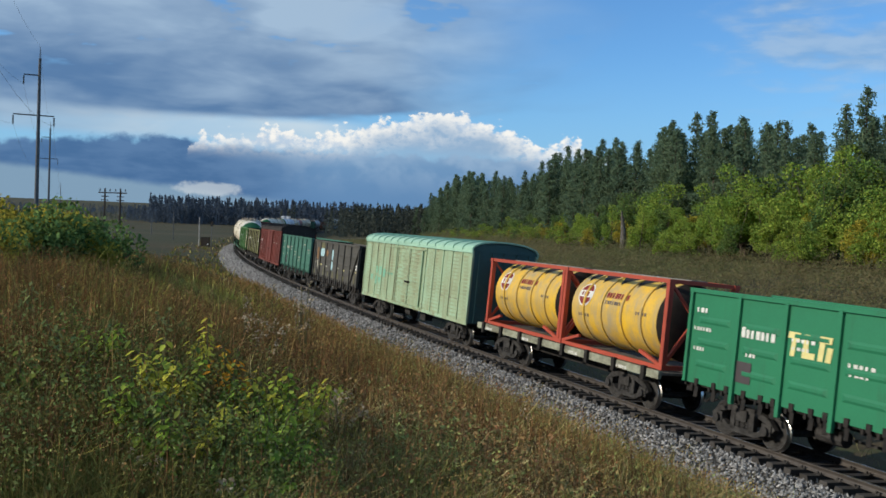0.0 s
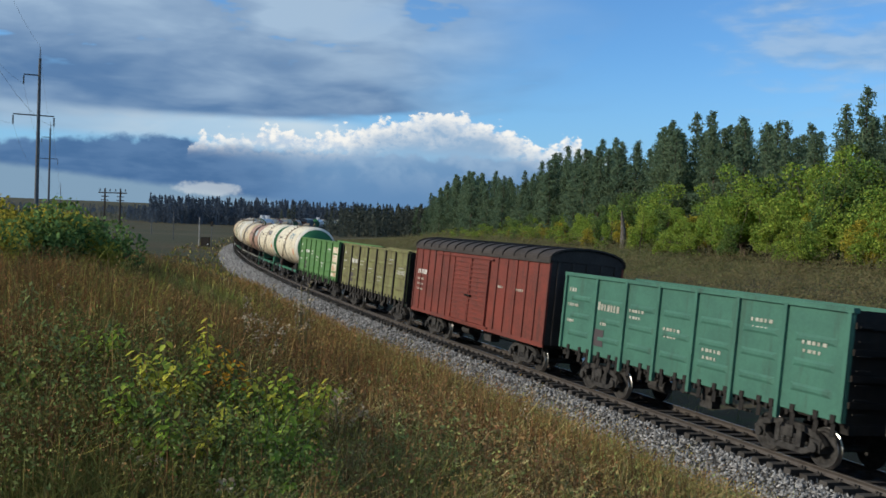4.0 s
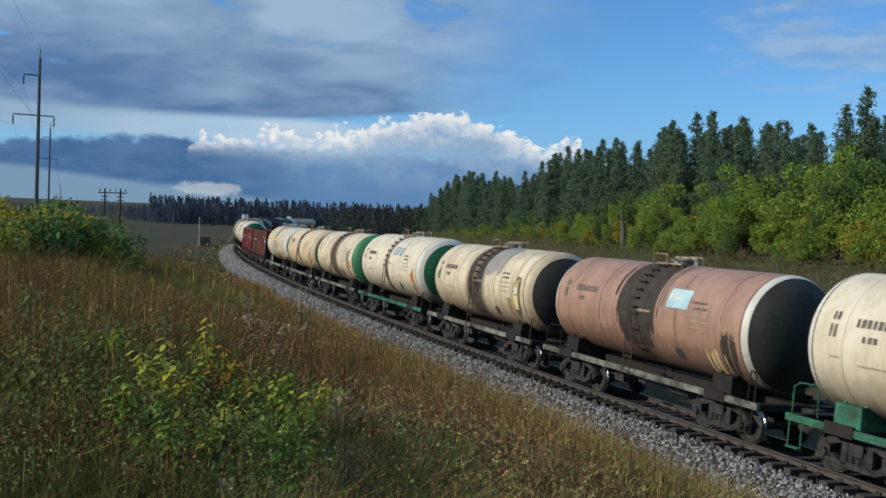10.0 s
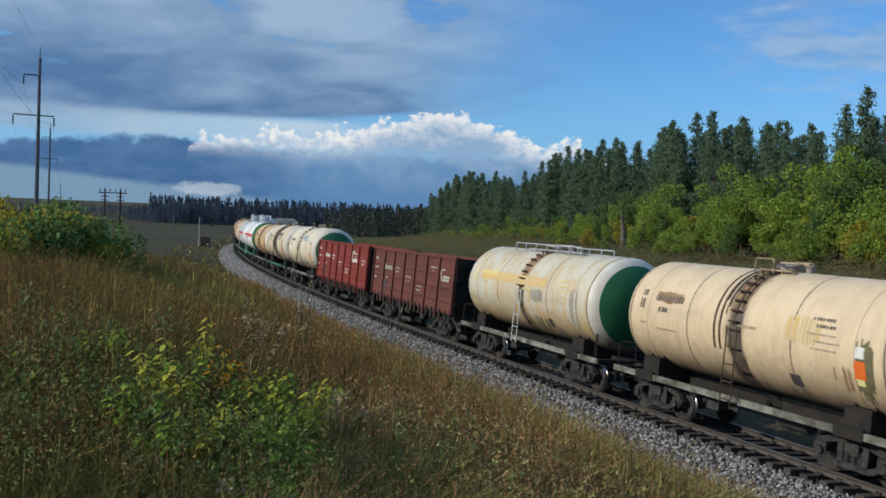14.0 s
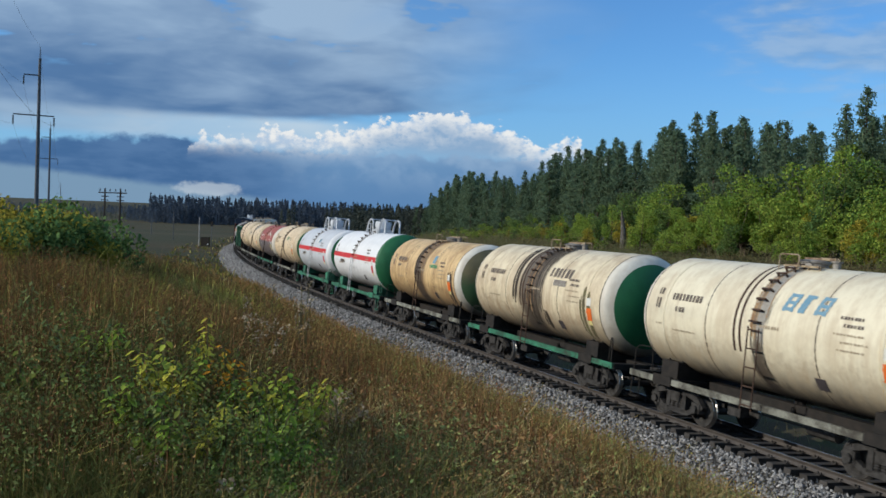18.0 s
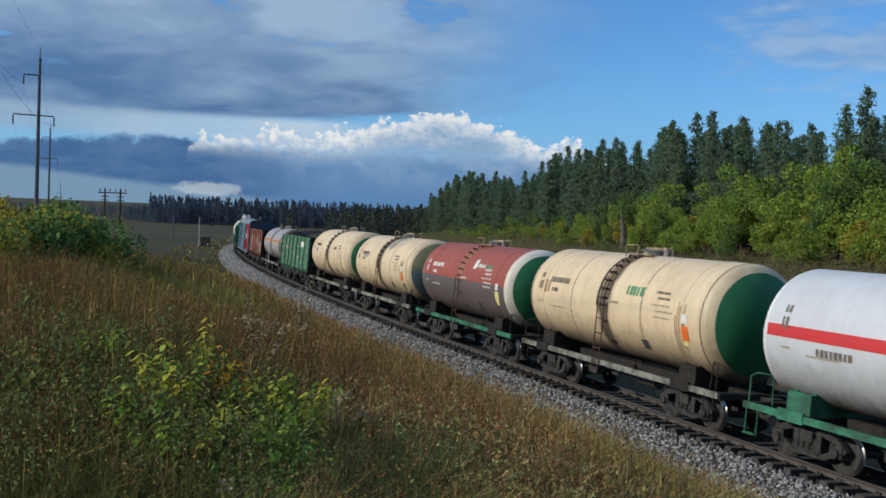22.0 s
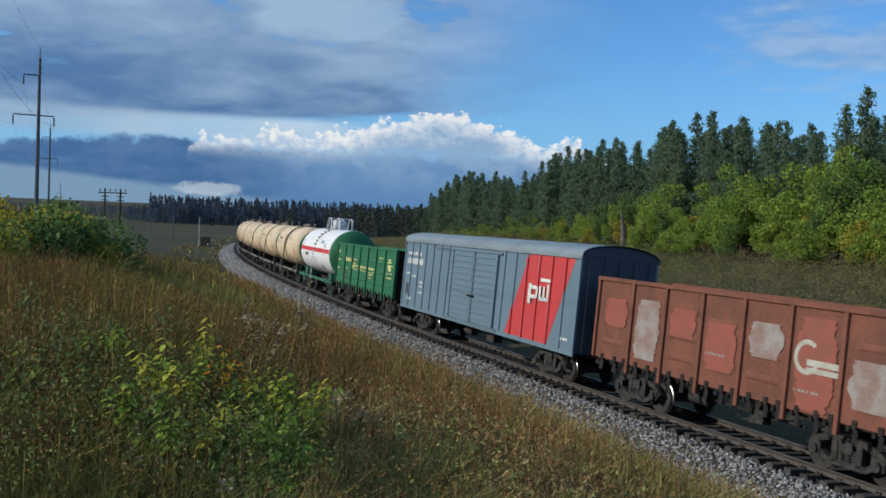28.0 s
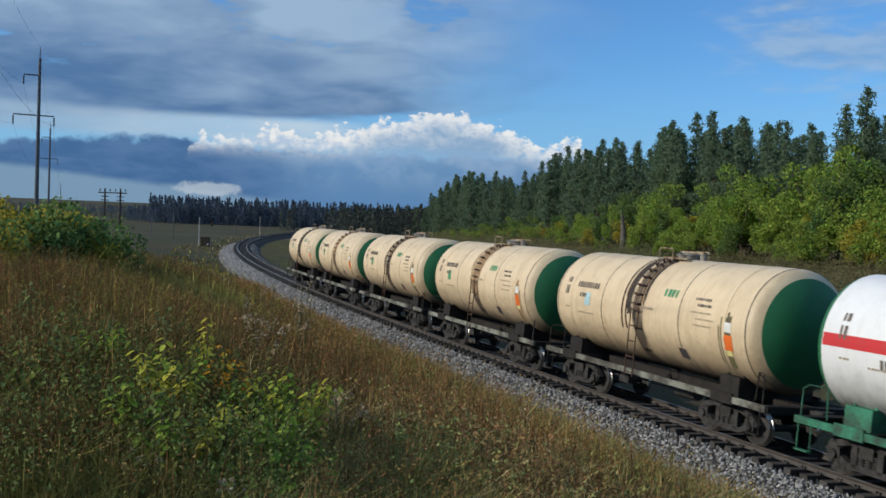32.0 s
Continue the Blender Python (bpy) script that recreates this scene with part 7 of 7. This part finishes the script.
    smear(w, -h + 3.7, -h + 4.4, 2.8, 3.25, amber, 866)
    for k in range(9):
        smear(w, -h + 1.4 * k + .3, -h + 1.4 * k + .65, 1.45, 1.75 + .12 * (k % 3), moss, 870 + k)
    bars(w, -h + .5, 2.2, .7, .5, 2, pale)
    for i in range(1, 8):
        bars(w, -h + 1.62 * i + .5, 2.15 - .05 * (i % 3), .6, .1, 3, M_YELLOWMARK if i % 2 else pale)
    for x0, x1 in ((-h + .1, -h + 1.6), (h - 1.6, h - .1)):
        s = 1 if x0 < 0 else -1
        part("diagonal_brace", Bits().bar((x0 if s > 0 else x1, Y_G - .03, 3.6), (x1 if s > 0 else x0, Y_G - .03, 1.4), .12, .08), G_DARK, w)
    patch_on(w, h - .75, h - .4, 2.3, 2.6, M_WHITE, name="sign")
    w, h = gondola(64.35 + o, 78.6 + o, G_TEAL, "weathered blue-green open wagon with pressed panels", n=7)
    wagon_writing(w, h, pale)
    w, h = covered(78.6 + o, 94.1 + o, B_RED, B_RROOF, B_RROOF, "red-brown covered wagon with a sooty roof", 4.22, 4.74, 17, (-1.9, 1.9))
    bars(w, -h + .5, 2.9, 1.2, .22, 6, M_WHITE, Y_C, "number")
    for z in (2.6, 2.35, 2.1):
        bars(w, -h + .5, z, .8, .1, 5, pale, Y_C)
    for x in (2.6, 4.4):
        bars(w, x, 2.9, .7, .1, 4, pale, Y_C)
    w, h = gondola(94.1 + o, 108.65 + o, G_OLIVE, "weathered olive open wagon", n=7, dark_posts=True)
    tagged(w, "weathered olive open wagon with dark posts")
    wagon_writing(w, h, pale)
    bars(w, -h + 2.1, 2.75, 1.4, .3, 6, M_WHITE, name="scrawl")
    bars(w, h - 1.8, 2.6, 1.4, .22, 6, pale, name="scrawl")
    w, h = gondola(108.65 + o, 122.95 + o, G_MID, "leaf green open wagon with a bare rusty panel", n=7)
    wagon_writing(w, h, M_WHITE)
    patch_on(w, h - 1.72, h - .3, 1.55, 3.5, bare, name="bare_panel")
    cl = (122.9, 135.05, 147.5, 159.95, 171.95, 184.35, 196.75, 209.1, 221.7)

    def blue_word(w, x):
        """Three slanted grey-blue shapes, each of two strokes and a bar."""
        for i in range(3):
            x0 = x + i * .52
            for dx, wd in ((-.13, .11), (.13 if i != 1 else -.02, .10)):
                for k in range(4):
                    plate(w, x0 + dx + .03 * k, 21 + 4.2 * k, wd, .135, M_BLUEMARK, "big_letter")
            for dg in ((34,) if i == 1 else (21, 27, 34)):
                plate(w, x0 + .01 * (dg - 20) / 2, dg, .30, .09, M_BLUEMARK, "big_letter")

    w = tank(cl[0] + o, cl[1] + o, P_CREAMW, P_RING, P_CAP, M_GSILL, "pale cream tank wagon with a white rim and green ends", pale=M_GSILL, ladder_dark=True, r=1.70, ring=.88)
    tank_writing(w, None, M_ORANGE)
    blue_word(w, 1.6)
    w = tank(cl[1] + o, cl[2] + o, P_CREAMW, P_RING, P_CAP, M_GSILL, "pale cream tank wagon on a green frame", pale=M_GSILL, bright_saddle=True, r=1.70, ring=.95)
    tank_writing(w, None, M_ORANGE)
    plate(w, 1.55, 26, 2.1, .44, M_PLATE, "sign_board")
    plate(w, .72, 26.4, .3, .3, M_WHITE, "sign_mark")
    p = plate(w, 1.85, 26.4, 1.2, .14, M_WHITE, "sign_writing", 9)
    p.location = p.location + Vector((0, -.004, .002))
    w = tank(cl[2] + o, cl[3] + o, P_BROWN, P_RING, P_CAPD, M_BLACK, "pinkish brown tank wagon with a black spill", r=1.59, ring=.95)
    tank_writing(w)
    plate(w, .02, 21, 1.45, 3.3, M_SOOT, "black_spill")
    stain(w, -1.00, 1.00, 86, -40, M_SOOT, 1, 1, .15)
    stain(w, -1.30, 1.30, 84, -10, M_SOOT, 2, 0, .5)
    stain(w, 4.02, 4.62, 0, -60, M_SOOT, 3, 1, .2)
    stain(w, 3.32, 4.12, -22, -62, M_OCHRE, 4, 2, .3)
    plate(w, 2.0, 22, 1.0, .6, cyan, "sign_board")
    plate(w, 1.9, 24, .7, .2, M_WHITE, "sign_writing", 4)
    w = tank(cl[3] + o, cl[4] + o, P_SPILL, P_RINGC, P_CAPD, M_BLACK, "cream tank wagon with a broad dark spill and sooty end", r=1.62, ring=.86)
    tank_writing(w, None, M_YELLOWMARK)
    stain(w, -0.80, -0.30, 86, -35, M_SOOT, 5, 1, .05)
    stain(w, 0.15, 2.30, 86, 8, M_WASH, 6, 1, .05)
    stain(w, 0.10, 0.70, 86, -20, M_SOOT, 7, 2, .35)
    stain(w, 3.62, 4.32, 22, -50, M_MUD, 8, 1, .1)
    stain(w, 3.72, 4.12, 16, -30, M_OCHRE, 9, 2, .3)
    stain(w, 3.12, 3.72, -8, -55, M_RUNS, 10, 1, .3)
    plate(w, -w["hl"] * .9, 2, .3, .35, M_GREENMARK, "marking")
    w = tank(cl[4] + o, cl[5] + o, P_CREAMW, P_RING, P_CAP, M_GSILL, "pale cream tank wagon with blue letters and green ends", pale=M_GSILL, r=1.70, ring=.82)
    tank_writing(w, None, M_ORANGE)
    stain(w, -0.15, 0.45, 84, -5, M_WASH, 11, 1, .35)
    stain(w, 0.90, 1.15, 84, 38, M_WASH, 12, 1, .2)
    stain(w, 4.02, 4.47, 4, -55, M_RUNS, 13, 1, .15)
    blue_word(w, .9)
    w = tank(cl[5] + o, cl[6] + o, P_SPILL, P_RINGG, P_CAPT, M_BLACK, "stained cream tank wagon with a green rim", r=1.64, ring=.74)
    tank_writing(w, M_HATCH, M_ORANGE, False)
    stain(w, -1.15, -0.75, 84, -12, M_RUNS, 14, 1, .2)
    stain(w, -0.45, 0.10, 84, -10, M_SOOT, 15, 1, .3)
    stain(w, -4.30, -3.80, 22, 2, M_OCHRE, 16, 1, .2)
    stain(w, 3.47, 4.07, 22, -52, M_MUD, 17, 1, .1)
    stain(w, 0.70, 2.40, -26, -52, M_RUNS, 18, 1, .45)
    w = tank(cl[6] + o, cl[7] + o, P_CREAM, P_RINGC, P_CAPB, M_BLACK, "stained cream tank wagon with olive ends", r=1.63, ring=.85, arc=True)
    tank_writing(w, None, M_ORANGE)
    stain(w, -3.60, -2.40, 26, 12, M_RUNS, 19, 2, .05)
    stain(w, -0.60, 0.15, 84, -8, M_SOOT, 20, 1, .3)
    stain(w, 1.80, 2.90, 22, -6, M_OCHRE, 21, 1, .25)
    stain(w, 3.92, 4.47, 12, -55, M_MUD, 22, 1, .08)
    stain(w, 3.32, 3.92, -15, -40, M_RUNS, 23, 1, .5)
    w = tank(cl[7] + o, cl[8] + o, P_GREYW, P_RING, P_CAP, M_BLACK, "off-white tank wagon with a long roof walkway", walk_plat=True, ladder_dark=False, pale=M_SILL, r=1.63, ring=.84)
    tank_writing(w, M_YELLOWMARK, None)
    plate(w, -1.0, 14, 5.6, .36, M_OCHRE, "faded_stripe")
    stain(w, 0.60, 1.70, 6, -14, M_WASH, 24, 1, .3)
    stain(w, 3.72, 4.22, 16, -45, M_WASH, 25, 1, .15)
    stain(w, 0.20, 1.80, -30, -58, M_MUD, 26, 1, .4)
    w, h = gondola(221.7 + o, 235.6 + o, G_BROWNRED, "brown-red open wagon with white markings", n=7)
    wagon_writing(w, h, pale)
    ring_logo(w, h - 1.5, 3.0, .3, pale)
    w, h = gondola(235.6 + o, 250.15 + o, G_RED, "brick red open wagon with white markings", n=7)
    wagon_writing(w, h, M_WHITE)
    ring_logo(w, h - 3.4, 3.1, .36, M_WHITE)
    cl = (250.15, 262.45, 275.1, 287.1, 299.5, 311.85, 324.5, 336.45, 348.7, 361.3)
    w = tank(cl[0] + o, cl[1] + o, P_CREAMW, P_RING, P_CAP, M_GSILL, "pale cream tank wagon with blue letters", pale=M_SILL, r=1.71, ring=.84, arc=True)
    tank_writing(w, None, M_ORANGE)
    stain(w, -0.20, 0.50, 82, -20, M_WASH, 27, 1, .5)
    stain(w, 3.82, 4.32, 14, -52, M_OCHRE, 28, 1, .15)
    stain(w, 3.87, 4.27, 18, 10, M_MUD, 29, 2, .05)
    blue_word(w, .9)
    w = tank(cl[1] + o, cl[2] + o, P_SPILL, P_RING, P_CAP, M_GSILL, "cream tank wagon with brown streaks round its hatch", pale=M_GSILL, r=1.70, ring=.82, arc=True)
    tank_writing(w, None, M_ORANGE)
    stain(w, -1.55, -1.05, 84, -32, M_SOOT, 30, 1, .3)
    stain(w, -1.00, -0.50, 84, -20, M_SOOT, 31, 1, .4)
    stain(w, -0.40, 1.00, 86, -50, M_SOOT, 32, 1, .5)
    stain(w, -0.10, 1.10, 86, 30, M_SOOT, 33, 2, .45)
    stain(w, 0.90, 1.30, -20, -52, M_SOOT, 34, 1, .3)
    stain(w, 3.62, 4.32, 16, -55, M_MUD, 35, 1, .05)
    plate(w, 2.0, 27, 1.6, .36, M_DARKMARK, "big_letter", 6)
    plate(w, 2.1, 14, .9, .22, M_HATCH, "marking")
    w = tank(cl[2] + o, cl[3] + o, P_TAN, P_RING, P_CAPB, M_BLACK, "ochre tank wagon with olive ends", r=1.64, ring=.87)
    tank_writing(w, None, M_ORANGE)
    stain(w, -0.75, -0.25, 84, -30, M_SOOT, 36, 1, .2)
    stain(w, 0.10, 0.70, 84, -25, M_RUNS, 37, 1, .4)
    stain(w, -3.40, -1.90, 22, 10, M_RUNS, 38, 2, .05)
    stain(w, 3.72, 4.32, 14, -55, M_SOOT, 39, 1, .1)
    plate(w, 1.7, 24, .35, .4, M_BLUEMARK, "marking")
    plate(w, 1.8, 12, 1.0, .16, M_GREENMARK, "lettering", 6)
    w = tank(cl[3] + o, cl[4] + o, P_WHITE, P_CAP, P_CAP, M_GSILL, "white gas tank wagon with a red stripe and hoops on top", hoops=True, belt=M_REDBAND, ladder_dark=False, pale=M_GSILL, straps=False, ring=.96, r=1.71)
    tank_writing(w, None, M_REDBAND, False)
    plate(w, -2.6, -10, 1.1, .22, M_DARKMARK, "number", 8)
    w = tank(cl[4] + o, cl[5] + o, P_LGREY, P_WHITE, P_CAP, M_GSILL, "light grey gas tank wagon with a red stripe and hoops", hoops=True, belt=M_REDBAND, ladder_dark=False, pale=M_GSILL, straps=False, r=1.70, ring=.82)
    tank_writing(w, None, M_REDBAND, False)
    plate(w, 1.5, 26, .4, .4, M_WHITE, "marking")
    plate(w, 2.0, 26, .7, .3, M_BLUEMARK, "big_letter", 3)
    plate(w, -2.6, -10, 1.1, .18, M_DARKMARK, "number", 8)
    w = tank(cl[5] + o, cl[6] + o, P_CREAM, P_RINGC, P_CAP, M_BLACK, "cream tank wagon with green ends", r=1.70, ring=.86)
    tank_writing(w, None, M_ORANGE)
    stain(w, -0.50, 0.25, 84, -25, M_SOOT, 40, 1, .35)
    stain(w, -4.30, -3.60, 18, 0, M_RUNS, 41, 1, .4)
    stain(w, 3.72, 4.22, 14, -50, M_RUNS, 42, 1, .3)
    plate(w, 1.6, 18, .9, .3, M_GREENMARK, "big_letter", 5)
    w = tank(cl[6] + o, cl[7] + o, P_RED, P_RING, P_CAP, M_GSILL, "brick red tank wagon with a grey lower half", pale=M_GSILL, r=1.63, ring=.85)
    tank_writing(w, M_WHITE, M_YELLOWMARK)
    plate(w, 1.35, 27, .3, .45, M_WHITE, "emblem")
    plate(w, 1.95, 25, .8, .16, M_WHITE, "big_letter", 6)
    plate(w, 2.75, 25, .6, .16, M_GREENMARK, "big_letter", 4)
    w = tank(cl[7] + o, cl[8] + o, P_CREAM, P_RINGC, P_CAPT, M_BLACK, "cream tank wagon with a dark spill", r=1.64, ring=.88)
    tank_writing(w, None, M_ORANGE)
    stain(w, -0.60, 0.35, 85, -30, M_SOOT, 43, 1, .3)
    stain(w, 0.30, 1.50, 85, 25, M_WASH, 44, 1, .15)
    stain(w, 3.62, 4.22, 16, -52, M_MUD, 45, 1, .15)
    stain(w, -3.40, -2.30, 22, 8, M_WASH, 46, 2, .1)
    w = tank(cl[8] + o, cl[9] + o, P_CREAM, P_RINGC, P_CAP, M_BLACK, "cream tank wagon with a white rim", r=1.69, ring=.82)
    tank_writing(w, None, M_YELLOWMARK)
    stain(w, -0.50, 0.30, 85, -20, M_SOOT, 47, 1, .4)
    stain(w, 3.72, 4.22, 10, -50, M_RUNS, 48, 1, .3)
    plate(w, -3.2, 6, .3, .4, M_BLUEMARK, "emblem")
    plate(w, 1.9, 14, .9, .2, M_HATCH, "lettering", 6)
    w, h = gondola(361.3 + o, 375.2 + o, G_SCUFF, "scuffed green open wagon with a white plate", n=7)
    wagon_writing(w, h, pale)
    patch_on(w, h - 3.6, h - 2.3, 3.0, 3.5, M_WHITE, name="sign_board")
    w = tank(375.2 + o, 388.0 + o, P_GREY, P_GREY, P_CAPD, M_BLACK, "dull light grey tank wagon with an orange band", r=1.52, ring=.9, ladder_dark=False)
    b = Bits().lathe([(-w["hl"], w["r"] + .006), (w["hl"], w["r"] + .006)], "x", 2, caps=False, a0=radians(-84), a1=radians(-76))
    part("stripe", b, mat("faded orange stripe", (0.45, 0.2, 0.07), 0.7, (0.3, 0.15, 0.07), bump=0), w, at=(0, 0, w["zc"]))
    w, h = gondola(388.1 + o, 402.0 + o, G_RUSTY, "rusty brown open wagon with red patches", n=7)
    bay = 2 * h / 7.4
    for i, m in enumerate((redp, greyp, redp, redp, greyp, redp, greyp)):
        z0, z1 = ((2.5, 3.1), (1.7, 3.2), (2.6, 3.1), (1.9, 2.9), (2.5, 3.1), (1.5, 3.4), (1.8, 2.6))[i]
        smear(w, -h + bay * (i + .2) + .14, -h + bay * (i + 1.2) - .14, z0 - .15, z1 + .15, m, 800 + i)
        if i % 2:
            bars(w, -h + bay * i + .6, z0 + .25, bay * .5, .07, 6, greyp, Y_G - .02)
    ring_logo(w, -h + bay * 5.2 + .6, 2.6, .42, pale, Y_G - .022)
    w, h = covered(402.0 + o, 421.4 + o, B_GREY, B_GYROOF, B_GYEND, "slate grey covered wagon with a red slanted panel", 4.5, 4.97, 19, (-2.4, 2.4), grey=True)
    patch_on(w, 3.45, 6.95, 1.2, 4.38, B_CRIMSON, Y_C + .006, "red_panel", 1.55)
    for x in np.linspace(-h + .04, h - .04, 19):         # the paint runs on over the ribs
        z0, z1 = 1.2 + max(0.0, x - 6.95) * 2.05, 1.2 + (x - 3.45) * 2.05
        z0, z1 = max(z0, 1.18), min(z1, 4.40)
        if z1 > z0 + .1 and x > 3.45:
            part("red_rib", Bits().box(x - .05, x + .05, Y_C - .054, Y_C + .02, z0, z1), B_CRIMSON, w)
    bars(w, 5.3, 2.55, .32, .75, 1, M_WHITE, Y_C - .06, "emblem")
    for x0, z0, wd, ht in ((5.5, 2.75, .45, .14), (5.5, 3.1, .45, .14), (5.9, 2.8, .14, .4), (6.15, 2.72, .7, .14), (6.15, 2.75, .14, .5), (6.45, 2.75, .14, .5), (6.75, 2.75, .14, .6), (6.2, 3.42, .75, .12)):
        bars(w, x0, z0, wd / .68, ht, 1, M_WHITE, Y_C - .06, "emblem")
    bars(w, -h + .5, 3.75, 1.9, .16, 8, M_WHITE, Y_C)
    bars(w, -h + .5, 3.3, 2.2, .3, 9, M_WHITE, Y_C, "number")
    for x, z, n in ((-h + .4, 2.75, 3), (-h + 1.3, 2.65, 3), (-h + 2.4, 2.4, 4), (-h + 2.4, 2.2, 4), (-h + 2.4, 1.9, 4), (-h + .8, 1.5, 3), (h - 1.0, 1.5, 3)):
        bars(w, x, z, .6, .1, n, M_WHITE, Y_C)
    patch_on(w, -h + .5, -h + 1.0, 1.75, 2.3, M_PLATE, Y_C, "slate")
    w, h = gondola(421.65 + o, 435.8 + o, G_LASTG, "bottle green open wagon with yellow markings", n=7)
    wagon_writing(w, h, M_YELLOWMARK)
    bay = 2 * h / 7
    for i in (2, 3, 4):
        bars(w, -h + bay * i + .25, 2.35, bay * .7, .3, 5, M_YELLOWMARK, name="big_letter")
    for k, (wd, z) in enumerate(((.3, 3.22), (.6, 3.08), (.7, 2.94), (.5, 2.8), (.36, 2.66))):
        patch_on(w, h - 1.25 - wd / 2, h - 1.25 + wd / 2, z, z + .1, M_YELLOWMARK, name="emblem")
    bars(w, h - 1.7, 2.45, 1.1, .1, 7, M_YELLOWMARK)
    bars(w, h - 1.6, 2.25, .9, .08, 6, M_YELLOWMARK)
    cl = (435.7, 448.1, 460.6, 472.7, 485.0, 497.1, 509.2)
    w = tank(cl[0] + o, cl[1] + o, P_WHITE, P_CAP, P_CAP, M_GSILL, "white gas tank wagon with a red stripe", hoops=True, belt=M_REDBAND, ladder_dark=False, pale=M_GSILL, straps=False, r=1.69, ring=.96)
    tank_writing(w, None, None, False)
    plate(w, 1.9, 24, .8, .26, M_BLUEMARK, "big_letter", 3)
    plate(w, -2.6, -10, 1.1, .22, M_DARKMARK, "number", 8)
    for i in range(1, 6):
        w = tank(cl[i] + o, cl[i + 1] + o, P_CREAM, P_RINGC, P_CAP, M_BLACK, "cream tank wagon with green ends and a rusty ladder", r=1.68, ring=.86, arc=i == 1)
        tank_writing(w, None, M_ORANGE)
        plate(w, -2.9, 2, .32, .42, cyan if i == 1 else M_GREENMARK, "marking")
        plate(w, 1.5, 22, .7, .24, M_GREENMARK, "big_letter", 4)
        stain(w, -0.70, 0.40, 85, -10 - 8 * i, M_SOOT if i % 2 else M_RUNS, 60 + i, 1, .4)
        stain(w, 3.72, 4.27, 14, -52, M_MUD if i % 2 else M_RUNS, 70 + i, 1, .2)
    y1 = mat("yellow tank container paint", (0.74, 0.45, 0.04), 0.5, (0.52, 0.34, 0.08), 1.2, 14, 0.9, dirt=(0.33, 0.29, 0.20), dirt_amt=0.85, streak=1)
    fr = mat("red oxide container frame", (0.42, 0.075, 0.045), 0.6, (0.3, 0.06, 0.04), 2, 20, 0.6)
    mid = true_s((18.4 + 32.65) / 2 + o)
    boxes = [tank_container(mid, x, y1, fr, "yellow tank container in a red steel frame") for x in (-3.12, 3.12)]
    wine = mat("dark red mark", (0.22, 0.03, 0.03), 0.6, bump=0)
    for t in boxes:
        t["r"], t["zc"], t["hl"] = 1.22, (1.34 + 4.06) / 2 + .06, 2.5
        disc(t, -1.75, 22, .44, M_WHITE)
        disc(t, -1.75, 22, .38, wine, "emblem_mark", .017, 20, 160, .0)
        disc(t, -1.75, 22, .38, wine, "emblem_mark", .017, 200, 340, .0)
        q = plate(t, -1.75, 22, .62, .24, M_WHITE, "emblem_band")
        q.location = (0, -.012, .004)
        q = plate(t, -1.75, 22, .5, .16, wine, "emblem_writing", 3)
        q.location = (0, -.018, .006)
        plate(t, .1, 26, 1.5, .2, wine, "lettering", 9)
        plate(t, .1, 14, 1.1, .12, M_DARKMARK, "lettering", 8)
        plate(t, -1.7, -12, .7, .1, M_DARKMARK, "lettering", 5)
        plate(t, 1.7, 5, .6, .1, M_DARKMARK, "lettering", 5)
    return boxes


CONTAINERS = train()


# ---------------------------------------------------------------- the train's run
def run_length(t):
    return TRUE * (13.2188 * t + 0.01091 * t * t)


def motions():
    times = [i * 0.5 for i in range(65)]
    for w, mid in WAGONS:
        walk(w, [(t, rolling(mid - run_length(t))) for t in times])
    for c, x in zip(CONTAINERS, (-3.12, 3.12)):
        walk(c, [(t, rolling(c["mid"] - run_length(t)) @ Matrix.Translation((x, 0, 0))) for t in times])


motions()
